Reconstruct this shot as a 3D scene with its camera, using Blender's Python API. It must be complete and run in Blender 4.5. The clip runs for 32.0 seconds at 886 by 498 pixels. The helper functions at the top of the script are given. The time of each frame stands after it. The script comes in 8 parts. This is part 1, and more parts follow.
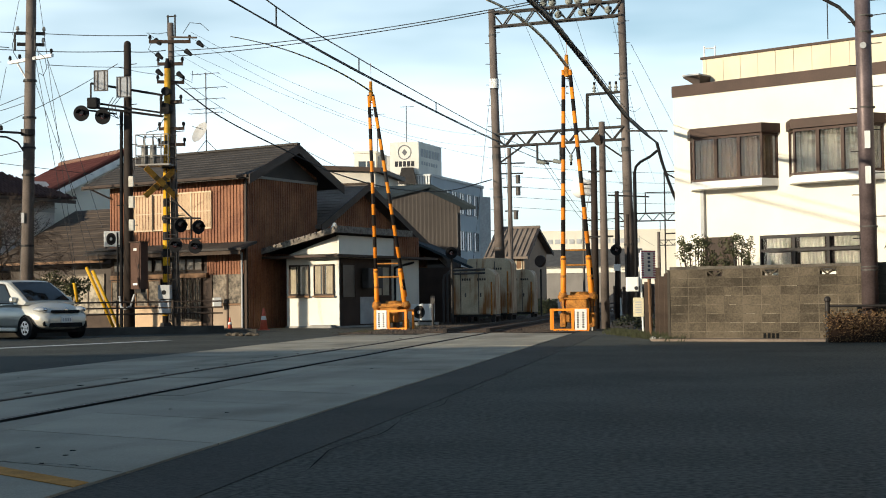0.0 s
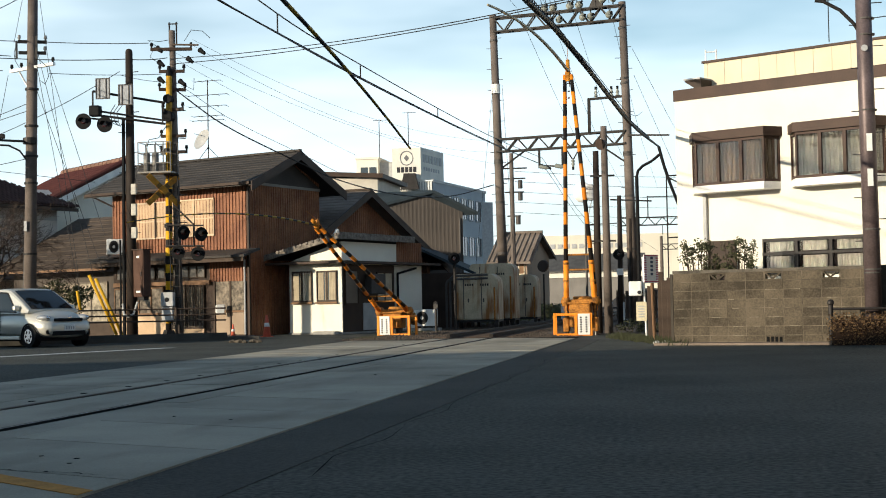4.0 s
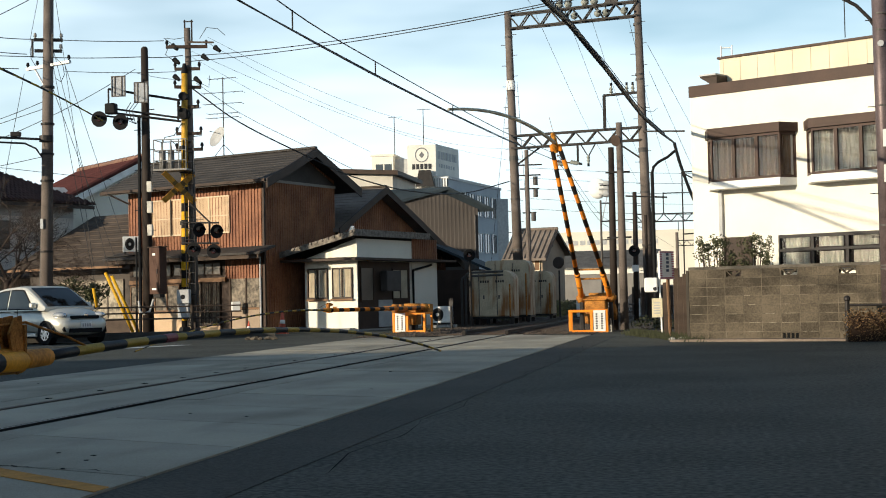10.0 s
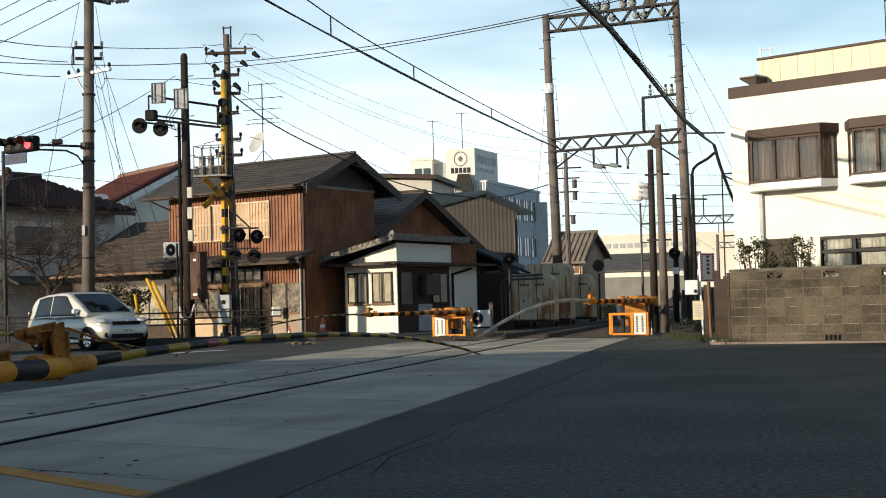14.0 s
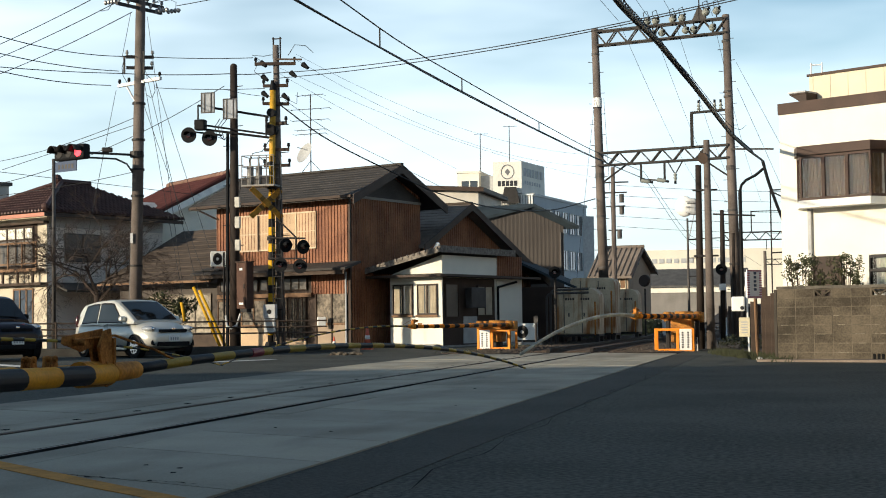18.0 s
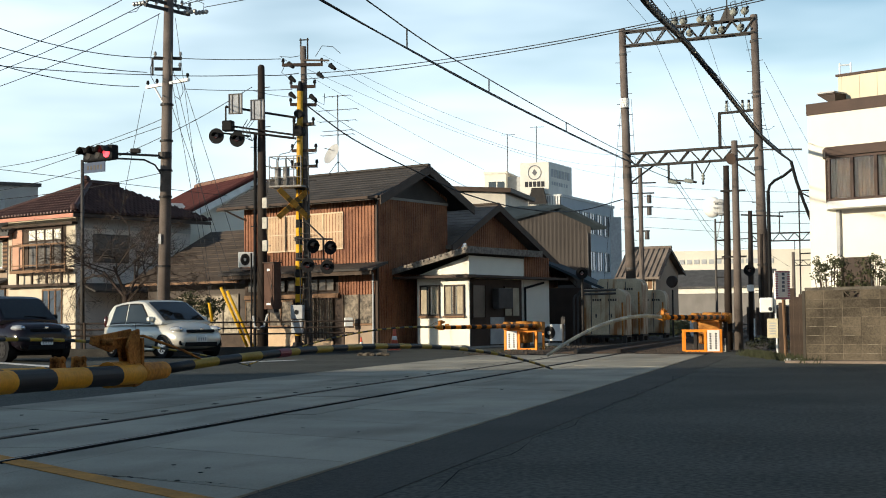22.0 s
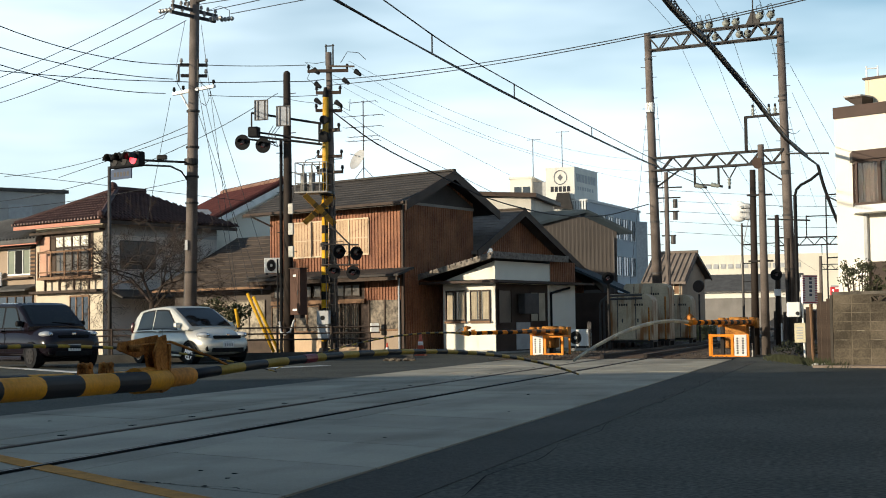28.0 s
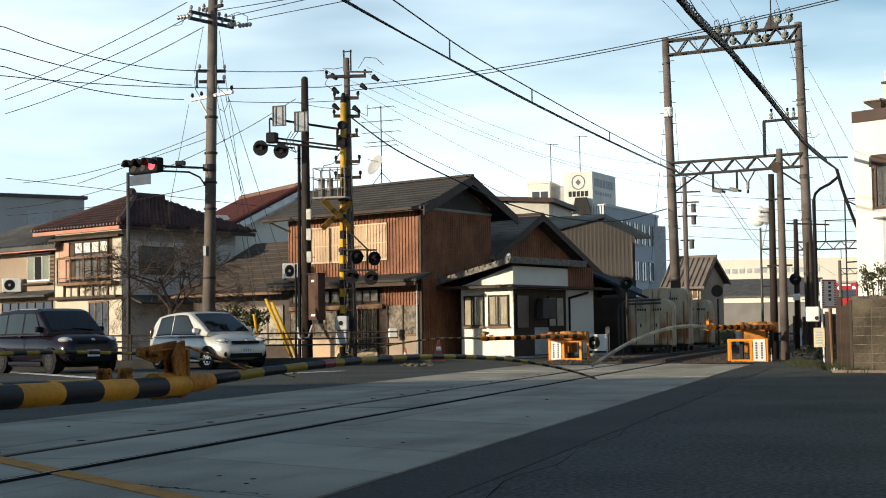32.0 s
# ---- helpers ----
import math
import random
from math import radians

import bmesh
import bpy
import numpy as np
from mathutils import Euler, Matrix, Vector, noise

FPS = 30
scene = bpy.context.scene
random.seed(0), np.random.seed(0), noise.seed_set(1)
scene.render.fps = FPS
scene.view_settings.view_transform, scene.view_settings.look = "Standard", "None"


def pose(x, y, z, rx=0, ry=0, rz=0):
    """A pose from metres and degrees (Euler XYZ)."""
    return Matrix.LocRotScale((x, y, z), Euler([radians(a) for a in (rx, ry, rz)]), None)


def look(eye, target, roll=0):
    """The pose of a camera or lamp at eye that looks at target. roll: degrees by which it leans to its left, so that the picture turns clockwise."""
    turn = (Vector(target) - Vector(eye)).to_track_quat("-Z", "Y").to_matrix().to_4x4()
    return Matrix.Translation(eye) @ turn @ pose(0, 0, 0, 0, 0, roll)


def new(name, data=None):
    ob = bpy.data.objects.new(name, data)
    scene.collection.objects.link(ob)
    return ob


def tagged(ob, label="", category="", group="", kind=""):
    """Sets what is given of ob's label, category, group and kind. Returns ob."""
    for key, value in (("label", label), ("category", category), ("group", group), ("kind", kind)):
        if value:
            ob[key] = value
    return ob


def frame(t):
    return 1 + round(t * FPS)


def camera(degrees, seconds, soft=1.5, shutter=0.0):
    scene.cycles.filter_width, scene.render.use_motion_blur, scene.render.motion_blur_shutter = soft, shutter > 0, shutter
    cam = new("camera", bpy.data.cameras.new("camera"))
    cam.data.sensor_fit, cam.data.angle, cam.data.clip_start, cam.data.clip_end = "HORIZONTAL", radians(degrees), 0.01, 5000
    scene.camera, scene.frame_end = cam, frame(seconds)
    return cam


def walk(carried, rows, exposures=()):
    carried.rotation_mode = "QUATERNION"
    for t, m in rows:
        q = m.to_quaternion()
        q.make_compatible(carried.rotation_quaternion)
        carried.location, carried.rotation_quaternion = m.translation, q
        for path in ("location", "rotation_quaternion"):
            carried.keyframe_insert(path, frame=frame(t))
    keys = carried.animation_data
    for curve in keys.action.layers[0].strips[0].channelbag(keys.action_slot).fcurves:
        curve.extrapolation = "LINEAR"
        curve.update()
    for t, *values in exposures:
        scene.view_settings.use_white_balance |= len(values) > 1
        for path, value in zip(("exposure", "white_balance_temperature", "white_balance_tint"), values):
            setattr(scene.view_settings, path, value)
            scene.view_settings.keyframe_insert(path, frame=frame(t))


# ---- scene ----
# The world: +Y runs along the railway away from the camera, +X to the right of it.
EYE = (0.0, 0.0, 0.88)
cam = camera(32.2, 32.0, soft=1.0)
# seconds, turn to the left, tilt up, lean (degrees)
TURNS = [
    (0, 9.17, 1.88, -0.78), (0.5, 9.10, 1.82, -0.90), (1, 8.98, 1.88, -0.62), (1.5, 8.92, 1.94, -0.69), (2, 8.93, 2.02, -0.79),
    (2.5, 8.93, 2.06, -0.91), (3, 9.02, 2.11, -0.90), (3.5, 9.13, 2.11, -1.10), (5.5, 9.59, 1.96, -1.07), (6, 9.68, 1.93, -1.17),
    (6.5, 9.68, 2.01, -1.04), (7, 9.69, 2.01, -1.11), (7.5, 9.67, 1.98, -1.18), (8, 9.74, 1.94, -1.20), (8.5, 9.83, 1.94, -1.29),
    (9, 9.83, 2.04, -1.29), (9.5, 9.83, 2.06, -1.20), (10, 9.84, 1.98, -1.25), (10.5, 9.90, 1.95, -1.30), (11, 9.98, 1.92, -1.38),
    (11.5, 10.07, 1.97, -1.44), (12, 10.20, 2.03, -1.32), (12.5, 10.40, 2.06, -1.50), (13, 10.65, 2.08, -1.60), (13.5, 10.99, 2.11, -1.69),
    (14, 11.31, 2.16, -1.58), (14.5, 11.48, 2.21, -1.46), (16.5, 12.73, 2.44, -0.92), (17, 12.86, 2.53, -0.87), (17.5, 12.95, 2.64, -0.76),
    (18, 13.01, 2.66, -0.71), (18.5, 13.08, 2.64, -0.76), (19, 13.23, 2.65, -0.77), (19.5, 13.37, 2.72, -0.73), (20, 13.52, 2.76, -0.60),
    (20.5, 13.77, 2.83, -0.69), (21, 13.84, 2.86, -0.57), (21.5, 13.90, 2.76, -0.57), (22, 14.02, 2.70, -0.64), (22.5, 14.08, 2.70, -0.64),
    (23, 14.07, 2.72, -0.61), (23.5, 14.09, 2.66, -0.64), (24, 14.17, 2.62, -0.81), (24.5, 14.27, 2.62, -0.80), (25, 14.37, 2.72, -0.73),
    (25.5, 14.52, 2.82, -0.76), (27.5, 14.91, 2.88, -0.83), (28, 14.98, 2.91, -0.77), (28.5, 15.10, 2.94, -0.86), (29, 15.20, 2.92, -0.93),
    (29.5, 15.28, 2.90, -0.89), (30, 15.34, 2.96, -0.77), (30.5, 15.38, 3.02, -0.69), (31, 15.46, 3.05, -0.73), (31.5, 15.56, 3.07, -0.78),
    (32, 15.65, 3.11, -0.85),
]
walk(cam, [(t, pose(*EYE, 0, 0, yaw) @ pose(0, 0, 0, 90 + tilt) @ pose(0, 0, 0, 0, 0, lean)) for t, yaw, tilt, lean in TURNS],
     exposures=[(0, 0.40, 6250, 5.0), (32, 0.40, 6250, 5.0)])

# ---- light ----
SUN_AZ = Vector((-0.72, -0.69, 0)).normalized()
SUN_EL = radians(11.5)
world = bpy.data.worlds.new("sky")
scene.world = world
world.use_nodes = True
wn, wl = world.node_tree.nodes, world.node_tree.links
sky = wn.new("ShaderNodeTexSky")
sky.sky_type, sky.sun_disc = "NISHITA", False
sky.sun_elevation = SUN_EL
sky.sun_rotation = math.atan2(SUN_AZ.x, SUN_AZ.y)
sky.air_density, sky.dust_density, sky.ozone_density = 1.0, 0.5, 1.1
# thin cloud veils over the blue
w_tc = wn.new("ShaderNodeTexCoord")
w_map = wn.new("ShaderNodeMapping")
w_map.inputs["Scale"].default_value = (1.6, 1.6, 7.0)
w_noise = wn.new("ShaderNodeTexNoise")
w_noise.inputs["Scale"].default_value, w_noise.inputs["Detail"].default_value = 1.7, 4.0
w_sep = wn.new("ShaderNodeSeparateXYZ")
w_haze = wn.new("ShaderNodeMath")
w_haze.operation = "MULTIPLY_ADD"
w_haze.inputs[1].default_value, w_haze.inputs[2].default_value = -1.7, 0.36
w_sum = wn.new("ShaderNodeMath")
w_ramp = wn.new("ShaderNodeValToRGB")
w_ramp.color_ramp.elements[0].position, w_ramp.color_ramp.elements[1].position = 0.36, 0.84
w_ramp.color_ramp.elements[0].color = (0.05, 0.05, 0.05, 1)
w_mix = wn.new("ShaderNodeMix")
w_mix.data_type = "RGBA"
w_mix.inputs["B"].default_value = (8.7, 9.7, 10.5, 1)
wl.new(w_tc.outputs["Generated"], w_map.inputs["Vector"])
wl.new(w_tc.outputs["Generated"], w_sep.inputs[0])
wl.new(w_sep.outputs[2], w_haze.inputs[0])
wl.new(w_map.outputs["Vector"], w_noise.inputs["Vector"])
wl.new(w_noise.outputs["Fac"], w_sum.inputs[0])
wl.new(w_haze.outputs[0], w_sum.inputs[1])
wl.new(w_sum.outputs[0], w_ramp.inputs["Fac"])
wl.new(w_ramp.outputs["Color"], w_mix.inputs["Factor"])
w_tint = wn.new("ShaderNodeMix")
w_tint.data_type, w_tint.blend_type = "RGBA", "MULTIPLY"
w_tint.inputs["Factor"].default_value = 1.0
w_tint.inputs["B"].default_value = (0.89, 1.0, 1.09, 1)
wl.new(sky.outputs["Color"], w_tint.inputs["A"])
wl.new(w_tint.outputs["Result"], w_mix.inputs["A"])
wl.new(w_mix.outputs["Result"], wn["Background"].inputs["Color"])
wn["Background"].inputs["Strength"].default_value = 0.105
sun_data = bpy.data.lights.new("sun", "SUN")
sun_data.energy, sun_data.angle, sun_data.color = 5.0, radians(0.6), (1.0, 0.83, 0.62)
sun = new("sun", sun_data)
to_sun = Vector((SUN_AZ.x * math.cos(SUN_EL), SUN_AZ.y * math.cos(SUN_EL), math.sin(SUN_EL)))
sun.matrix_world = look(tuple(to_sun * 60), (0, 0, 0))

# ---- materials ----
MATS = {}


def mat(name, color, rough=0.75, metal=0.0, var=0.25, scale=1.5, fine=35.0, bump=0.15, tint=None, rand=0.0, emit=0.0, spec=0.22, grain=0.4, world_space=False, span=0.14):
    """A surface with stains at a large scale, grain at a fine one, and relief."""
    if name in MATS:
        return MATS[name]
    m = MATS[name] = bpy.data.materials.new(name)
    m.use_nodes = True
    n, l = m.node_tree.nodes, m.node_tree.links
    b = n["Principled BSDF"]
    b.inputs["Roughness"].default_value, b.inputs["Metallic"].default_value = rough, metal
    b.inputs["Specular IOR Level"].default_value = spec
    tc = n.new("ShaderNodeTexCoord")
    big, small = n.new("ShaderNodeTexNoise"), n.new("ShaderNodeTexNoise")
    for node, s, d in ((big, scale, 6.0), (small, fine, 4.0)):
        node.inputs["Scale"].default_value, node.inputs["Detail"].default_value = s, d
        l.new(n.new("ShaderNodeNewGeometry").outputs["Position"] if world_space else tc.outputs["Object"], node.inputs["Vector"])
    ramp = n.new("ShaderNodeValToRGB")
    dark = [c * (1 - var) for c in color]
    light = [min(1.0, c * (1 + var * 0.6)) for c in (tint or color)]
    ramp.color_ramp.elements[0].position, ramp.color_ramp.elements[1].position = 0.5 - span, 0.5 + span
    ramp.color_ramp.elements[0].color, ramp.color_ramp.elements[1].color = (*dark, 1), (*light, 1)
    add = n.new("ShaderNodeMath")
    add.operation = "MULTIPLY_ADD"
    add.inputs[1].default_value = grain
    l.new(small.outputs["Fac"], add.inputs[0])
    sub = n.new("ShaderNodeMath")
    sub.operation = "MULTIPLY"
    sub.inputs[1].default_value = 1 - grain
    l.new(big.outputs["Fac"], sub.inputs[0])
    l.new(sub.outputs[0], add.inputs[2])
    fac = add.outputs[0]
    if rand:
        info = n.new("ShaderNodeObjectInfo")
        mr = n.new("ShaderNodeMath")
        mr.operation = "MULTIPLY_ADD"
        mr.inputs[1].default_value, mr.inputs[2].default_value = rand, -rand / 2
        l.new(info.outputs["Random"], mr.inputs[0])
        s2 = n.new("ShaderNodeMath")
        l.new(fac, s2.inputs[0])
        l.new(mr.outputs[0], s2.inputs[1])
        fac = s2.outputs[0]
    l.new(fac, ramp.inputs["Fac"])
    l.new(ramp.outputs["Color"], b.inputs["Base Color"])
    if bump:
        bp = n.new("ShaderNodeBump")
        bp.inputs["Strength"].default_value, bp.inputs["Distance"].default_value = bump, 0.02
        l.new(small.outputs["Fac"], bp.inputs["Height"])
        l.new(bp.outputs["Normal"], b.inputs["Normal"])
    if emit:
        b.inputs["Emission Color"].default_value = (*color, 1)
        b.inputs["Emission Strength"].default_value = emit
    return m


def striped(name, c1, c2, period, axis=1, offset=0.0, rough=0.5, share=0.5):
    """Paint in bands along a local axis, scuffed."""
    m = mat(name, c1, rough, var=0.3, scale=4.0, fine=60, bump=0.1, spec=0.07)
    n, l = m.node_tree.nodes, m.node_tree.links
    tc = next(k for k in n if k.type == "TEX_COORD")
    ramp = next(k for k in n if k.type == "VALTORGB")
    sep = n.new("ShaderNodeSeparateXYZ")
    l.new(tc.outputs["Object"], sep.inputs[0])
    a = n.new("ShaderNodeMath")
    a.operation = "MULTIPLY_ADD"
    a.inputs[1].default_value, a.inputs[2].default_value = 1 / period, offset
    l.new(sep.outputs[axis], a.inputs[0])
    fr = n.new("ShaderNodeMath")
    fr.operation = "FRACT"
    l.new(a.outputs[0], fr.inputs[0])
    gt = n.new("ShaderNodeMath")
    gt.operation = "GREATER_THAN"
    gt.inputs[1].default_value = share
    l.new(fr.outputs[0], gt.inputs[0])
    mx = n.new("ShaderNodeMix")
    mx.data_type = "RGBA"
    mx.inputs["B"].default_value = (*c2, 1)
    l.new(gt.outputs[0], mx.inputs["Factor"])
    l.new(ramp.outputs["Color"], mx.inputs["A"])
    l.new(mx.outputs["Result"], n["Principled BSDF"].inputs["Base Color"])
    return m


def glass(name, color=(0.02, 0.025, 0.03), rough=0.06):
    """A dark pane that mirrors the street."""
    m = mat(name, color, rough, var=0.2, scale=0.7, fine=8, bump=0.02, spec=0.9)
    return m


ASPHALT = mat("asphalt", (0.066, 0.067, 0.056), 0.85, var=0.6, scale=0.5, fine=26, bump=1.0, grain=0.72, span=0.10)
ASPHALT_PATCH = mat("asphalt_patch", (0.047, 0.046, 0.039), 0.8, var=0.45, scale=0.6, fine=34, bump=0.9, grain=0.65, span=0.11)
CONCRETE = mat("crossing_concrete", (0.345, 0.312, 0.245), 0.8, var=0.30, scale=0.7, fine=90, bump=0.3, rand=0.13)
KERB = mat("kerb_concrete", (0.30, 0.29, 0.27), 0.85, var=0.35, scale=2, fine=70, bump=0.3)
BALLAST = mat("ballast", (0.078, 0.062, 0.050), 0.95, var=0.5, scale=6, fine=45, bump=1.0)
RAIL = mat("rail_steel", (0.022, 0.018, 0.016), 0.7, 0.0, var=0.4, scale=3, fine=60)
RAIL_TOP = mat("rail_worn_top", (0.13, 0.12, 0.115), 0.55, 0.8, var=0.1, scale=4, fine=60, bump=0.03)
GROOVE = mat("dark_groove", (0.010, 0.010, 0.010), 0.95, var=0.3, spec=0.03)
WHITE_LINE = mat("road_white", (0.55, 0.55, 0.53), 0.8, var=0.35, scale=5, fine=60)
YELLOW_LINE = mat("road_yellow", (0.50, 0.225, 0.035), 0.8, var=0.35, scale=5, fine=60)
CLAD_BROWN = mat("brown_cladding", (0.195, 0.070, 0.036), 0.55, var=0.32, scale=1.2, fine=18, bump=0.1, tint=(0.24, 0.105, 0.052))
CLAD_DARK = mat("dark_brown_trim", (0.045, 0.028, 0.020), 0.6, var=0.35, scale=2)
ROOF_DARK = mat("dark_slate_roof", (0.050, 0.044, 0.040), 0.8, var=0.35, scale=1.0, fine=30, bump=0.4)
ROOF_BROWN = mat("brown_shingle", (0.075, 0.057, 0.044), 0.85, var=0.35, scale=1.0, fine=30, bump=0.4)
# brown slate made lighter to stand in for grazing sun on the gabled roof
ROOF_BRIGHTENED = mat("brightened_brown_slate", (0.19, 0.155, 0.13), 0.9, var=0.35, scale=1.0, fine=30, bump=0.4, spec=0.1)
ROOF_RED = mat("red_tile", (0.080, 0.027, 0.023), 0.65, var=0.35, scale=1.5, fine=20, rand=0.3)
ROOF_MAROON = mat("maroon_tile", (0.068, 0.036, 0.031), 0.65, var=0.35, scale=1.5, fine=20)
ROOF_GREY = mat("grey_tile", (0.098, 0.094, 0.090), 0.8, var=0.3, scale=1.5, fine=20, spec=0.1)
ROOF_BLUE = mat("blue_metal_roof", (0.030, 0.040, 0.048), 0.65, var=0.3, spec=0.1)
PLASTER = mat("white_plaster", (0.72, 0.68, 0.59), 0.85, var=0.10, scale=0.8, fine=60, bump=0.12)
CREAM = mat("cream_panel", (0.62, 0.55, 0.41), 0.8, var=0.12, scale=0.8, fine=60, bump=0.1)
GREY_PLASTER = mat("grey_plaster", (0.22, 0.20, 0.18), 0.9, var=0.25, scale=0.7, fine=50, bump=0.2)
TAN_PLASTER = mat("tan_plaster", (0.30, 0.23, 0.17), 0.9, var=0.2, scale=0.7, fine=50, bump=0.2)
BEIGE = mat("beige_plaster", (0.52, 0.45, 0.35), 0.9, var=0.18, scale=0.9, fine=50, bump=0.15)
BROWN_PAINT = mat("brown_paint", (0.050, 0.027, 0.019), 0.55, var=0.25, scale=2)
WOOD_DARK = mat("weathered_wood", (0.062, 0.043, 0.032), 0.75, var=0.4, scale=3, fine=50, bump=0.3)
WOOD_TAN = mat("tan_wood", (0.20, 0.115, 0.065), 0.7, var=0.3, scale=3, fine=50, bump=0.3)
BLOCK = mat("concrete_block", (0.086, 0.070, 0.050), 0.92, var=0.55, scale=1.6, fine=30, bump=0.5, rand=0.13, world_space=True)
MORTAR = mat("mortar", (0.118, 0.098, 0.073), 0.95, var=0.6, scale=2.2, fine=12, bump=0.3)
POLE_CONC = mat("concrete_pole", (0.135, 0.110, 0.096), 0.85, var=0.45, scale=1.4, fine=40, bump=0.2)
POLE_DARK = mat("dark_wood_pole", (0.030, 0.022, 0.018), 0.75, var=0.4, scale=2.5, fine=40, bump=0.3)
STEEL = mat("galvanised_steel", (0.075, 0.068, 0.064), 0.6, 0.25, var=0.3, scale=3)
STEEL_DARK = mat("dark_steel", (0.028, 0.025, 0.024), 0.55, 0.3, var=0.35, scale=3)
BLACK = mat("black_rubber", (0.009, 0.009, 0.010), 0.65, var=0.25, scale=4, spec=0.12)
WIRE = mat("wire_black", (0.02, 0.02, 0.022), 0.6, var=0.1, bump=0)
RUST = mat("rusty_orange_paint", (0.30, 0.11, 0.025), 0.7, var=0.7, scale=5, fine=40, bump=0.4, tint=(0.40, 0.17, 0.03), grain=0.5)
ORANGE = mat("orange_paint", (0.78, 0.25, 0.02), 0.5, var=0.2, scale=4, fine=40)
WHITE_PAINT = mat("white_paint", (0.75, 0.74, 0.71), 0.55, var=0.14, scale=3)
GREY_BOX = mat("grey_paint", (0.38, 0.38, 0.38), 0.55, var=0.2, scale=3)
INSULATOR = mat("porcelain", (0.24, 0.23, 0.22), 0.25, var=0.25, scale=6)
GLASS = glass("dark_glass")
CAR_GLASS = mat("tinted_car_glass", (0.010, 0.012, 0.013), 0.05, var=0.2, scale=0.7, fine=8, bump=0.0, spec=0.45)
CURTAIN = mat("pale_curtain", (0.40, 0.34, 0.25), 0.9, var=0.2, scale=3, fine=20)
SHUTTER = mat("tan_shutter", (0.50, 0.35, 0.22), 0.6, var=0.16, scale=1.2, fine=25, bump=0.15)
FROST = mat("frosted_glass", (0.10, 0.085, 0.07), 0.35, var=0.3, scale=2.0, fine=12, bump=0.1, spec=0.7)
SILVER = mat("silver_car_paint", (0.58, 0.56, 0.50), 0.30, 0.35, var=0.05, scale=1, fine=90, bump=0.0, spec=0.7)
NAVY = mat("dark_car_paint", (0.010, 0.0075, 0.011), 0.16, 0.0, var=0.15, scale=1, fine=60, bump=0.0, spec=0.30)
CHROME = mat("chrome", (0.7, 0.7, 0.7), 0.15, 1.0, var=0.08, bump=0)
LENS = mat("lamp_lens", (0.46, 0.47, 0.48), 0.12, 0.4, var=0.1, spec=0.9)
RED_LENS = mat("dark_red_lens", (0.045, 0.010, 0.010), 0.25, var=0.2, spec=0.7)
RED_GLOW = mat("red_signal_light", (1.0, 0.05, 0.07), 0.4, var=0.1, emit=1.6)
LEAF = mat("leaf_green", (0.045, 0.058, 0.026), 0.7, var=0.5, scale=9, fine=40, tint=(0.085, 0.085, 0.04))
LEAF_DRY = mat("leaf_reddish", (0.13, 0.055, 0.028), 0.8, var=0.55, scale=9, fine=40, tint=(0.17, 0.11, 0.05))
GRASS = mat("weeds", (0.040, 0.044, 0.022), 0.8, var=0.5, scale=8, fine=50)
BARK = mat("bark", (0.055, 0.040, 0.032), 0.9, var=0.4, scale=6, fine=50, bump=0.4)
CONE = mat("cone_red", (0.52, 0.11, 0.065), 0.55, var=0.25, scale=6)
PAPER = mat("sign_white", (0.72, 0.70, 0.68), 0.6, var=0.12, scale=4)
INK = mat("sign_ink", (0.03, 0.03, 0.035), 0.7, var=0.2)
BLUE_SIGN = mat("dark_blue_sign", (0.05, 0.07, 0.12), 0.5, var=0.2)
OLD_RUST = mat("old_rust", (0.27, 0.098, 0.028), 0.85, var=0.55, scale=14, fine=110, bump=0.25, tint=(0.46, 0.19, 0.045), grain=0.45, spec=0.06)
ARM_FAR = striped("arm_paint_orange", (0.70, 0.22, 0.02), (0.016, 0.014, 0.014), 0.645, offset=0.795)
ARM_NEAR = striped("arm_paint_yellow", (0.62, 0.28, 0.015), (0.012, 0.013, 0.018), 0.64, offset=0.63, rough=0.6)
ARM_THIN = striped("arm_paint_thin", (0.34, 0.23, 0.03), (0.016, 0.018, 0.022), 0.62)
ARM_GREY = striped("arm_paint_grey", (0.42, 0.38, 0.28), (0.30, 0.27, 0.21), 1.4)
POLE_BAND = striped("warning_bands", (0.62, 0.34, 0.02), (0.018, 0.016, 0.016), 0.50, axis=2)
WORN_ORANGE = mat("worn_orange_paint", (0.42, 0.15, 0.018), 0.65, var=0.55, scale=7, fine=40, bump=0.25, tint=(0.52, 0.22, 0.03), spec=0.08)
DARK_RENDER = mat("dark_brown_render", (0.078, 0.066, 0.058), 0.9, var=0.2, scale=0.7, fine=50, bump=0.2)
# office side wall: its shade is in the colour, darker and bluer than the front
SHADED_WHITE = mat("shaded_white_render", (0.36, 0.39, 0.42), 0.85, var=0.08, scale=0.5, fine=20)
COOL_GREY = mat("cool_grey_render", (0.37, 0.355, 0.335), 0.9, var=0.2, scale=0.3, fine=20, bump=0.1)
STEEL_POLE = mat("brown_steel_pole", (0.125, 0.095, 0.095), 0.45, 0.35, var=0.35, scale=2.5, fine=30, bump=0.1)
STUCCO = mat("grey_stucco", (0.68, 0.60, 0.53), 0.9, var=0.2, scale=0.8, fine=40, bump=0.2)
LACE = mat("pale_lace_curtain", (0.78, 0.75, 0.66), 0.9, var=0.2, scale=3, fine=20)
GUARD_BAND = striped("guy_guard", (0.56, 0.31, 0.02), (0.48, 0.27, 0.02), 0.5, axis=2)

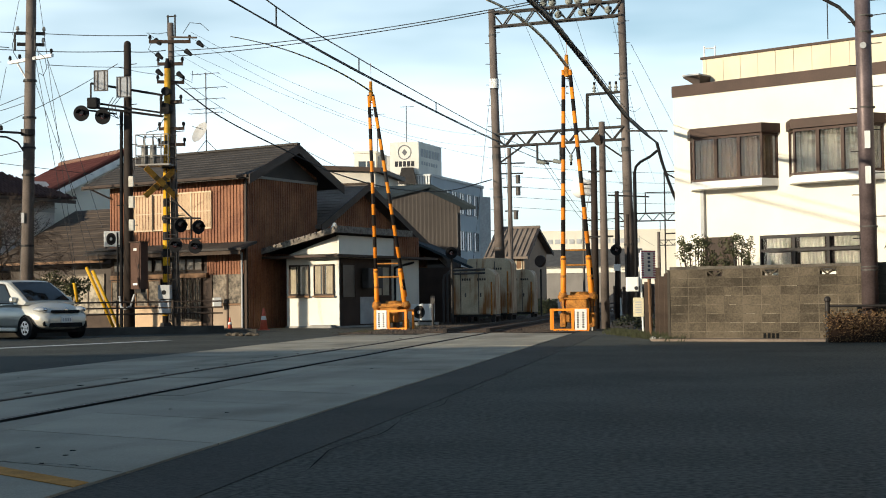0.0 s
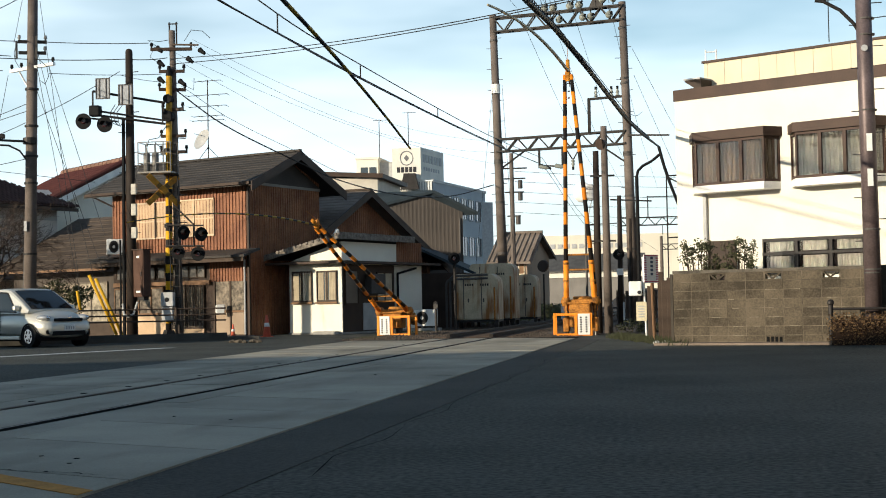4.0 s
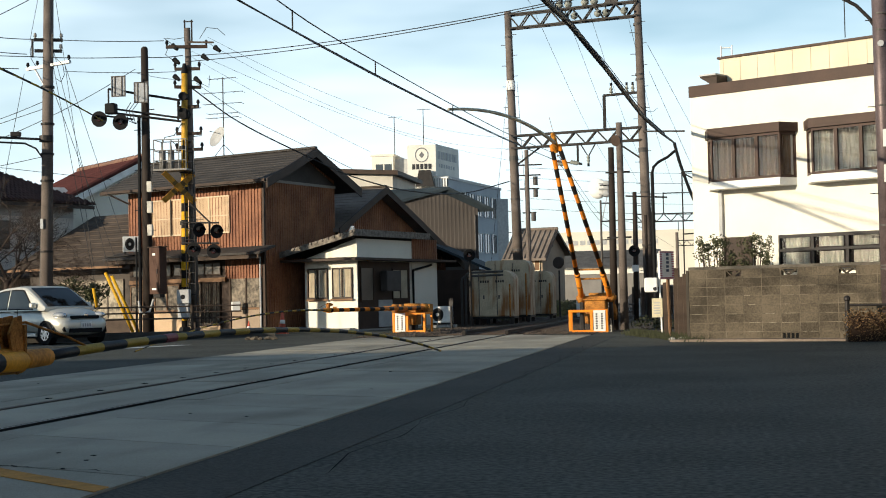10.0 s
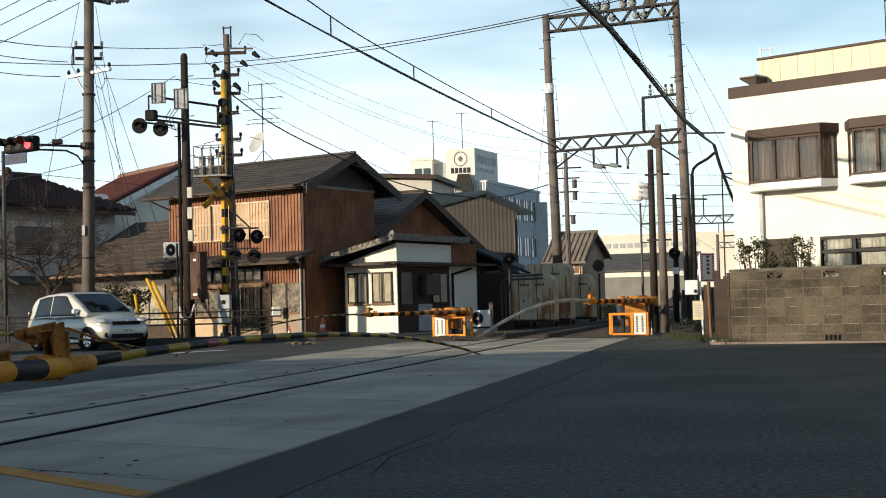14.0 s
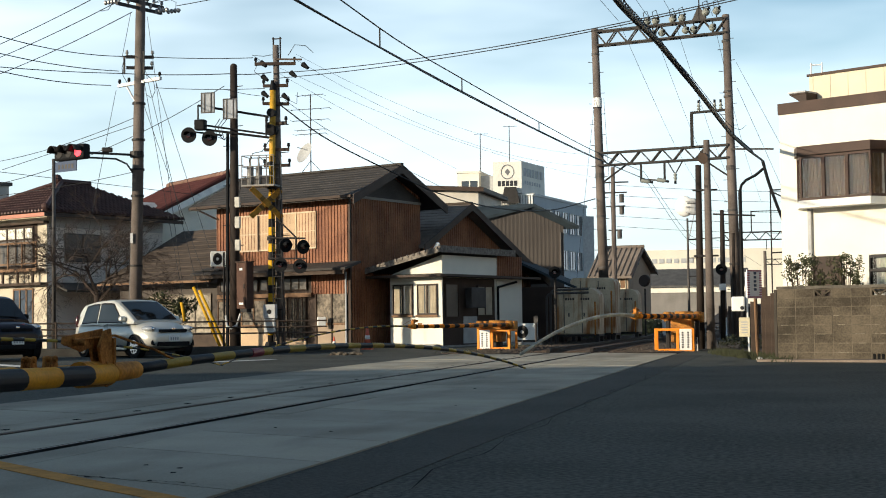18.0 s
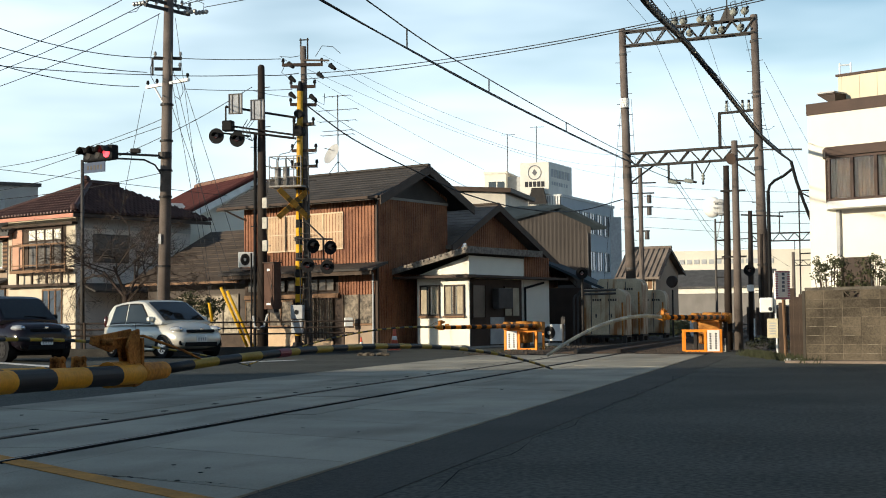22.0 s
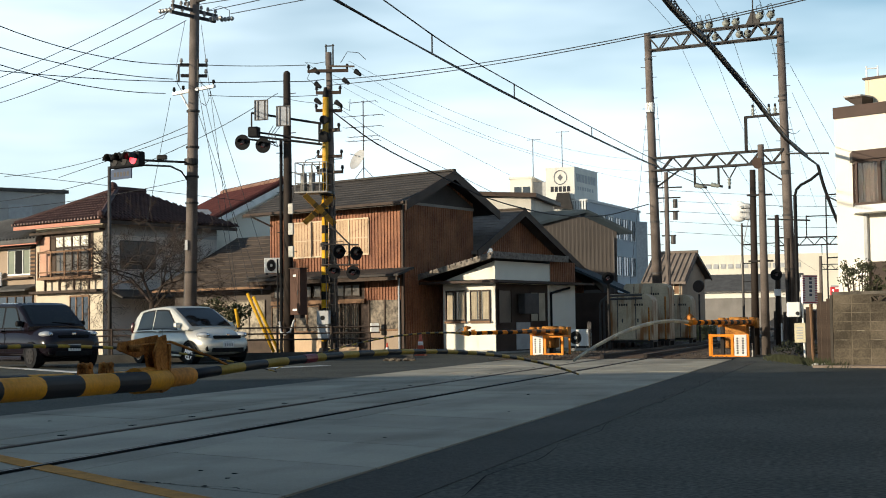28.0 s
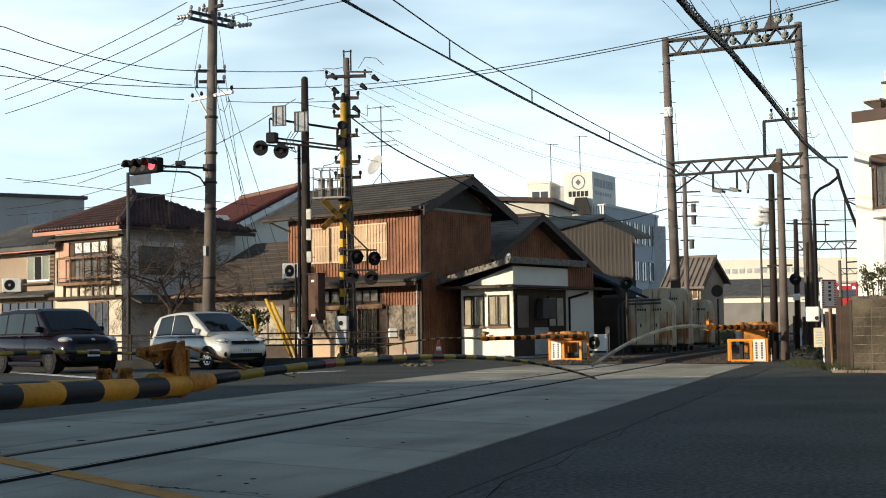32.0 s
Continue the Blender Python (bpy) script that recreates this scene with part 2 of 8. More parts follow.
# tyre marks and drips drawn out along the track on the slabs
cn, cl = CONCRETE.node_tree.nodes, CONCRETE.node_tree.links
c_tc = next(k for k in cn if k.type == "TEX_COORD")
c_map, c_noise, c_ramp, c_mix = cn.new("ShaderNodeMapping"), cn.new("ShaderNodeTexNoise"), cn.new("ShaderNodeValToRGB"), cn.new("ShaderNodeMix")
c_map.inputs["Scale"].default_value = (1.0, 0.22, 1.0)
c_map.inputs["Rotation"].default_value = (0, 0, radians(35))
c_noise.inputs["Scale"].default_value, c_noise.inputs["Detail"].default_value = 1.1, 7.0
c_ramp.color_ramp.elements[0].position, c_ramp.color_ramp.elements[1].position = 0.50, 0.72
c_ramp.color_ramp.elements[0].color, c_ramp.color_ramp.elements[1].color = (1, 1, 1, 1), (0.55, 0.54, 0.53, 1)
c_mix.data_type, c_mix.blend_type = "RGBA", "MULTIPLY"
c_mix.inputs["Factor"].default_value = 0.8
cl.new(c_tc.outputs["Object"], c_map.inputs["Vector"])
cl.new(c_map.outputs["Vector"], c_noise.inputs["Vector"])
cl.new(c_noise.outputs["Fac"], c_ramp.inputs["Fac"])
cl.new(next(k for k in cn if k.type == "VALTORGB" and k != c_ramp).outputs["Color"], c_mix.inputs["A"])
cl.new(c_ramp.outputs["Color"], c_mix.inputs["B"])
cl.new(c_mix.outputs["Result"], cn["Principled BSDF"].inputs["Base Color"])

# ---- mesh helpers ----
def thing(name, at, label, category, group="", kind="", rz=0.0):
    ob = new(name)
    ob.matrix_basis = pose(*at, 0, 0, rz)
    ob.empty_display_size = 0.2
    return tagged(ob, label, category, group, kind)


def finish(bm, name, material, smooth=False):
    me = bpy.data.meshes.new(name)
    bmesh.ops.recalc_face_normals(bm, faces=bm.faces)
    bm.to_mesh(me)
    bm.free()
    me.materials.append(material)
    if smooth:
        for p in me.polygons:
            p.use_smooth = True
    return me


def part(name, bm, material, parent, label="", smooth=False):
    ob = new(name, finish(bm, name, material, smooth))
    ob.parent = parent
    return tagged(ob, label)


def whole(name, bm, material, at, label, category, group="", kind="", smooth=False):
    ob = new(name, finish(bm, name, material, smooth))
    ob.location = at
    return tagged(ob, label, category, group, kind)


def box(lo, hi, bm=None, bevel=0.0, m=None):
    bm = bm or bmesh.new()
    lo, hi = Vector(lo), Vector(hi)
    mid, size = (lo + hi) / 2, hi - lo
    mm = Matrix.Translation(mid) @ Matrix.Diagonal((*size, 1))
    if m is not None:
        mm = m @ mm
    vs = bmesh.ops.create_cube(bm, size=1, matrix=mm)["verts"]
    if bevel:
        es = {e for v in vs for e in v.link_edges}
        bmesh.ops.bevel(bm, geom=list(es), offset=bevel, segments=2, affect="EDGES", profile=0.5)
    return bm


def rod(a, b, r0, r1=None, bm=None, seg=8):
    """A round bar between two points."""
    bm = bm or bmesh.new()
    a, b = Vector(a), Vector(b)
    d = b - a
    if d.length < 1e-5:
        return bm
    m = Matrix.Translation((a + b) / 2) @ d.to_track_quat("Z", "Y").to_matrix().to_4x4()
    bmesh.ops.create_cone(bm, cap_ends=True, segments=seg, radius1=r0, radius2=r0 if r1 is None else r1, depth=d.length, matrix=m)
    return bm


def bar(a, b, w, h, bm=None):
    """A square bar between two points."""
    bm = bm or bmesh.new()
    a, b = Vector(a), Vector(b)
    d = b - a
    up = "Z" if abs(d.normalized().z) < 0.9 else "Y"
    m = Matrix.Translation((a + b) / 2) @ d.to_track_quat("X", up).to_matrix().to_4x4() @ Matrix.Diagonal((d.length, w, h, 1))
    bmesh.ops.create_cube(bm, size=1, matrix=m)
    return bm


def poly(points, bm=None):
    bm = bm or bmesh.new()
    bm.faces.new([bm.verts.new(p) for p in points])
    return bm


def slab(points, thick, bm=None):
    """A plate from a polygon, thickened along minus its normal direction (vector)."""
    bm = bm or bmesh.new()
    t = Vector(thick)
    top = [bm.verts.new(p) for p in points]
    low = [bm.verts.new(Vector(p) + t) for p in points]
    bm.faces.new(top)
    bm.faces.new(low[::-1])
    for i in range(len(top)):
        j = (i + 1) % len(top)
        bm.faces.new((top[i], low[i], low[j], top[j]))
    return bm


def ball(c, r, bm=None, seg=10, squash=(1, 1, 1)):
    bm = bm or bmesh.new()
    bmesh.ops.create_uvsphere(bm, u_segments=seg, v_segments=max(4, seg // 2), radius=r, matrix=Matrix.Translation(c) @ Matrix.Diagonal((*squash, 1)))
    return bm


def sag(a, b, drop, n=14):
    """Points of a hanging wire."""
    a, b = Vector(a), Vector(b)
    return [a.lerp(b, i / n) - Vector((0, 0, 4 * drop * (i / n) * (1 - i / n))) for i in range(n + 1)]


def wire(name, points, r, label, material=None, parent=None, group="overhead wires"):
    cu = bpy.data.curves.new(name, "CURVE")
    cu.dimensions, cu.bevel_depth, cu.bevel_resolution = "3D", r, 1
    sp = cu.splines.new("POLY")
    sp.points.add(len(points) - 1)
    for p, q in zip(sp.points, points):
        p.co = (*q, 1)
    cu.materials.append(material or WIRE)
    tmp = bpy.data.objects.new("tmp", cu)
    me = bpy.data.meshes.new_from_object(tmp)
    bpy.data.objects.remove(tmp)
    ob = new(name, me)
    if parent:
        ob.parent = parent
        return tagged(ob, label)
    return tagged(ob, label, "cable", group)


class Frame:
    """Plan axes of a building: u along one wall from its corner, w along the other."""

    def __init__(self, az_u, az_w):
        self.u = Vector((math.sin(radians(az_u)), math.cos(radians(az_u)), 0))
        self.w = Vector((math.sin(radians(az_w)), math.cos(radians(az_w)), 0))

    def p(self, u, w, z):
        return self.u * u + self.w * w + Vector((0, 0, z))

    def block(self, u, w, z, bm=None):
        """A box between pairs of u, w, z."""
        bm = bm or bmesh.new()
        vs = {}
        for i in (0, 1):
            for j in (0, 1):
                for k in (0, 1):
                    vs[i, j, k] = bm.verts.new(self.p(u[i], w[j], z[k]))
        for f in (((0, 0, 0), (0, 1, 0), (1, 1, 0), (1, 0, 0)), ((0, 0, 1), (1, 0, 1), (1, 1, 1), (0, 1, 1)), ((0, 0, 0), (1, 0, 0), (1, 0, 1), (0, 0, 1)),
                  ((0, 1, 0), (0, 1, 1), (1, 1, 1), (1, 1, 0)), ((0, 0, 0), (0, 0, 1), (0, 1, 1), (0, 1, 0)), ((1, 0, 0), (1, 1, 0), (1, 1, 1), (1, 0, 1))):
            bm.faces.new([vs[q] for q in f])
        return bm

    def ribs(self, side, a, b, z0, z1, at=0.0, pitch=0.14, depth=0.03, top=None, bm=None):
        """A ribbed metal sheet on the face w = at (side 'u') or u = at (side 'w') from a to b; top(a) may give the upper edge."""
        bm = bm or bmesh.new()
        prof = []
        x = a
        while x < b - 1e-6:
            for dx, out in ((0, 0), (pitch * 0.55, 0), (pitch * 0.65, depth), (pitch * 0.9, depth)):
                if x + dx < b:
                    prof.append((x + dx, out))
            x += pitch
        prof.append((b, 0))
        cols = []
        for s, out in prof:
            zt = top(s) if top else z1
            q = (lambda z: self.p(s, at - out, z)) if side == "u" else (lambda z: self.p(at - out, s, z))
            cols.append((bm.verts.new(q(z0)), bm.verts.new(q(zt))))
        for c0, c1 in zip(cols, cols[1:]):
            bm.faces.new((c0[0], c1[0], c1[1], c0[1]))
        return bm

# ---- ground, road, railway ----
NEAR_RAIL, FAR_RAIL = -5.11, -6.21
EDGE_NEAR, EDGE_FAR = -2.87, -8.65
END_Y = 38.6

bm = bmesh.new()
bmesh.ops.create_grid(bm, x_segments=8, y_segments=8, size=1600)
whole("ground", bm, ASPHALT, (0, 0, 0), "dark grey worn asphalt road and ground reaching the horizon", "ground", kind="structure")

# ballast bed of the line beyond the crossing
bed = poly([(-9.2, END_Y, 0.012), (-2.9, END_Y, 0.012), (-2.0, 300, 0.012), (-9.6, 300, 0.012)])
whole("railway_bed", bed, BALLAST, (0, 0, 0), "brown crushed-stone ballast of the railway", "ballast", kind="structure")
verts, faces = [], []
for i in range(5200):
    y = END_Y + 0.1 + 34 * random.random() ** 1.7
    x = random.uniform(-9.0, -3.2)
    r = random.uniform(0.02, 0.05)
    k = len(verts)
    turn = random.uniform(0, 3)
    for dx, dy, dz in ((1, 0, 0), (0, 1, 0), (-1, 0, 0), (0, -1, 0), (0, 0, 1)):
        c, q = math.cos(turn), math.sin(turn)
        verts.append((x + r * (dx * c - dy * q), y + r * (dx * q + dy * c), 0.012 + r * dz * random.uniform(0.6, 1.1)))
    faces += [(k, k + 1, k + 4), (k + 1, k + 2, k + 4), (k + 2, k + 3, k + 4), (k + 3, k, k + 4)]
whole("weedy_verge", poly([(-2.88, 41.4, 0.010), (-0.9, 38.0, 0.010), (1.5, 46, 0.010), (2.0, 110, 0.010), (-2.1, 110, 0.010)]), BALLAST, (0, 0, 0), "dark earth verge beside the railway line", "ground", kind="structure")
me = bpy.data.meshes.new("ballast_stones")
me.from_pydata(verts, [], faces)
me.materials.append(BALLAST)
tagged(new("ballast_stones", me), "loose brown ballast stones between the rails", "ballast", kind="stuff")

RAIL_BLACK = mat("oily_rail_side", (0.012, 0.011, 0.011), 0.95, var=0.3, spec=0.03)
RAIL_BRIGHT = mat("polished_rail_line", (0.34, 0.31, 0.30), 0.35, 0.8, var=0.2, scale=4, fine=60, bump=0.02)
RAIL_DULL = mat("dull_rusty_rail", (0.15, 0.11, 0.085), 0.85, var=0.4, scale=3, fine=60)
for k, x in enumerate((NEAR_RAIL, FAR_RAIL)):
    rail = thing("rail", (x, 0, 0), "running rail, rusty web and worn bright top", "rail", "rails of the line", "structure")
    g = 1 if k else -1
    part("rail_web", box((-0.045, END_Y, 0.02), (0.045, 300, 0.13)), RAIL, rail)
    part("rail_head", box((-0.032, -30, 0.004), (0.032, END_Y, 0.024)), RAIL_DULL if k else RAIL_BLACK, rail)
    part("worn_top", box((-0.006 + 0.020 * g, -30, 0.024), (0.006 + 0.020 * g, END_Y, 0.0265)), RAIL_TOP if k else RAIL_BRIGHT, rail)
    fw, og = (0.052, 0.043) if k else (0.068, 0.054)
    part("flangeway", box((min(0.033 * g, fw * g), -30, 0.0), (max(0.033 * g, fw * g), END_Y, 0.0205)), GROOVE, rail)
    part("guard_edge", box((min((fw + 0.001) * g, (fw + 0.009) * g), -30, 0.0), (max((fw + 0.001) * g, (fw + 0.009) * g), END_Y, 0.0215)), RAIL, rail)
    part("outer_gap", box((min(-0.034 * g, -og * g), -30, 0.0), (max(-0.034 * g, -og * g), END_Y, 0.0195)), GROOVE, rail)
sleepers = bmesh.new()
y = END_Y + 0.5
while y < 120:
    box((FAR_RAIL - 0.45, y, 0.0), (NEAR_RAIL + 0.45, y + 0.22, 0.05), sleepers)
    y += 0.62
whole("sleepers", sleepers, WOOD_DARK, (0, 0, 0), "dark timber sleepers under the rails", "sleeper", kind="stuff")

paving = thing("crossing_pavement", (0, 0, 0), "grey concrete slabs of the level crossing, scuffed", "pavement", kind="structure")
whole("paving_bed", box((EDGE_FAR - 0.012, -8, -0.05), (EDGE_NEAR - 0.02, END_Y, 0.006)), GROOVE, (0, 0, 0), "dark bedding in the joints between the slabs", "pavement", kind="structure")



def paving_slab(x0, x1, y0, y1, skew):
    """A slab whose cross joints run askew."""
    g, z = 0.011 if skew else 0.007, 0.0145 + random.uniform(0, 0.004)
    b = slab([(x0 + g, y0 + g, z), (x1 - g, y0 + g - skew * (x1 - x0), z), (x1 - g, y1 - g - skew * (x1 - x0), z), (x0 + g, y1 - g, z)], (0, 0, -0.1))
    part("concrete_slab", b, CONCRETE, paving)


STRIPS = [(EDGE_FAR, FAR_RAIL - 0.50, 1.57, 0.50), (FAR_RAIL - 0.50, FAR_RAIL - 0.045, 3.14, 0.0), (FAR_RAIL + 0.060, NEAR_RAIL - 0.074, 2.4, 0.0),
          (NEAR_RAIL + 0.052, NEAR_RAIL + 0.41, 3.14, 0.0), (NEAR_RAIL + 0.41, EDGE_NEAR, 1.57, 0.53)]
for x0, x1, size, skew in STRIPS:
    y = 7.53 + skew * (x1 - x0) - size * round(15 / size)
    while y + size < END_Y + 0.4:
        paving_slab(x0, x1, y, y + size, skew)
        y += size
# bolt pits along the far rail, small dark holes in the slabs
for k in range(24):
    part("bolt_pit", box((FAR_RAIL - 0.25, 6.4 + 1.3 * k, 0.0), (FAR_RAIL - 0.20, 6.47 + 1.3 * k, 0.021)), GROOVE, paving)
for x, y in ((-3.91, 8.78), (-3.62, 8.62), (-3.55, 8.35), (-4.2, 12.0), (-3.6, 11.6), (-7.6, 13.5), (-7.9, 17.2), (-3.4, 15.2), (-4.0, 19.0)):
    part("pock_mark", rod((x, y, 0.0), (x, y, 0.021), random.uniform(0.012, 0.022), seg=7), GROOVE, paving)

# painted lines
yellow = slab([(-6.72, 10.24, 0.0225), (-3.66, 7.52, 0.0225), (-2.89, 6.88, 0.0225), (-2.89, 7.07, 0.0225), (-3.55, 7.64, 0.0225), (-6.6, 10.38, 0.0225)], (0, 0, -0.003))
whole("yellow_road_line", yellow, YELLOW_LINE, (0, 0, 0), "worn yellow line painted over the concrete slabs", "road marking", kind="structure")
whole("white_stop_line", slab([(-22.9, 36.7, 0.008), (-14.7, 28.3, 0.008), (-14.5, 28.55, 0.008), (-22.7, 36.95, 0.008)], (0, 0, -0.004)), WHITE_LINE, (0, 0, 0), "white line painted on the asphalt beside the cars", "road marking", kind="structure")

whole("white_stop_line", slab([(-14.5, 28.75, 0.008), (-12.35, 34.6, 0.008), (-12.0, 34.45, 0.008), (-14.1, 28.6, 0.008)], (0, 0, -0.004)), WHITE_LINE, (0, 0, 0), "white stop line painted on the asphalt before the slabs", "road marking", kind="structure")

# smoother strip of newer asphalt beside the slabs
whole("asphalt_strip", slab([(EDGE_NEAR - 0.006, -20, 0.0075), (-2.35, -20, 0.0045), (-2.15, 22, 0.0045), (-2.2, 36, 0.0045), (EDGE_NEAR - 0.006, 36, 0.0075)], (0, 0, -0.012)), ASPHALT_PATCH, (0, 0, 0), "strip of newer darker asphalt along the slabs", "road", kind="structure")

# joints and cracks in the asphalt
def crack(points, w, name="asphalt_crack", z=0.0085, label="thin dark crack in the asphalt surface"):
    b = bmesh.new()
    prev = None
    for i, (x, y) in enumerate(points):
        j, q = random.uniform(-0.03, 0.03), random.uniform(0.15, 1.3)
        cur = (b.verts.new((x + j * 0.5 - w * q, y + j * 0.5, z)), b.verts.new((x + j * 0.5 + w * q, y + j * 0.5, z)))
        if prev:
            b.faces.new((prev[0], prev[1], cur[1], cur[0]))
        prev = cur
    whole(name, b, GROOVE, (0, 0, 0), label, "crack", kind="structure")


crack([(-2.0 - 0.0045 * i + 0.05 * math.sin(i * 0.9), 4.6 + 0.35 * i) for i in range(70)], 0.0045)
crack([(-1.6 + 0.055 * i, 11.35 - 0.032 * i + 0.04 * math.sin(i * 1.3)) for i in range(28)], 0.0045)
crack([(-1.05 + 0.04 * i, 10.9 + 0.03 * math.sin(i)) for i in range(6)], 0.004)
crack([(-7.3 - 0.03 * i, 8 + 1.0 * i) for i in range(26)], 0.012)

crack([(-4.13 + 0.036 * i, 8.15 - 0.0145 * i + (0.012 if i % 3 else -0.015)) for i in range(29)], 0.016, "chipped_joint", 0.0215, "chipped dark joint between concrete slabs")

# ---- buildings ----
def gable_roof(fr, u0, u1, w_lo, w_ridge, w_hi, z_lo, z_ridge, z_hi, thick, material, parent, name="roof", side="u"):
    """Two roof planes whose ridge runs along u."""
    b = bmesh.new()
    q = fr.p
    slab([q(u0, w_lo, z_lo), q(u1, w_lo, z_lo), q(u1, w_ridge, z_ridge), q(u0, w_ridge, z_ridge)], (0, 0, -thick), b)
    slab([q(u0, w_hi, z_hi), q(u0, w_ridge, z_ridge), q(u1, w_ridge, z_ridge), q(u1, w_hi, z_hi)], (0, 0, -thick), b)
    return part(name, b, material, parent)


def sash(fr, side, a, b, z0, z1, at, parent, panes=2, frame_mat=None, pane_mat=None, depth=0.06, fw=0.05, name="window"):
    """A framed window with single panes on a face; stands proud of the wall by depth."""
    frame_mat, pane_mat = frame_mat or STEEL, pane_mat or GLASS
    P = (lambda s, o, z: fr.p(s, at - o, z)) if side == "u" else (lambda s, o, z: fr.p(at - o, s, z))

    def blk(s0, s1, o0, o1, za, zb, bm):
        vs = [[[bm.verts.new(P(s, o, z)) for z in (za, zb)] for o in (o0, o1)] for s in (s0, s1)]
        f = bm.faces.new
        f((vs[0][0][0], vs[0][1][0], vs[0][1][1], vs[0][0][1]))
        f((vs[1][0][0], vs[1][0][1], vs[1][1][1], vs[1][1][0]))
        f((vs[0][0][0], vs[1][0][0], vs[1][1][0], vs[0][1][0]))
        f((vs[0][0][1], vs[0][1][1], vs[1][1][1], vs[1][0][1]))
        f((vs[0][0][0], vs[0][0][1], vs[1][0][1], vs[1][0][0]))
        f((vs[0][1][0], vs[1][1][0], vs[1][1][1], vs[0][1][1]))

    fb = bmesh.new()
    blk(a, b, 0.003, depth, z0, z0 + fw, fb)
    win = part(name, fb, frame_mat, parent)
    fb = bmesh.new()
    blk(a, b, 0.003, depth, z1 - fw, z1, fb)
    part("frame_bar", fb, frame_mat, win)
    step = (b - a) / panes
    for i in range(panes + 1):
        s = a + i * step
        fb = bmesh.new()
        blk(max(a, s - fw / 2) if i else a, min(b, s + fw / 2) if i < panes else b, 0.003, depth, z0 + fw, z1 - fw, fb)
        part("frame_bar", fb, frame_mat, win)
    for i in range(panes):
        pb = bmesh.new()
        blk(a + i * step + fw / 2, a + (i + 1) * step - fw / 2, 0.006, depth * 0.5, z0 + fw, z1 - fw, pb)
        part("pane", pb, pane_mat, win)
    return win


# two-storey house clad in brown ribbed metal
WF = Frame(-64, 17)
wood = thing("brown_house", (-14.33, 48.42, 0), "two-storey house clad in ribbed brown metal with dark roof", "house", "houses along the line")
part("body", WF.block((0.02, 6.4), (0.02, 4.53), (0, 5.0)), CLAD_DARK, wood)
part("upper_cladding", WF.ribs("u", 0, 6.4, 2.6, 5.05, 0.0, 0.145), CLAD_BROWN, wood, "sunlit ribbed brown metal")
part("gable_cladding", WF.ribs("w", 0, 4.53, 0, 5.0, 0.0, 0.145, top=lambda s: 4.95 + 1.05 * (1 - abs(s - 2.4) / 2.9)), CLAD_BROWN, wood)
gable_roof(WF, -0.62, 7.3, -0.6, 2.45, 5.5, 4.98, 6.2, 4.98, 0.12, ROOF_DARK, wood)
part("canopy", slab([WF.p(-0.5, -0.95, 2.62), WF.p(6.9, -0.95, 2.62), WF.p(6.9, 0.0, 2.86), WF.p(-0.5, 0.0, 2.86)], (0, 0, -0.07)), ROOF_DARK, wood, "sagging dark metal canopy")
part("canopy_beam", WF.block((-0.4, 6.8), (-0.88, -0.80), (2.42, 2.55)), WOOD_DARK, wood)
SHUTTER_FRAME = mat("sun_bleached_frame", (0.56, 0.43, 0.29), 0.6, var=0.2, scale=3)
sh = sash(WF, "u", 1.5, 5.2, 3.34, 4.6, 0.0, wood, 4, SHUTTER_FRAME, SHUTTER)
for k in range(4):
    part("mid_rail", WF.block((1.53 + 0.925 * k, 2.40 + 0.925 * k), (-0.040, -0.031), (3.92, 3.95)), SHUTTER_FRAME, sh)
part("meeting_stile", WF.block((4.22, 4.27), (-0.075, -0.061), (3.36, 4.58)), CLAD_DARK, sh)

# low wing with a brown roof
LF = Frame(-64, 17)
wing = thing("low_wing", (-20.1, 51.2, 0), "single-storey wing with a broad brown shingle roof", "house", "houses along the line")
part("body", LF.block((0, 5.6), (0.3, 5), (0, 2.3)), DARK_RENDER, wing)
part("roof", slab([LF.p(-0.2, -0.5, 2.42), LF.p(6.0, -0.5, 2.42), LF.p(6.0, 4.4, 4.6), LF.p(-0.2, 4.4, 4.6)], (0, 0, -0.1)), ROOF_BROWN, wing)
sash(LF, "u", 0.5, 3.9, 0.5, 1.95, 0.3, wing, 4, mat("weathered_frame", (0.12, 0.10, 0.08), 0.6, var=0.3, scale=4), mat("papered_pane", (0.27, 0.23, 0.175), 0.6, var=0.7, scale=2.2, fine=7, grain=0.6))

# gatekeeper's hut
HF = Frame(-68, 17)
hut = thing("crossing_hut", (-11.3, 48.71, 0), "small white-walled crossing hut with shallow dark roof", "hut")
part("wall", HF.block((0, 2.12), (0, 5.7), (0, 2.4)), PLASTER, hut)
part("gable_wall", slab([HF.p(0, 0, 2.42), HF.p(2.05, 0, 2.42), HF.p(0, 0, 3.02)], HF.w * 3.8), PLASTER, hut)
part("roof", slab([HF.p(-0.25, -0.5, 3.28), HF.p(2.85, -0.5, 2.62), HF.p(2.85, 4.6, 2.62), HF.p(-0.25, 4.6, 3.28)], (0, 0, -0.14)), ROOF_DARK, hut)
part("canopy", HF.block((-0.45, 2.8), (-0.5, 6.4), (2.30, 2.38)), CLAD_DARK, hut)
part("dark_panel", HF.block((-0.012, -0.004), (0.04, 3.6), (0.05, 2.28)), CLAD_DARK, hut)
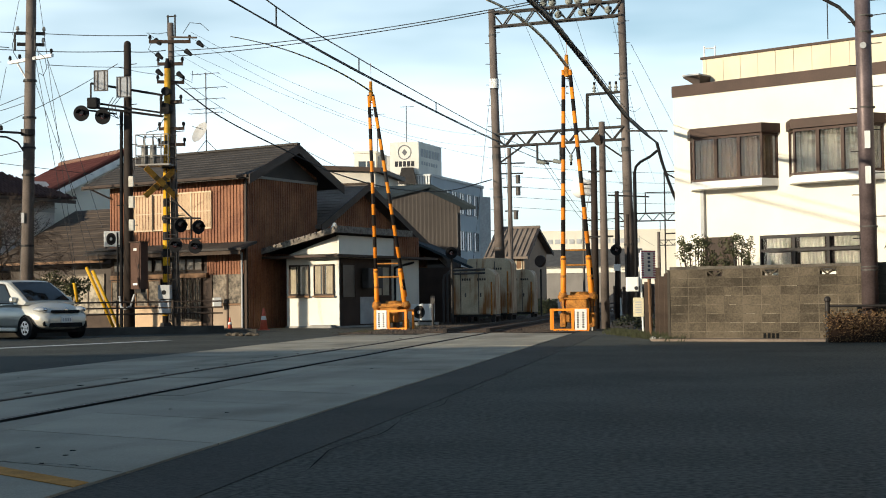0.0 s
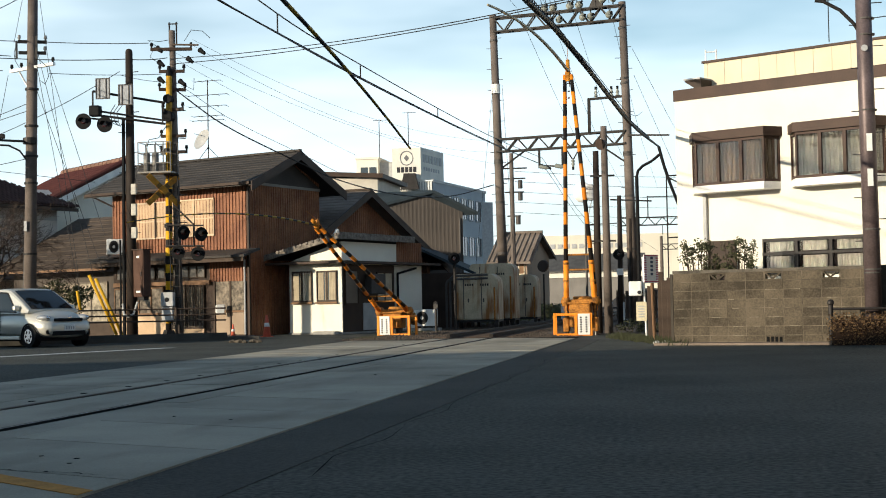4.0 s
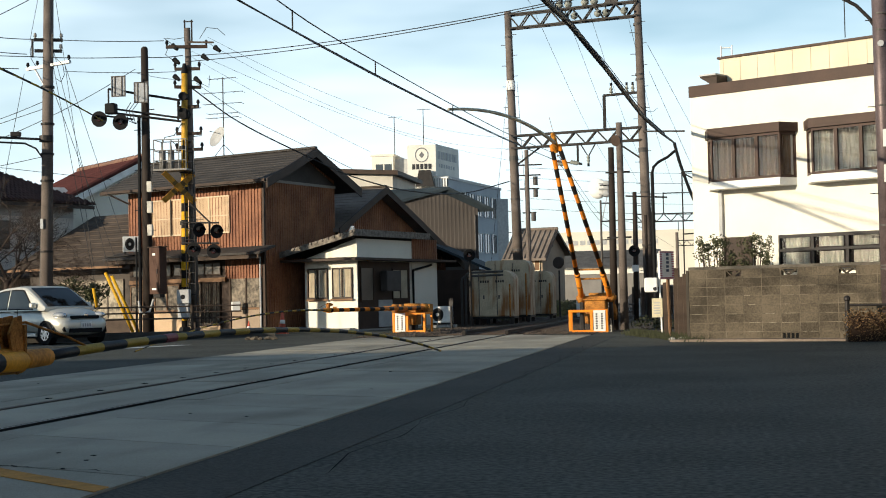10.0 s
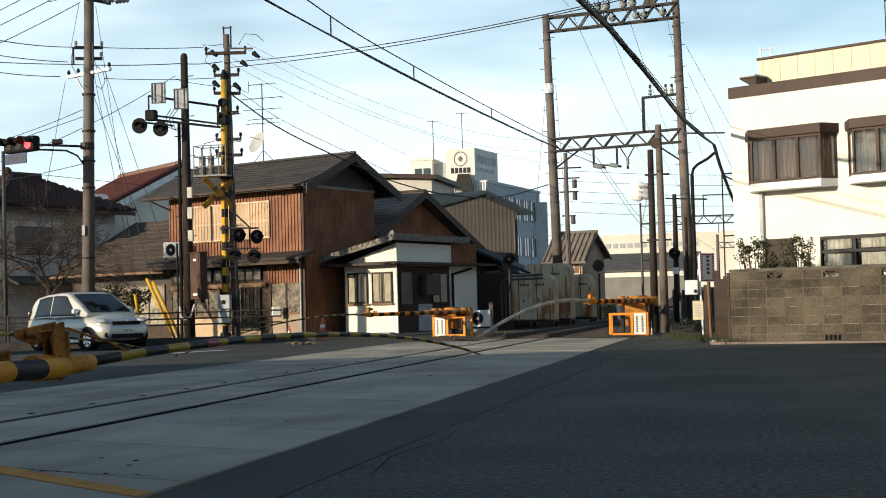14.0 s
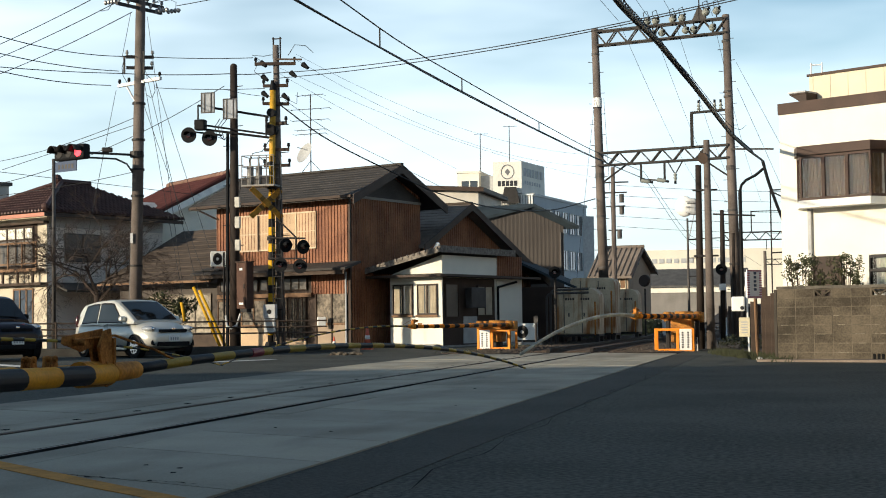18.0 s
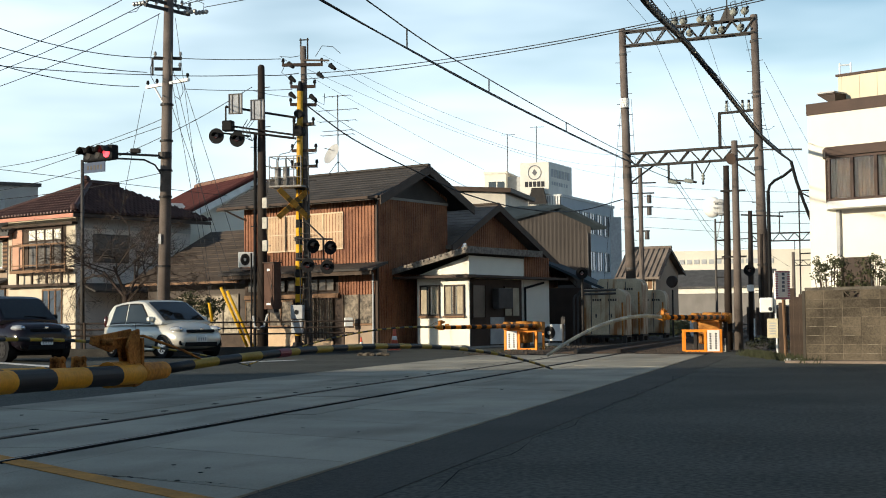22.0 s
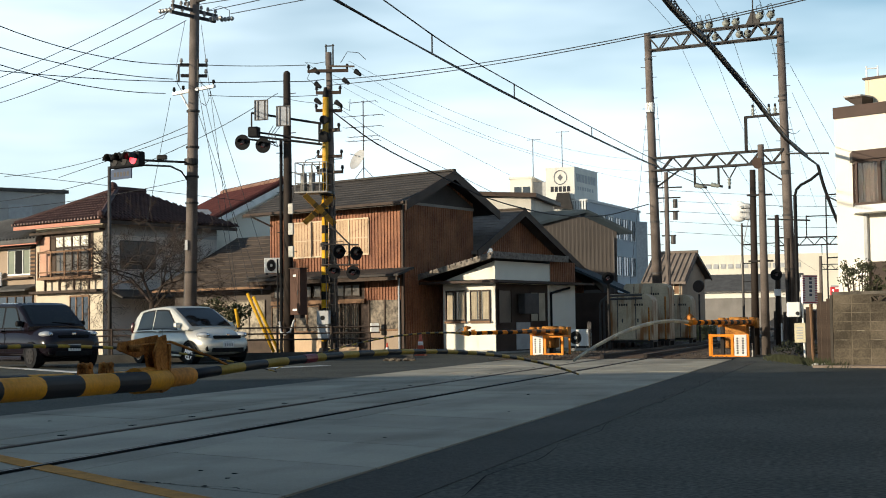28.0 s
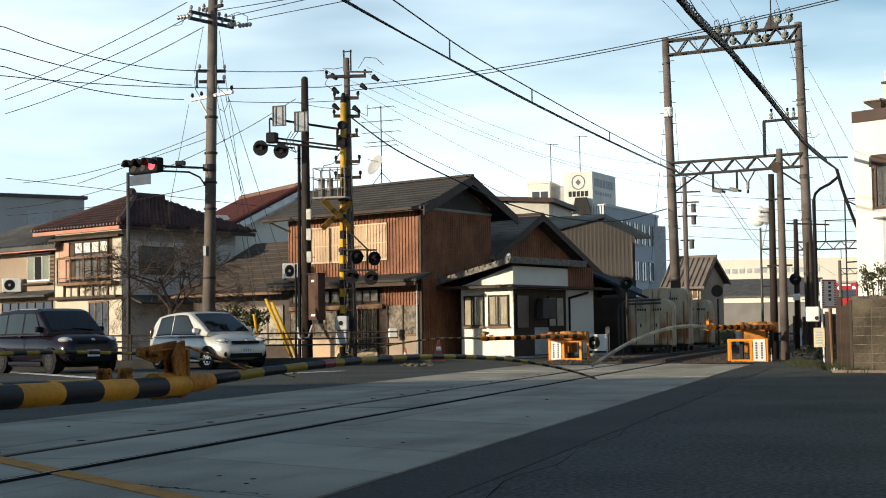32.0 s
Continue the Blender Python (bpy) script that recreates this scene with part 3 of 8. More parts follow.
def drawn_curtain(fr, a, b, z0, z1, at, parent, cloth, side="u", n=11):
    """A pleated curtain just behind the frame of a window."""
    bm, prev = bmesh.new(), None
    for k in range(n):
        x, o = a + (b - a) * k / (n - 1), 0.036 + 0.018 * (k % 2)
        P = (lambda z: fr.p(x, at - o, z)) if side == "u" else (lambda z: fr.p(at - o, x, z))
        cur = (bm.verts.new(P(z0)), bm.verts.new(P(z1)))
        if prev:
            bm.faces.new((prev[0], cur[0], cur[1], prev[1]))
        prev = cur
    part("curtain", bm, cloth, parent, "pale pleated curtain drawn aside")


for u0 in (0.18, 1.18):
    hw = sash(HF, "u", u0, u0 + 0.80, 1.06, 2.08, 0.0, hut, 2, CLAD_DARK, GLASS, 0.07)
    for a, b in ((0.05, 0.30), (0.345, 0.375), (0.425, 0.47), (0.52, 0.75)):
        drawn_curtain(HF, u0 + a, u0 + b, 1.12, 2.02, 0.0, hw, CURTAIN, n=9 if b - a > 0.1 else 3)
    part("sill", HF.block((u0 - 0.04, u0 + 0.84), (-0.11, -0.071), (1.0, 1.06)), WOOD_TAN, hw)

# brown gabled house behind the hut
GF = Frame(-73, 17)
h2 = thing("gabled_house", (-13.07, 53.42, 0), "brown metal-clad house with a wide dark gable", "house", "houses along the line")
part("gable_cladding", GF.ribs("w", 0.0, 8.5, 0, 3.8, 0.0, 0.145, top=lambda s: 5.02 - (2.75 - s) * 0.46 if s < 2.75 else 5.02 - (s - 2.75) * 0.432), CLAD_BROWN, h2)
part("body", GF.block((0.05, 6), (0.05, 8.45), (0, 2.6)), CLAD_DARK, h2)
gable_roof(GF, -0.5, 7.0, -0.75, 2.75, 9.2, 3.55, 5.22, 2.43, 0.12, ROOF_BRIGHTENED, h2)

# grey-brown house behind
h3 = thing("grey_house", (-13.4, 64.6, 0), "plain grey-brown rendered house with a dark roof edge", "house", "houses along the line")
EF = Frame(-80, 80)
part("wall", slab([EF.p(0, 0, 0), EF.p(0, 3.7, 0), EF.p(0, 3.7, 4.85), EF.p(0, 2.1, 5.62), EF.p(0, 0, 5.2)], EF.u * 8), DARK_RENDER, h3)
gable_roof(EF, -0.4, 8.3, -0.4, 2.1, 4.0, 5.2, 5.82, 4.85, 0.12, ROOF_BLUE, h3)

# office block with a sign box on its roof
office = thing("office_building", (-23.0, 168.5, 0), "white three-storey office building with rooftop sign", "office building")

# far-left house with balcony
NF = Frame(-64, 22)
h5 = thing("balcony_house", (-27.67, 53.24, 0), "old two-storey house with maroon tile roof and balcony", "house", "houses along the line")
part("body", NF.block((0.0, 4.4), (0.0, 6.0), (0, 5.1)), STUCCO, h5)
part("lit_wall", NF.block((0.0, 4.4), (-0.03, -0.004), (0, 5.05)), BEIGE, h5, "sunlit beige plaster wall")
b = bmesh.new()
q = NF.p
hip = [q(-0.7, -0.7, 5.15), q(5.2, -0.7, 5.15), q(5.2, 6.7, 5.15), q(-0.7, 6.7, 5.15)]
rid = [q(2.2, 2.4, 6.55), q(2.2, 3.7, 6.55)]
for f in ((hip[0], hip[1], rid[0]), (hip[1], hip[2], rid[1], rid[0]), (hip[2], hip[3], rid[1]), (hip[3], hip[0], rid[0], rid[1]), tuple(hip[::-1])):
    poly(f, b)
part("roof", b, ROOF_MAROON, h5)

h6 = thing("tiled_house", (-32.2, 52.8, 0), "old two-storey house with grey tile roof", "house", "houses along the line")
part("body", NF.block((-2.78, 3.4), (0, 4), (0, 4.4)), TAN_PLASTER, h6)
part("roof", slab([NF.p(-3.5, -0.7, 4.35), NF.p(3.9, -0.7, 4.35), NF.p(1.9, 1.7, 5.40), NF.p(-3.5, 1.7, 5.40)], (0, 0, -0.15)), ROOF_GREY, h6)
part("hip", slab([NF.p(3.9, -0.7, 4.35), NF.p(3.9, 4, 4.35), NF.p(1.9, 1.7, 5.40)], (0, 0, -0.15)), ROOF_GREY, h6)

h6.matrix_basis = pose(-34.43, 56.9, -0.06) @ Matrix.Diagonal((1.074, 1.074, 1.074, 1))

h7 = thing("red_roofed_house", (-25.0, 65.4, 0), "white house with a red tile gable roof", "house", "houses along the line")
RF = Frame(-45, 225)
part("body", RF.block((0.3, 7.2), (-4.4, 4.4), (0, 4.9)), PLASTER, h7)
part("gable_wall", slab([RF.p(0.3, -4.4, 4.3), RF.p(0.3, 4.4, 4.3), RF.p(0.3, 4.4, 4.95), RF.p(0.3, 0, 7.2), RF.p(0.3, -4.4, 4.95)], RF.u * 0.25), PLASTER, h7)
gable_roof(RF, -0.25, 7.3, 5.0, 0.0, -5.0, 5.02, 7.6, 5.02, 0.16, ROOF_RED, h7)

h8 = thing("grey_block", (-57.5, 104.5, 0), "large plain grey building behind the houses", "building")
KF = Frame(-140, -50)
part("wall", KF.block((0, 60), (0, 20), (0, 11.35)), COOL_GREY, h8)

# white house on the right behind the block wall
VF = Frame(122.3, 32.3)
white = thing("white_house", (-0.33, 35.0, 0), "large white two-storey house with brown trim and bay windows", "house")
part("wall", VF.block((0, 14), (0, 9), (0, 5.37)), PLASTER, white)
part("fascia", VF.block((-0.02, 14), (-0.03, 9), (5.37, 5.62)), BROWN_PAINT, white)
part("parapet", VF.block((0.42, 14), (0.6, 9), (5.62, 6.25)), CREAM, white)

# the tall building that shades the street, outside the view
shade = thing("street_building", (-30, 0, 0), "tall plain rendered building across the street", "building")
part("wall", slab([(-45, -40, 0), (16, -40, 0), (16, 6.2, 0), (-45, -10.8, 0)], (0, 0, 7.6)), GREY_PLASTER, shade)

# added out of view to cut the sky light on the street
rear = thing("rear_sky_blockers", (0, 0, 0), "unseen plain blocks behind the viewer that hold back sky light", "building")
part("wall", box((-13, -30, 0), (30, -9, 6)), GREY_PLASTER, rear)
part("side_wall", box((11, -9, 0), (28, 22, 6.5)), GREY_PLASTER, rear)

# added blocks hidden by the white house, to dim walls facing right
row = thing("hidden_sky_blockers", (0, 0, 0), "unseen plain blocks that hold back sky light on the right", "houses")
part("wall", box((3.0, 50, 0), (15, 70, 5.6)), GREY_PLASTER, row)
part("wall", box((4.0, 73, 0), (15, 96, 5.2)), TAN_PLASTER, row)

# block wall
BW = Frame(112, 22)
wallo = thing("block_wall", (-0.42, 30.9, 0), "weathered concrete block garden wall", "wall", kind="structure")
part("core", BW.block((0.01, 9), (-0.0085, 0.13), (0, 1.2285)), MORTAR, wallo)
part("coping", BW.block((0, 9), (-0.01, 0.16), (1.405, 1.46)), MATS["dirty_coping"] if "dirty_coping" in MATS else mat("dirty_coping", (0.10, 0.088, 0.072), 0.92, var=0.5, scale=3), wallo)

# ---- poles and gantry ----
def round_pole(name, at, top, r0, r1, material, label, category, lean=(0, 0)):
    ob = thing(name, at, label, category)
    part("shaft", rod((0, 0, 0), (lean[0], lean[1], top), r0, r1, seg=16), material, ob, smooth=True)
    return ob


upole = round_pole("utility_pole", (-19.4, 42.8, 0), 11.7, 0.19, 0.14, POLE_CONC, "tall grey-brown concrete utility pole with crossarms", "utility pole", (0.2, 0.1))
dpole = round_pole("signal_pole", (-16.47, 43.48, 0), 8.62, 0.17, 0.105, POLE_DARK, "dark timber pole carrying the crossing lamps", "pole")
ypole = round_pole("warning_pole", (-15.47, 43.85, 0), 4.75, 0.105, 0.10, POLE_BAND, "yellow and black banded crossing warning post", "pole", (0.06, 0))
gpole = round_pole("wire_pole", (-15.2, 44.05, 0), 9.3, 0.12, 0.09, POLE_CONC, "slim grey pole with insulator arms behind the banded post", "utility pole", (-0.12, 0))
rpole = round_pole("street_pole", (3.25, 29.15, 0), 8.5, 0.155, 0.140, STEEL_POLE, "dark brown steel utility pole beside the block wall", "utility pole", (-0.04, 0))
p1 = round_pole("dark_post", (-2.62, 42.5, 0), 5.05, 0.11, 0.08, POLE_DARK, "dark timber post beside the crossing gate", "pole", (0.02, 0))
p2 = round_pole("concrete_post", (-2.34, 42.4, 0), 5.72, 0.12, 0.085, POLE_CONC, "grey concrete post beside the crossing gate", "pole", (-0.02, 0))

BEAM_STEEL = mat("dark_weathered_steel", (0.027, 0.024, 0.023), 0.65, 0.15, var=0.4, scale=3)
PORCELAIN = mat("greenish_porcelain", (0.24, 0.25, 0.225), 0.3, var=0.4, scale=9)
gantry = thing("catenary_gantry", (-5.2, 65, 0), "steel lattice gantry on two concrete columns over the track", "gantry")
GL, GR = Vector((-2.85, 0.5, 0)), Vector((2.75, -1.05, 0))
for c, lean in ((GL, -0.25), (GR, -0.22)):
    part("column", rod(c, c + Vector((lean, 0, 13.35)), 0.23, 0.15, seg=16), POLE_CONC, gantry, smooth=True)
for z0, z1 in ((12.6, 13.2), (7.42, 7.95)):
    a, b2 = GL + Vector((-0.2, 0, 0)), GR + Vector((-0.2, 0, 0))
    lat = bmesh.new()
    for z in (z0, z1):
        for dy in (-0.2, 0.2):
            bar(a + Vector((0, dy, z)), b2 + Vector((0, dy, z)), 0.07, 0.07, lat)
    n = 12
    for i in range(n):
        s, e = a.lerp(b2, i / n), a.lerp(b2, (i + 1) / n)
        for dy in (-0.2, 0.2):
            bar(s + Vector((0, dy, z0 if i % 2 else z1)), e + Vector((0, dy, z1 if i % 2 else z0)), 0.05, 0.05, lat)
    part("lattice_beam", lat, BEAM_STEEL, gantry)

# ---- crossing gates ----
def crossing_gate(at, heading, length, tip_len, r, label, paint, thin_paint, droop=0.95, spread=0.36, guard=False, ends=None):
    """A gate post with its striped double arm; the arm points along local +Y when it lies down, and the tip hangs level from its hinge."""
    g = thing("crossing_gate", (at[0], at[1], 0), label, "crossing gate", "gates of the crossing", rz=heading)
    h = at[2]
    part("motor_case", box((-0.28, -0.30, 0.22), (0.28, 0.30, h - 0.06), bevel=0.04), RUST, g)
    part("gear_cover", rod((-0.24, -0.31, h + 0.03), (0.24, -0.31, h + 0.03), 0.11, seg=14), RUST, g, smooth=True)
    part("access_door", box((-0.2, -0.315, 0.30), (0.2, -0.299, h - 0.14), bevel=0.01), OLD_RUST, g)
    part("cable_pipe", rod((0.22, -0.33, 0.0), (0.22, -0.33, 0.4), 0.03, seg=8), STEEL_DARK, g)
    part("pedestal", box((-0.2, -0.2, 0), (0.2, 0.2, 0.24), bevel=0.01), STEEL_DARK, g)
    part("lid", box((-0.31, -0.33, h - 0.06), (0.31, 0.33, h - 0.02), bevel=0.01), RUST, g)
    for s in (-1, 1):
        part("bearing", rod((s * (spread - 0.08), 0, h), (s * (spread + 0.1), 0, h), 0.13, seg=14), RUST, g, smooth=True)
        part("bearing_post", box((s * spread - 0.05, -0.07, 0), (s * spread + 0.05, 0.07, h - 0.1), bevel=0.01), STEEL_DARK, g)
    ends = ends or (-r - 0.02, r + 0.02)
    hx = (ends[0] + ends[1]) / 2
    arm = part("arm", rod((-spread - 0.14, 0, 0), (spread + 0.14, 0, 0), 0.06, seg=10), RUST, g, "rusty orange axle of the gate arm")
    arm.location = (0, 0, h)
    for s, e in zip((-1, 1), ends):
        part("pole", rod((s * spread, 0.25, 0), (e, length, 0), r * 1.15, r, seg=14), paint, arm, smooth=True)
        q = (1.1 / length) * (e - s * spread)
        part("sleeve", rod((s * spread, -0.25, 0), (s * spread + q, 1.1, 0), r * 1.38, r * 1.33, seg=14), ORANGE if guard else RUST, arm, smooth=True)
        for y in (0.55, 1.02):
            part("clamp", rod((s * spread + q * y / 1.1, y - 0.03, 0), (s * spread + q * y / 1.1, y + 0.03, 0), r * 1.5, seg=12), RUST, arm)
        part("balance_lever", bar((s * spread, -0.05, -0.04), (s * spread, -0.62, -0.06), 0.06, 0.10), RUST, arm)
        part("balance_weight", box((s * spread - 0.08, -0.80, -0.16), (s * spread + 0.08, -0.42, 0.12), bevel=0.03), RUST, arm)
    for y in (0.85, 1.25):
        f = 1 - 0.85 * y / length
        part("cross_bar", rod((-spread * f + hx * (1 - f), y, 0), (spread * f + hx * (1 - f), y, 0), 0.024, seg=8), RUST, arm)
    part("hinge_socket", rod((hx, length - 0.16, 0), (hx, length + 0.40, 0.01), r * 1.2, r * 0.95, seg=14), WORN_ORANGE, arm, smooth=True)
    plate = bmesh.new()
    slab([(hx - 0.02, length - 0.02, r), (hx - 0.02, length + 0.10, r), (hx - 0.02, length + 0.085, 0.12), (hx - 0.02, length + 0.07, 0.20), (hx - 0.02, length - 0.30, 0.165), (hx - 0.02, length - 0.31, 0.135), (hx - 0.02, length - 0.13, 0.10), (hx - 0.02, length - 0.05, 0.12)], (0.012, 0, 0), plate)
    slab([(hx + 0.02, length - 0.02, r), (hx + 0.02, length + 0.10, r), (hx + 0.02, length + 0.085, 0.12), (hx + 0.02, length + 0.07, 0.20), (hx + 0.02, length + 0.01, 0.19), (hx + 0.02, length - 0.05, 0.12)], (0.012, 0, 0), plate)
    box((hx - 0.03, length + 0.085, r * 0.8), (hx + 0.04, length + 0.105, 0.16), plate)
    part("hinge_plate", plate, OLD_RUST, arm, "rusty orange hinge plate of the arm")
    for y in (0.62, 0.44):
        lug = bmesh.new()
        for dx in (-0.022, 0.012):
            slab([(hx + dx, length - y - 0.03, r * 0.9), (hx + dx, length - y + 0.03, r * 0.9), (hx + dx, length - y + 0.012, r + 0.045), (hx + dx, length - y - 0.022, r + 0.035)], (0.010, 0, 0), lug)
        part("lug", lug, OLD_RUST, arm)
        part("lug_bolt", rod((hx - 0.03, length - y, r + 0.03), (hx + 0.03, length - y, r + 0.03), 0.012, seg=8), OLD_RUST, arm)
    part("collar", rod((hx, length - 0.18, 0), (hx, length + 0.09, 0), r * 1.36, seg=16), WORN_ORANGE, arm, smooth=False)
    for k in range(6):
        a = k * math.pi / 3
        c = Vector((hx + r * 1.36 * math.cos(a), length + 0.03, r * 1.36 * math.sin(a)))
        part("collar_bolt", rod(c - Vector((0, 0.012, 0)), c + Vector((0, 0.012, 0)), 0.008, seg=6), OLD_RUST, arm)
    part("hinge_pin", rod((hx - 0.05, length - 0.22, 0.14), (hx + 0.05, length - 0.22, 0.14), 0.014, seg=8), OLD_RUST, arm)
    wire("spring_cable", [(hx, length - 0.24, 0.15), (hx + 0.012, length + 0.15, 0.17), (hx + 0.01, length + 0.6, 0.10), (hx, length + 0.95, 0.03)], 0.006, "thin dark return cable", OLD_RUST, arm)
    b = bmesh.new()
    n, ring = 22, []
    for i in range(n + 1):
        f = i / n
        c, rr = Vector((0, tip_len * f, -droop * f * f)), r * ((0.85 if thin_paint is ARM_GREY else 0.62 if r < 0.05 else 0.54) - 0.36 * f)
        ring.append([b.verts.new(c + Vector((rr * math.cos(k * math.pi / 5), 0, rr * math.sin(k * math.pi / 5)))) for k in range(10)])
    for q0, q1 in zip(ring, ring[1:]):
        for k in range(10):
            b.faces.new((q0[k], q0[(k + 1) % 10], q1[(k + 1) % 10], q1[k]))
    b.faces.new(ring[0])
    b.faces.new(ring[-1])
    tip = part("tip", b, thin_paint, arm, "long thin tip of the gate arm", smooth=True)
    tip.location = (hx, length + 0.1, 0.0)
    if guard:
        gw = thing("gate_guard", (at[0] + guard[0], at[1] + guard[1], 0), "orange steel guard frame with a white notice plate", "guard frame", "guard frames of the gates", rz=guard[2])
        w, hh = 0.95, 0.60
        for x in (-w / 2, -w / 2 + guard[3], w / 2):
            part("upright", box((x - 0.035, -0.035, 0), (x + 0.035, 0.035, hh), bevel=0.006), ORANGE, gw)
        for z in (0.0, hh - 0.07):
            part("rail", box((-w / 2 + 0.03, -0.03, z + 0.002), (w / 2 - 0.03, 0.03, z + 0.068), bevel=0.006), ORANGE, gw)
        for x in (-w / 2, w / 2):
            part("side_bar", box((x - 0.03, 0.03, hh - 0.06), (x + 0.03, 0.7, hh - 0.003), bevel=0.006), ORANGE, gw)
            part("rear_leg", box((x - 0.03, 0.64, 0), (x + 0.03, 0.7, hh - 0.06), bevel=0.006), ORANGE, gw)
        x0 = guard[4]
        notice = part("notice_plate", box((x0, -0.055, 0.03), (x0 + 0.31, -0.037, hh - 0.02)), PAPER, gw, "white notice plate with two columns of writing")
        for cx in (0.08, 0.22):
            for k in range(7):
                part("writing_bar", box((x0 + cx - 0.025, -0.059, 0.09 + k * 0.062), (x0 + cx + 0.025, -0.0555, 0.13 + k * 0.062)), INK, notice)
    return g, arm, tip


FAR_LABEL = "crossing gate with orange and black striped double arm"
NEAR_LABEL = "crossing gate with yellow and black striped double arm"
GATES = {
    "one": crossing_gate((-8.85, 45.0, 0.72), 176.0, 6.3, 11.5, 0.050, FAR_LABEL, ARM_FAR, ARM_THIN, spread=0.44, ends=(0.41, 0.53), guard=(0.12, -0.75, -8, 0.42, -0.42)),
    "two": crossing_gate((-3.0, 41.05, 0.90), 176.0, 6.08, 10.6, 0.053, FAR_LABEL, ARM_FAR, ARM_GREY, spread=0.39, ends=(0.10, 0.27), guard=(-0.17, -0.75, 2, 0.56, 0.14)),
    "three": crossing_gate((-3.02, 0.02, 0.734), 0.0, 6.25, 10.7, 0.042, NEAR_LABEL, ARM_NEAR, ARM_THIN, droop=0.74),
    "four": crossing_gate((-10.1, 8.0, 0.66), 0.0, 6.3, 11.6, 0.06, NEAR_LABEL, ARM_NEAR, ARM_THIN),
}

part("red_band", rod((0, 1.83, -0.022), (0, 2.01, -0.026), 0.0255, seg=12), mat("red_reflective_band", (0.20, 0.022, 0.035), 0.5, var=0.2), GATES["three"][2], "red reflective band")

# ---- gantry fittings ----
def insulator(at, parent, axis=(1, 0, 0), n=3, r=0.16):
    """Porcelain sheds on a pin, with a dark cap."""
    b = bmesh.new()
    d = Vector(axis).normalized()
    for i in range(n):
        c = Vector(at) + d * (0.13 * i)
        rod(c - d * 0.045, c + d * 0.045, r, r * 0.62, b, seg=14)
    rod(Vector(at) - d * 0.1, Vector(at) + d * (0.13 * n), 0.045, bm=b)
    ins = part("insulator", b, PORCELAIN, parent, "pale greenish porcelain insulator")
    part("cap", rod(Vector(at) + d * (0.13 * n - 0.03), Vector(at) + d * (0.13 * n + 0.10), 0.05, seg=8), BLACK, ins)


for fx in (0.40, 0.47, 0.60, 0.67, 0.85, 0.93):
    p = GL.lerp(GR, fx) + Vector((-0.2, 0, 13.40 if fx < 0.8 else 13.55))
    insulator(p, gantry, (0.5, -1, 0.35), 2, 0.165)
    part("pin_stem", bar(p + Vector((0, 0, 0.02)), p + Vector((0, 0, -0.25)), 0.05, 0.05), BLACK, gantry)
    wire("jumper", [p + Vector((0.15, -0.3, 0.05)), p + Vector((0.05, -0.25, 0.42)), p + Vector((-0.12, -0.2, 0.36)), p + Vector((-0.05, -0.1, -0.1))], 0.016, "dark jumper wire", parent=gantry)
for fx in (0.45, 0.52, 0.70, 0.76, 0.90):
    p = GL.lerp(GR, fx) + Vector((-0.2, -0.3, 12.82))
    insulator(p, gantry, (0.4, -1, 0.1), 2, 0.15)
    part("pin_stem", bar(p + Vector((0, 0, 0.3)), p + Vector((0.05, 0, -0.1)), 0.05, 0.05), BLACK, gantry)
part("top_spike", bar(GL.lerp(GR, 0.80) + Vector((-0.2, 0, 13.2)), GL.lerp(GR, 0.80) + Vector((-0.2, 0, 15.2)), 0.05, 0.05), STEEL_DARK, gantry)
bt = bmesh.new()
slab([tuple(GL.lerp(GR, 0.74) + Vector((-0.2, -0.02, 13.2))), tuple(GL.lerp(GR, 0.86) + Vector((-0.2, -0.02, 13.2))), tuple(GL.lerp(GR, 0.80) + Vector((-0.2, -0.02, 13.9)))], (0, 0.04, 0), bt)
part("spike_foot", bt, STEEL_DARK, gantry)
# diagonal stays below the lower beam, hangers and drop tubes
for c, s in ((GL, 1), (GR, -1)):
    part("knee_brace", bar(c + Vector((-0.15, 0, 6.6)), c + Vector((s * 1.15 - 0.15, 0, 7.42)), 0.07, 0.07), BEAM_STEEL, gantry)
for fx, dz in ((0.34, 0.85), (0.52, 0.85)):
    c = GL.lerp(GR, fx) + Vector((-0.2, -0.2, 0))
    part("drop_tube", bar(c + Vector((0, 0, 7.45)), c + Vector((0, 0, 7.45 - dz)), 0.09, 0.09), BEAM_STEEL, gantry)
c0, c1 = GL.lerp(GR, 0.34) + Vector((-0.2, -0.2, 6.72)), GL.lerp(GR, 0.52) + Vector((-0.2, -0.2, 6.6))
part("hanger_bar", bar(c0, c1, 0.07, 0.07), STEEL_DARK, gantry)
for fx in (0.37, 0.49):
    insulator(GL.lerp(GR, fx) + Vector((-0.25, -0.5, 6.62)), gantry, (1, -0.6, -0.25), 3, 0.10)
vb = bmesh.new()
v0 = GL.lerp(GR, 0.60)
bar(v0 + Vector((-0.55, -0.2, 7.45)), v0 + Vector((-0.2, -0.2, 6.85)), 0.05, 0.05, vb)
bar(v0 + Vector((0.15, -0.2, 7.45)), v0 + Vector((-0.2, -0.2, 6.85)), 0.05, 0.05, vb)
part("vee_hanger", vb, BEAM_STEEL, gantry)
insulator(v0 + Vector((-0.2, -0.2, 6.8)), gantry, (0, 0, -1), 2, 0.09)
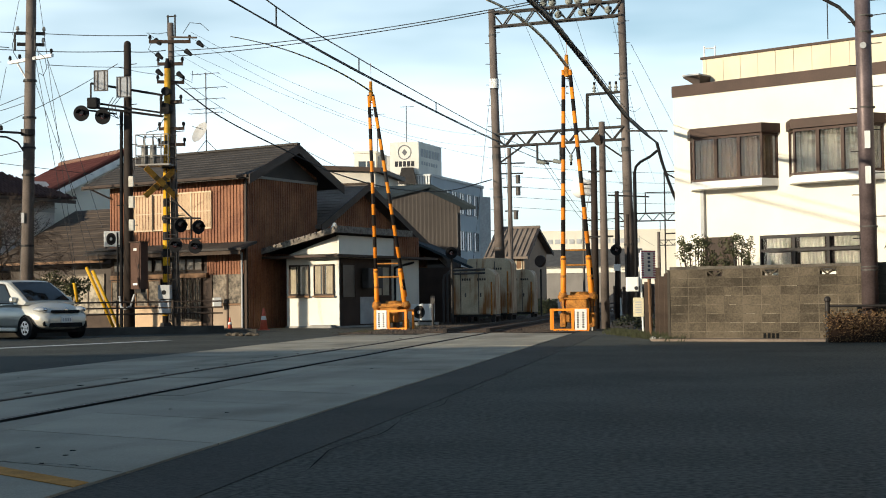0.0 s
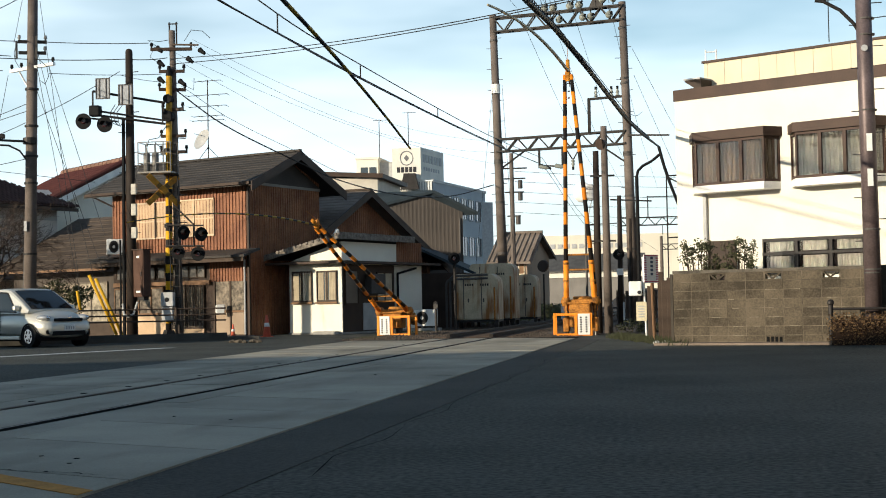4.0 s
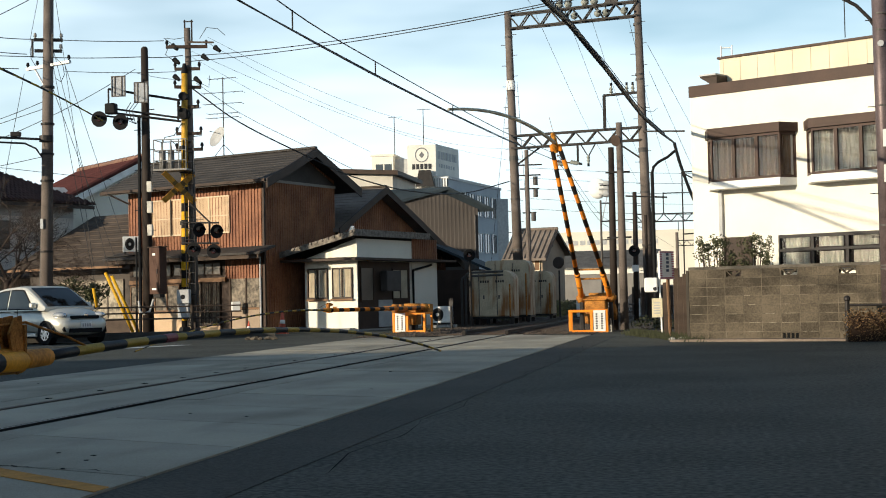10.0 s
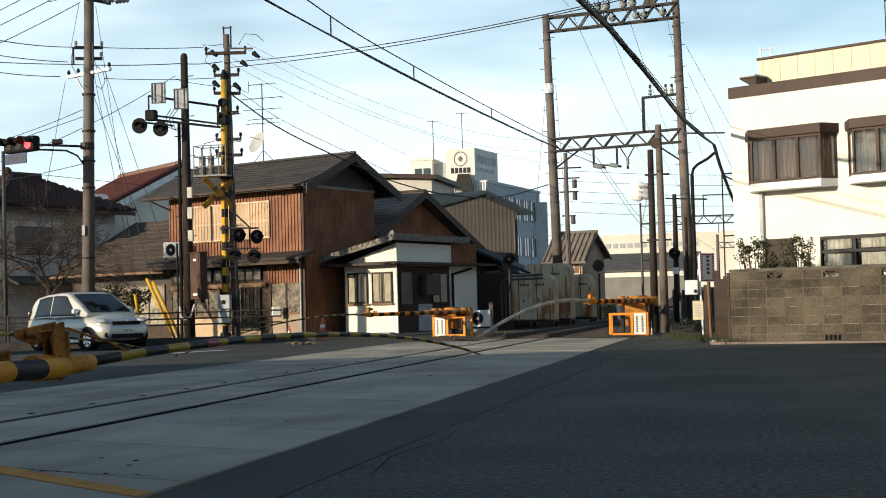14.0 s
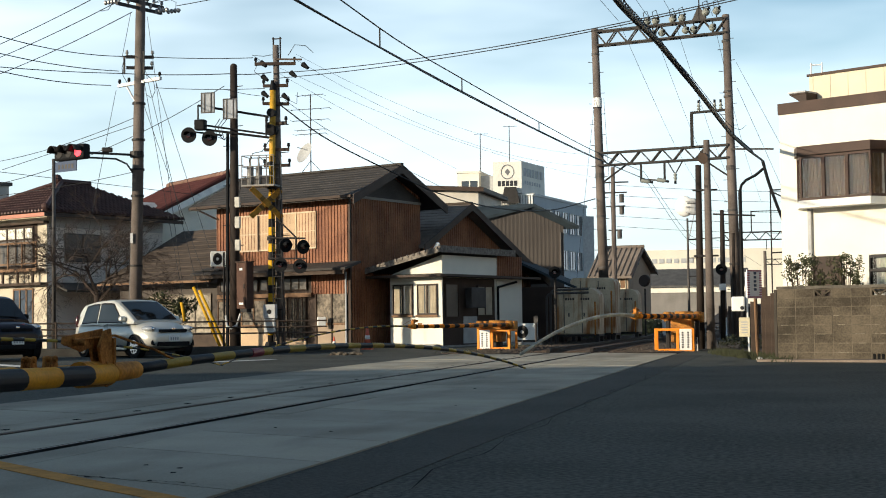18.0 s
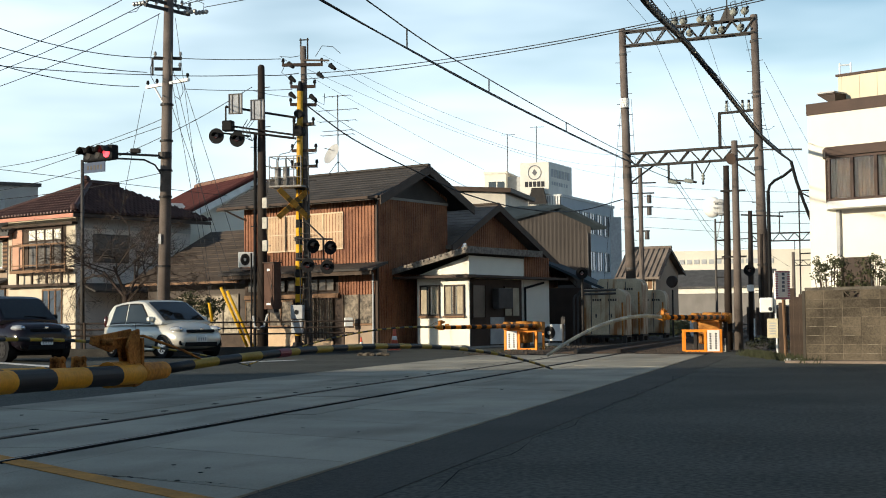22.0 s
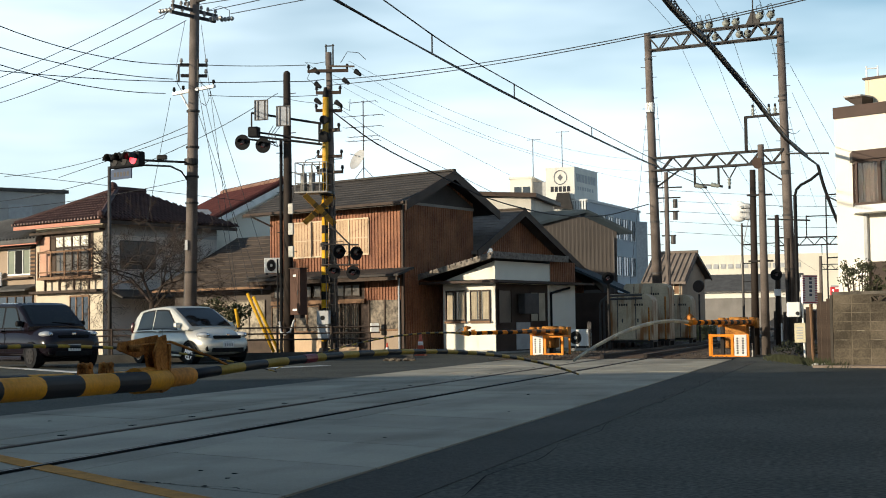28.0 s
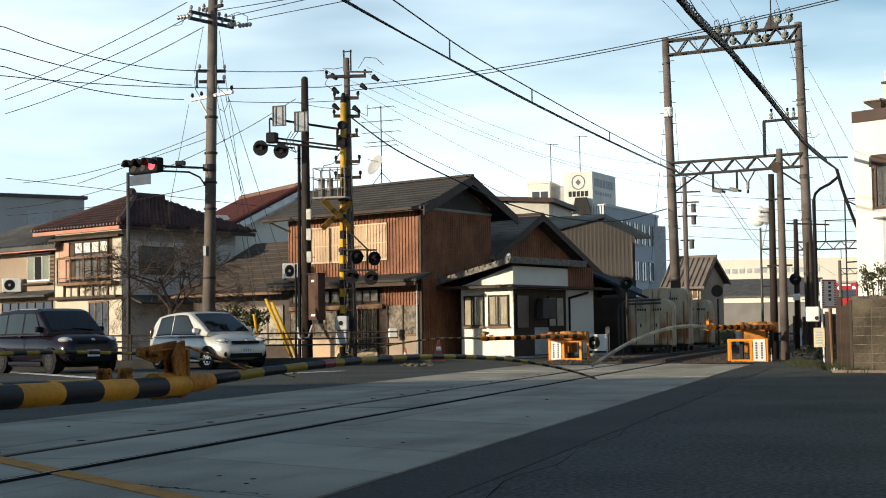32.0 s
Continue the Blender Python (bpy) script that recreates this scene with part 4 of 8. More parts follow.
# side bracket on the tall column
gb = bmesh.new()
bar((1.05, -0.9, 7.95), (1.05, -0.9, 9.35), 0.13, 0.13, gb)
bar((1.0, -0.9, 9.35), (2.7, -1.0, 9.42), 0.10, 0.10, gb)
part("bracket", gb, BEAM_STEEL, gantry)
for x in (1.35, 2.0, 2.25):
    insulator((x, -0.95, 9.5), gantry, (0, 0, 1), 2, 0.09)
for c in (GL, GR):
    for k, z in enumerate((3.0, 5.2, 6.9, 7.0, 9.9, 10.1, 12.2)):
        part("band", rod(c + Vector((-0.019 * z, 0, z)), c + Vector((-0.019 * z, 0, z + 0.09)), 0.235 - 0.005 * z, seg=16), STEEL, gantry)
    for k in range(24):
        z, s = 2.0 + k * 0.45, (1 if k % 2 else -1)
        part("step_bolt", rod(c + Vector((-0.019 * z, 0, z)), c + Vector((-0.019 * z + s * 0.34, -0.05, z)), 0.014, seg=5), STEEL, gantry)
part("marker_plate", rod(GL + Vector((-0.19, 0, 9.95)), GL + Vector((-0.19, 0, 10.35)), 0.20, seg=16), WHITE_PAINT, gantry, "white marker band")
part("cable_arm", bar(GR + Vector((-0.1, -0.2, 7.75)), GR + Vector((1.6, -0.6, 7.65)), 0.07, 0.07), STEEL_DARK, gantry)

# next gantries down the line
for (x, y, sc) in ((-5.6, 120, 1.0), (-3.6, 178, 1.0)):
    g2 = thing("far_gantry", (x, y, 0), "distant steel lattice gantry over the track", "gantry", "far gantries")
    part("column", rod((0, 0, 0), (0, 0, 8.3), 0.22, 0.17, seg=12), POLE_CONC, g2)
    part("column", rod((6.6, 0, 0), (6.6, 0, 8.3), 0.22, 0.17, seg=12), POLE_CONC, g2)
    lat = bmesh.new()
    for z in (6.75, 7.35):
        bar((0, 0, z), (6.6, 0, z), 0.10, 0.10, lat)
    for i in range(12):
        bar((i * 0.55, 0, 6.75 if i % 2 else 7.35), ((i + 1) * 0.55, 0, 7.35 if i % 2 else 6.75), 0.07, 0.07, lat)
    part("lattice_beam", lat, STEEL_DARK, g2)
    part("bracket", bar((2.2, 0, 7.4), (2.2, 0, 9.0), 0.09, 0.09), STEEL_DARK, g2)
    part("arm_tube", bar((2.2, 0, 8.95), (6.6, 0, 8.95), 0.07, 0.07), STEEL_DARK, g2)
    part("drop_tube", bar((3.3, 0, 6.7), (3.3, 0, 6.0), 0.06, 0.06), STEEL_DARK, g2)

# ---- wires ----
def line(points, r, label, material=None):
    """A wire through given points, smoothed."""
    out = []
    ps = [Vector(p) for p in points]
    for i in range(len(ps) - 1):
        a, b2 = ps[max(i - 1, 0)], ps[min(i + 2, len(ps) - 1)]
        for k in range(6):
            t = k / 6
            p0, p1 = ps[i], ps[i + 1]
            h = (p1 - p0).length
            m0, m1 = (p1 - a) * (h / max((p1 - a).length, 1e-6)), (b2 - p0) * (h / max((b2 - p0).length, 1e-6))
            out.append(p0 * (2 * t**3 - 3 * t**2 + 1) + m0 * (t**3 - 2 * t**2 + t) + p1 * (-2 * t**3 + 3 * t**2) + m1 * (t**3 - t**2))
    out.append(ps[-1])
    return wire("overhead_wire", out, r, label, material)


for dx in (0, 0.05):
    line([(-5.85 + dx, -12, 4.7), (-5.85 + dx, 14, 4.72), (-5.85 + dx, 24, 4.93 - dx), (-5.85 + dx, 34, 5.25 - dx), (-5.85 + dx, 46, 5.72 - dx), (-6.2 + dx, 64.5, 6.7)], 0.011, "contact wire of the railway, dark copper")
line([(-5.85, -12, 5.6), (-5.85, 21.3, 5.14), (-5.85, 27, 5.25), (-5.85, 35.5, 5.51), (-5.85, 46, 5.90), (-6.2, 64.5, 7.0)], 0.010, "messenger wire above the contact wire")
for y, z0, z1 in ((21.4, 4.86, 5.13), (27.0, 5.02, 5.24), (35.5, 5.31, 5.50)):
    wire("dropper", [(-5.85, y, z0), (-5.85, y, z1 + 0.02)], 0.012, "short dropper between railway wires")
line([(-6.2, 64.5, 7.0), (-6.0, 90, 5.6), (-5.8, 120, 6.7), (-4, 178, 6.6)], 0.012, "railway wire running on down the line")
line([(-6.2, 64.5, 6.75), (-6.0, 90, 5.2), (-5.8, 120, 6.2)], 0.012, "railway wire running on down the line")
BUNDLE = [(-1.95, -10, 5.6), (-1.95, 8, 4.35), (-1.824, 15.58, 4.243), (-1.71, 20.16, 4.48), (-1.615, 25.5, 4.705), (-1.33, 33.6, 4.814), (-1.25, 61.5, 7.0)]
line(BUNDLE, 0.038, "thick black bundled cable wrapped in a spiral hanger")
line([(-1.25, 61.5, 7.0), (-1.05, 62, 6.2), (-0.6, 63, 4.9), (-0.2, 64, 4.0)], 0.07, "thick black bundled cable drooping behind the house")
coil = []
for i in range(1500):
    s = i / 1500
    y = -2 + s * 50
    xs_, zs = (float(np.interp(y, [q[1] for q in BUNDLE], [q[c] for q in BUNDLE])) for c in (0, 2))
    coil.append((xs_ + 0.039 * math.cos(i * 1.1), y, zs + 0.006 + 0.039 * math.sin(i * 1.1)))
wire("cable_spiral", coil, 0.0075, "spiral hanger wound round the cable bundle")
line([(-1.95, -10, 5.9), (-1.824, 15.58, 4.414), (-1.615, 25.5, 4.807), (-1.33, 33.6, 4.989), (-1.9, 63, 8.6)], 0.007, "thin support wire above the cable bundle")
for k in range(4):
    x = (-6.9, -5.6, -4.6, -3.0)[k]
    line([(x + 0.8, 5, 12.4 + k * 0.3), (x, 30, 11.4 + 0.1 * k), (x - 0.2, 64, 13.35)], 0.009, "high feeder wire above the railway")
    line([(x - 0.2, 64.4, 13.3), (x, 92, 11.0), (x + 0.4, 120, 9.6)], 0.009, "high feeder wire above the railway")
for dz in (0, 0.16):
    line(sag((-15.35, 43.9, 8.42 - dz), (3.15, 29.15, 7.72 - dz * 0.4), 0.42 - dz * 0.3, 8), 0.012, "twisted dark service cable across the street")
def past(a, b2, far):
    """The span from b2 back through a, carried on by a share of its length."""
    a, b2 = Vector(a), Vector(b2)
    return tuple(a + (a - b2) * far)


STREET = [((-20.96, 34.07, 8.75), (-19.31, 42.85, 8.97), 0.32), ((-20.96, 34.07, 8.18), (-19.82, 42.62, 8.51), 0.18), ((-20.96, 34.07, 7.74), (-20.03, 42.52, 8.07), 0.20), ((-20.96, 34.07, 7.51), (-19.82, 42.62, 8.44), 0.06)]
for a, b2, d in STREET:
    line(sag(a, b2, d, 7), 0.013, "dark power wire sagging between poles")
    line([a, past(a, b2, 0.8)], 0.013, "dark power wire sagging between poles")
for a, b2, r in (((-19.31, 42.85, 8.97), (-15.92, 43.69, 8.89), 0.012), ((-19.82, 42.62, 8.44), (-16.56, 43.45, 8.40), 0.014), ((-16.56, 43.45, 8.40), (-15.4, 43.85, 8.45), 0.014), ((-18.83, 43.06, 8.02), (-15.59, 43.81, 7.96), 0.010), ((-16.55, 42.92, 7.85), (-15.4, 43.8, 7.7), 0.008)):
    line(sag(a, b2, 0.04, 5), r, "dark power wire between the poles")
for a, b2, d in (((-19.92, 42.57, 11.06), (-32.49, 52.81, 10.62), 0.14), ((-19.92, 42.57, 10.57), (-32.48, 52.81, 10.22), 0.16), ((-19.46, 42.78, 10.31), (-32.48, 52.81, 9.67), 0.22)):
    line(sag(a, b2, d, 7), 0.013, "power wire leading off over the roofs")
for a, b2 in (((-19.08, 42.95, 10.82), (-14.99, 37.09, 9.58)), ((-18.82, 43.07, 10.62), (-14.37, 37.33, 9.59)), ((-18.23, 43.32, 10.54), (-13.37, 37.70, 9.57))):
    line([a, b2, past(b2, a, 1.5)], 0.012, "power wire leading over the street")
for a, b2, d in (((-26.19, 42.59, 5.93), (-21.01, 51.91, 5.51), 0.0), ((-16.55, 42.92, 7.95), (-27.24, 44.3, 5.11), 0.62), ((-19.14, 42.92, 6.98), (-25.26, 45.46, 5.97), 0.0), ((-19.2, 42.9, 7.2), (-30.0, 50.0, 6.6), 0.3), ((-19.3, 42.9, 5.5), (-27.2, 44.3, 4.9), 0.15)):
    line(sag(a, b2, d, 7), 0.010, "wire running in front of the roofs")
for a, b2, d in (((-14.54, 43.64, 8.75), (-8.3, 65.48, 7.41), 0.80), ((-15.0, 43.49, 8.5), (-8.38, 65.47, 6.92), 0.42), ((-15.0, 43.49, 8.32), (-12.93, 58.59, 6.8), 0.06), ((-14.54, 43.64, 8.92), (-8.29, 65.48, 7.89), 0.68)):
    line(sag(a, b2, d, 8), 0.0045, "thin telephone wire along the line")
line([(-15.02, 43.5, 7.4), (-13.74, 43.9, 6.4), (-11.88, 45.47, 5.35), (-11.16, 47.71, 4.95), (-10.18, 52.0, 4.75), (-9.36, 59.26, 5.13), (-8.39, 65.4, 6.0)], 0.022, "black cable drooping from the pole to the gantry")
line([(-14.9, 43.6, 7.55), (-13.6, 44.0, 6.6), (-11.7, 45.6, 5.55), (-11.0, 48, 5.1)], 0.008, "thin wire beside the drooping cable")
for (a, b2) in (((-19.3, 42.8, 9.6), (-17.1, 42.1, 1.9)), ((-19.3, 42.85, 8.0), (-16.8, 42.2, 1.9)), ((-19.3, 42.8, 9.4), (-17.5, 42.0, 1.5)), ((-19.04, 42.97, 10.19), (-17.6, 42.2, 1.9)), ((-18.84, 43.06, 8.29), (-16.9, 42.5, 3.1)), ((-19.89, 42.59, 7.93), (-20.3, 40.8, 1.8)), ((-19.5, 42.8, 10.3), (-19.75, 42.7, 8.9)), ((-8.3, 65.47, 10.69), (-8.9, 61.0, 0.1)), ((-7.96, 65.52, 10.31), (-6.9, 60.5, 0.1)), ((-2.3, 64.2, 11.41), (0.5, 67, 6.0)), ((-2.26, 64.2, 10.3), (1.0, 67, 2.5))):
    wire("guy_wire", [a, b2], 0.008, "thin steel guy wire", group="guy wires")
for k in range(5):
    line(sag((-10.2, 89, 8.6 - 0.6 * k), (12, 92, 8.2 - 0.6 * k), 0.4, 5), 0.012, "distant wire across the line")

# ---- utility pole fittings ----
def crossarm(parent, z, half, yaw, material=STEEL_DARK, pins=(-0.9, -0.35, 0.35, 0.9), at=(0, 0)):
    d = Vector((math.cos(radians(yaw)), math.sin(radians(yaw)), 0))
    c = Vector((at[0], at[1], z))
    arm = part("crossarm", bar(c - d * half, c + d * half, 0.09, 0.09), material, parent)
    for s in pins:
        b = bmesh.new()
        q = c + d * half * s
        rod(q, q + Vector((0, 0, 0.12)), 0.03, bm=b)
        rod(q + Vector((0, 0, 0.1)), q + Vector((0, 0, 0.2)), 0.055, 0.035, b, seg=10)
        part("insulator", b, INSULATOR if material is STEEL_DARK else BLACK, arm)


crossarm(upole, 10.62, 1.0, 72, at=(0.18, 0.09), pins=(-0.95, -0.6, -0.3, 0.3, 0.6, 0.95))
crossarm(upole, 10.42, 0.95, 70, at=(0.18, 0.0), pins=(-0.9, -0.5, 0.5, 0.9))
crossarm(upole, 10.9, 0.5, -30, at=(0.18, 0.09), pins=(-0.9, 0.9))
crossarm(upole, 8.18, 1.04, -29, WHITE_PAINT, (-0.95, -0.5, 0.95), at=(0.14, 0.07))
crossarm(upole, 8.95, 0.42, 22, at=(0.15, 0.08), pins=(-0.9, 0.9))
crossarm(upole, 8.62, 0.40, 22, at=(0.15, 0.08), pins=(0.9,))
for d in ((0.75, 0.85, 10.45), (0.55, 0.45, 10.40), (-0.35, -0.55, 10.55)):
    b = bmesh.new()
    for k in range(4):
        c = Vector(d) + Vector((0.16 * k, -0.12 * k, -0.02 * k)) * (1 if d[0] > 0 else -1)
        rod(c, c + Vector((0.05, -0.03, 0)), 0.075, 0.05, b, seg=10)
    part("insulator_string", b, INSULATOR, upole, "string of porcelain insulators")
for x, z0, z1 in ((-0.27, 8.42, 8.95), (0.36, 8.40, 9.08)):
    part("bracket_frame", bar((x, -0.1, z0), (x, -0.1, z1), 0.05, 0.05), STEEL_DARK, upole)
part("arm_brace", bar((-0.45, 0.45, 8.15), (0.05, -0.05, 7.6), 0.05, 0.03), WHITE_PAINT, upole)
for pts in ([(-0.25, -0.1, 8.95), (-0.3, -0.2, 8.6), (-0.5, 0.3, 8.45), (-0.45, 0.5, 8.25)], [(0.6, -0.4, 8.3), (0.85, -0.5, 8.1), (0.9, -0.5, 7.8), (0.75, -0.4, 7.6), (0.6, -0.4, 7.7)], [(0.5, 0.5, 10.7), (0.75, 0.7, 10.85), (1.05, 0.75, 10.7), (1.1, 0.6, 10.45)], [(-0.4, -0.4, 10.7), (-0.55, -0.6, 10.3), (-0.75, -0.7, 10.25)]):
    wire("jumper", pts, 0.010, "dark jumper wire", parent=upole)
for z in (2.6, 4.7, 5.5, 6.4, 7.5):
    part("band", rod((0.017 * z, 0.008 * z, z), (0.017 * z, 0.008 * z, z + 0.06), 0.20, seg=16), STEEL_DARK, upole)
part("number_plate", box((-0.05, -0.205, 3.3), (0.04, -0.185, 3.6)), GREY_BOX, upole, "pale plate strapped to the pole")
part("conduit", rod((-0.2, -0.06, 0), (0.0, 0, 5.6), 0.035, seg=8), STEEL, upole)

def shell_arc(at, out, side, r, depth, n=12, thick=0.012):
    """The upper half of a short thin tube, as one shell."""
    b, rings = bmesh.new(), []
    a, d, e = Vector(at), Vector(out).normalized(), Vector(side).normalized()
    for k in range(n + 1):
        t = math.pi * k / n
        q = e * math.cos(t) + Vector((0, 0, math.sin(t)))
        rings.append([b.verts.new(a + q * rr + d * dd) for rr, dd in ((r, 0), (r, depth), (r - thick, depth), (r - thick, 0))])
    for p0, p1 in zip(rings, rings[1:]):
        for k in range(4):
            b.faces.new((p0[k], p0[(k + 1) % 4], p1[(k + 1) % 4], p1[k]))
    b.faces.new(rings[0])
    b.faces.new(rings[-1][::-1])
    return b


# traffic signal on its arm
sig = thing("traffic_signal", (-19.62, 42.3, 5.87), "traffic signal lit red on a pole arm", "traffic signal", rz=-25)
SIGNAL_REACH = Vector((1.327, -1.047, -0.187))
part("arm", rod((0.0, 0.5, 0.1), Vector((-0.9, -0.5, 0.16)) + SIGNAL_REACH, 0.035, seg=10), STEEL_DARK, sig)
wire("stay", [(0.02, 0.5, -0.75), (0.0, 0.48, -0.45), (-0.12, 0.35, -0.18), tuple(Vector((-0.35, 0.1, -0.02)) + SIGNAL_REACH * 0.4), tuple(Vector((-0.9, -0.5, 0.02)) + SIGNAL_REACH)], 0.028, "curved brace", STEEL_DARK, sig)
part("ballast_box", box((-0.55, -0.12, 0.14), (-0.25, 0.04, 0.28), bevel=0.03, m=Matrix.Translation(SIGNAL_REACH * 0.42) @ pose(0, 0, 0, 0, 0, 40)), STEEL_DARK, sig)
part("clamp", rod((0.1, 0.55, 0.02), (0.1, 0.55, 0.2), 0.21, seg=14), STEEL_DARK, sig)
case = part("case", box((-2.2, -0.72, -0.02), (-0.85, -0.45, 0.42), bevel=0.06), BLACK, sig, "dark signal case with three round lamps")
case.location = SIGNAL_REACH
for i, lens_mat in enumerate((STEEL_DARK, STEEL_DARK, RED_GLOW)):
    x = -1.95 + i * 0.43
    part("lens", rod((x, -0.70, 0.2), (x, -0.735, 0.2), 0.15, seg=20), lens_mat, case, "glowing red lamp" if i == 2 else "unlit lamp")
    part("hood", shell_arc((x, -0.72, 0.2), (0, -1, 0.03), (1, 0, 0), 0.19, 0.30), STEEL_DARK, case, smooth=True)
plate = part("name_plate", box((-2.2, -0.66, -0.34), (-1.25, -0.63, -0.04)), BLUE_SIGN, sig, "dark blue street name plate")
plate.location = SIGNAL_REACH
for k in range(5):
    part("writing_bar", box((-2.06 + k * 0.15, -0.664, -0.26), (-1.97 + k * 0.15, -0.6605, -0.13)), STEEL, plate)
lp = thing("steel_post", (-23.8, 46.2, 0), "plain grey steel post in front of the houses", "pole")
part("shaft", rod((0, 0, 0), (0, 0, 6.35), 0.07, 0.055, seg=12), STEEL, lp, smooth=True)

# ---- crossing lamps on the dark pole and the banded post ----
def crossing_lamp(parent, at, facing=(0.2, -1, 0), r=0.21):
    d = Vector(facing).normalized()
    a = Vector(at)
    lamp = part("lamp", rod(a + d * 0.05, a - d * 0.18, 0.13, 0.09, seg=16), BLACK, parent, "round black crossing lamp", smooth=False)
    part("target", rod(a + d * 0.03, a + d * 0.065, r * 0.97, r, seg=26), BLACK, lamp)
    part("rear_shell", rod(a + d * 0.03, a - d * 0.10, r * 0.85, r * 0.45, seg=20), BLACK, lamp, smooth=True)
    part("lens", rod(a + d * 0.06, a + d * 0.09, 0.085, 0.06, seg=16), RED_LENS, lamp, "unlit dark red lens")
    part("visor", shell_arc(a + d * 0.06, d, d.cross(Vector((0, 0, 1))), 0.115, 0.20, 10), BLACK, lamp, smooth=True)


lamps = thing("overhead_crossing_signal", (-16.47, 43.3, 0), "black bracket with two crossing lamps and grey plates", "crossing signal")
ab = lambda a, b2, r=0.028: part("tube", rod(a, b2, r, seg=8), STEEL_DARK, lamps)
ab((-0.98, -0.25, 7.42), (1.1, 0.2, 7.05), 0.036)
ab((-0.98, -0.25, 6.85), (1.1, 0.2, 6.52), 0.03)
ab((-0.98, -0.25, 6.72), (1.1, 0.2, 6.42), 0.036)
ab((-0.98, -0.25, 6.72), (-0.98, -0.25, 7.42))
ab((1.02, 0.18, 6.42), (1.02, 0.18, 7.06))
ab((-1.1, -0.3, 6.62), (-0.25, -0.15, 6.5))
part("junction_box", box((-1.05, -0.42, 6.66), (-0.72, -0.15, 6.98), bevel=0.04), BLACK, lamps)
crossing_lamp(lamps, (-1.16, -0.5, 6.50), (0.1, -1, -0.05), 0.235)
crossing_lamp(lamps, (-0.56, -0.35, 6.40), (0.1, -1, -0.05), 0.235)
PLATE_GREY = mat("weathered_aluminium", (0.24, 0.25, 0.27), 0.5, 0.3, var=0.25, scale=5)
for x0, z0 in ((-0.84, 7.16), (-0.14, 6.95)):
    pl = part("plate", box((x0, -0.36, z0), (x0 + 0.44, -0.34, z0 + 0.62)), PLATE_GREY, lamps, "grey flat lamp back plate")
    for z in (0.0, 0.59):
        part("plate_rim", box((x0, -0.375, z0 + z), (x0 + 0.44, -0.361, z0 + z + 0.03)), STEEL, pl)
    for x in (0.0, 0.10, 0.31, 0.41):
        part("plate_rib", box((x0 + x, -0.378, z0 + 0.031), (x0 + x + 0.03, -0.361, z0 + 0.589)), STEEL, pl)
for k in range(3):
    wire("cable_loop", [(-0.3 + 0.12 * k, -0.2, 7.0), (-0.42 + 0.1 * k, -0.3, 6.75), (-0.36 + 0.1 * k, -0.3, 6.45), (-0.15, -0.2, 6.35), (0.0, -0.2, 6.6)], 0.012, "loose dark cable", parent=lamps)
part("rounded_top", ball((0, 0, 8.62), 0.105, None, 14, (1, 1, 0.9)), POLE_DARK, dpole, smooth=True)
PALE_BOX = mat("yellowed_white_plastic", (0.50, 0.47, 0.41), 0.55, var=0.25, scale=8)
for z, hb in ((4.32, 0.32), (3.70, 0.35), (3.03, 0.33)):
    part("fuse_box", box((0.13, -0.35, z), (0.29, -0.22, z + hb), bevel=0.02), PALE_BOX, dpole, "small white terminal box")
RELAY_BROWN = mat("relay_brown_paint", (0.085, 0.046, 0.033), 0.6, var=0.25, scale=4, fine=40, bump=0.05, spec=0.12)
RM = pose(0.49, -0.34, 0, 0, 0, -26)
relay = part("relay_case", box((-0.43, 0.0, 1.30), (0.0, 0.30, 2.68), bevel=0.015, m=RM), RELAY_BROWN, dpole, "brown steel relay cabinet on the pole")
part("cabinet_door", box((-0.40, -0.018, 1.36), (-0.04, -0.001, 2.62), bevel=0.006, m=RM), RELAY_BROWN, relay)
part("lid", box((-0.45, -0.04, 2.681), (0.02, 0.32, 2.71), m=RM), CLAD_DARK, relay)
part("label", box((-0.27, -0.024, 2.44), (-0.15, -0.0185, 2.51), m=RM), WHITE_PAINT, relay)
part("label", box((-0.30, -0.024, 1.42), (-0.12, -0.0185, 1.48), m=RM), WHITE_PAINT, relay)
part("door_latch", box((-0.09, -0.035, 1.90), (-0.06, -0.0185, 2.04), m=RM), STEEL_DARK, relay)
part("bracket", box((-0.30, 0.05, 1.20), (-0.05, 0.25, 1.299), m=RM), STEEL_DARK, relay)
part("conduit", rod((-0.21, -0.1, 0.0), (-0.17, -0.08, 6.6), 0.05, seg=8), BLACK, dpole)
part("conduit", rod((-0.3, -0.12, 1.0), (-0.3, -0.12, 3.0), 0.03, seg=8), BLACK, dpole)
wire("conduit_loop", [(-0.2, -0.25, 1.1), (-0.12, -0.35, 0.78), (0.02, -0.38, 0.72), (0.18, -0.36, 0.80), (0.3, -0.34, 1.15)], 0.035, "pale cable loop", GREY_BOX, dpole)
for i in range(12):
    part("step_bolt", rod((0, 0, 1.4 + i * 0.6), ((0.32 if i % 2 else -0.32), -0.1, 1.4 + i * 0.6), 0.014, seg=5), STEEL_DARK, dpole)

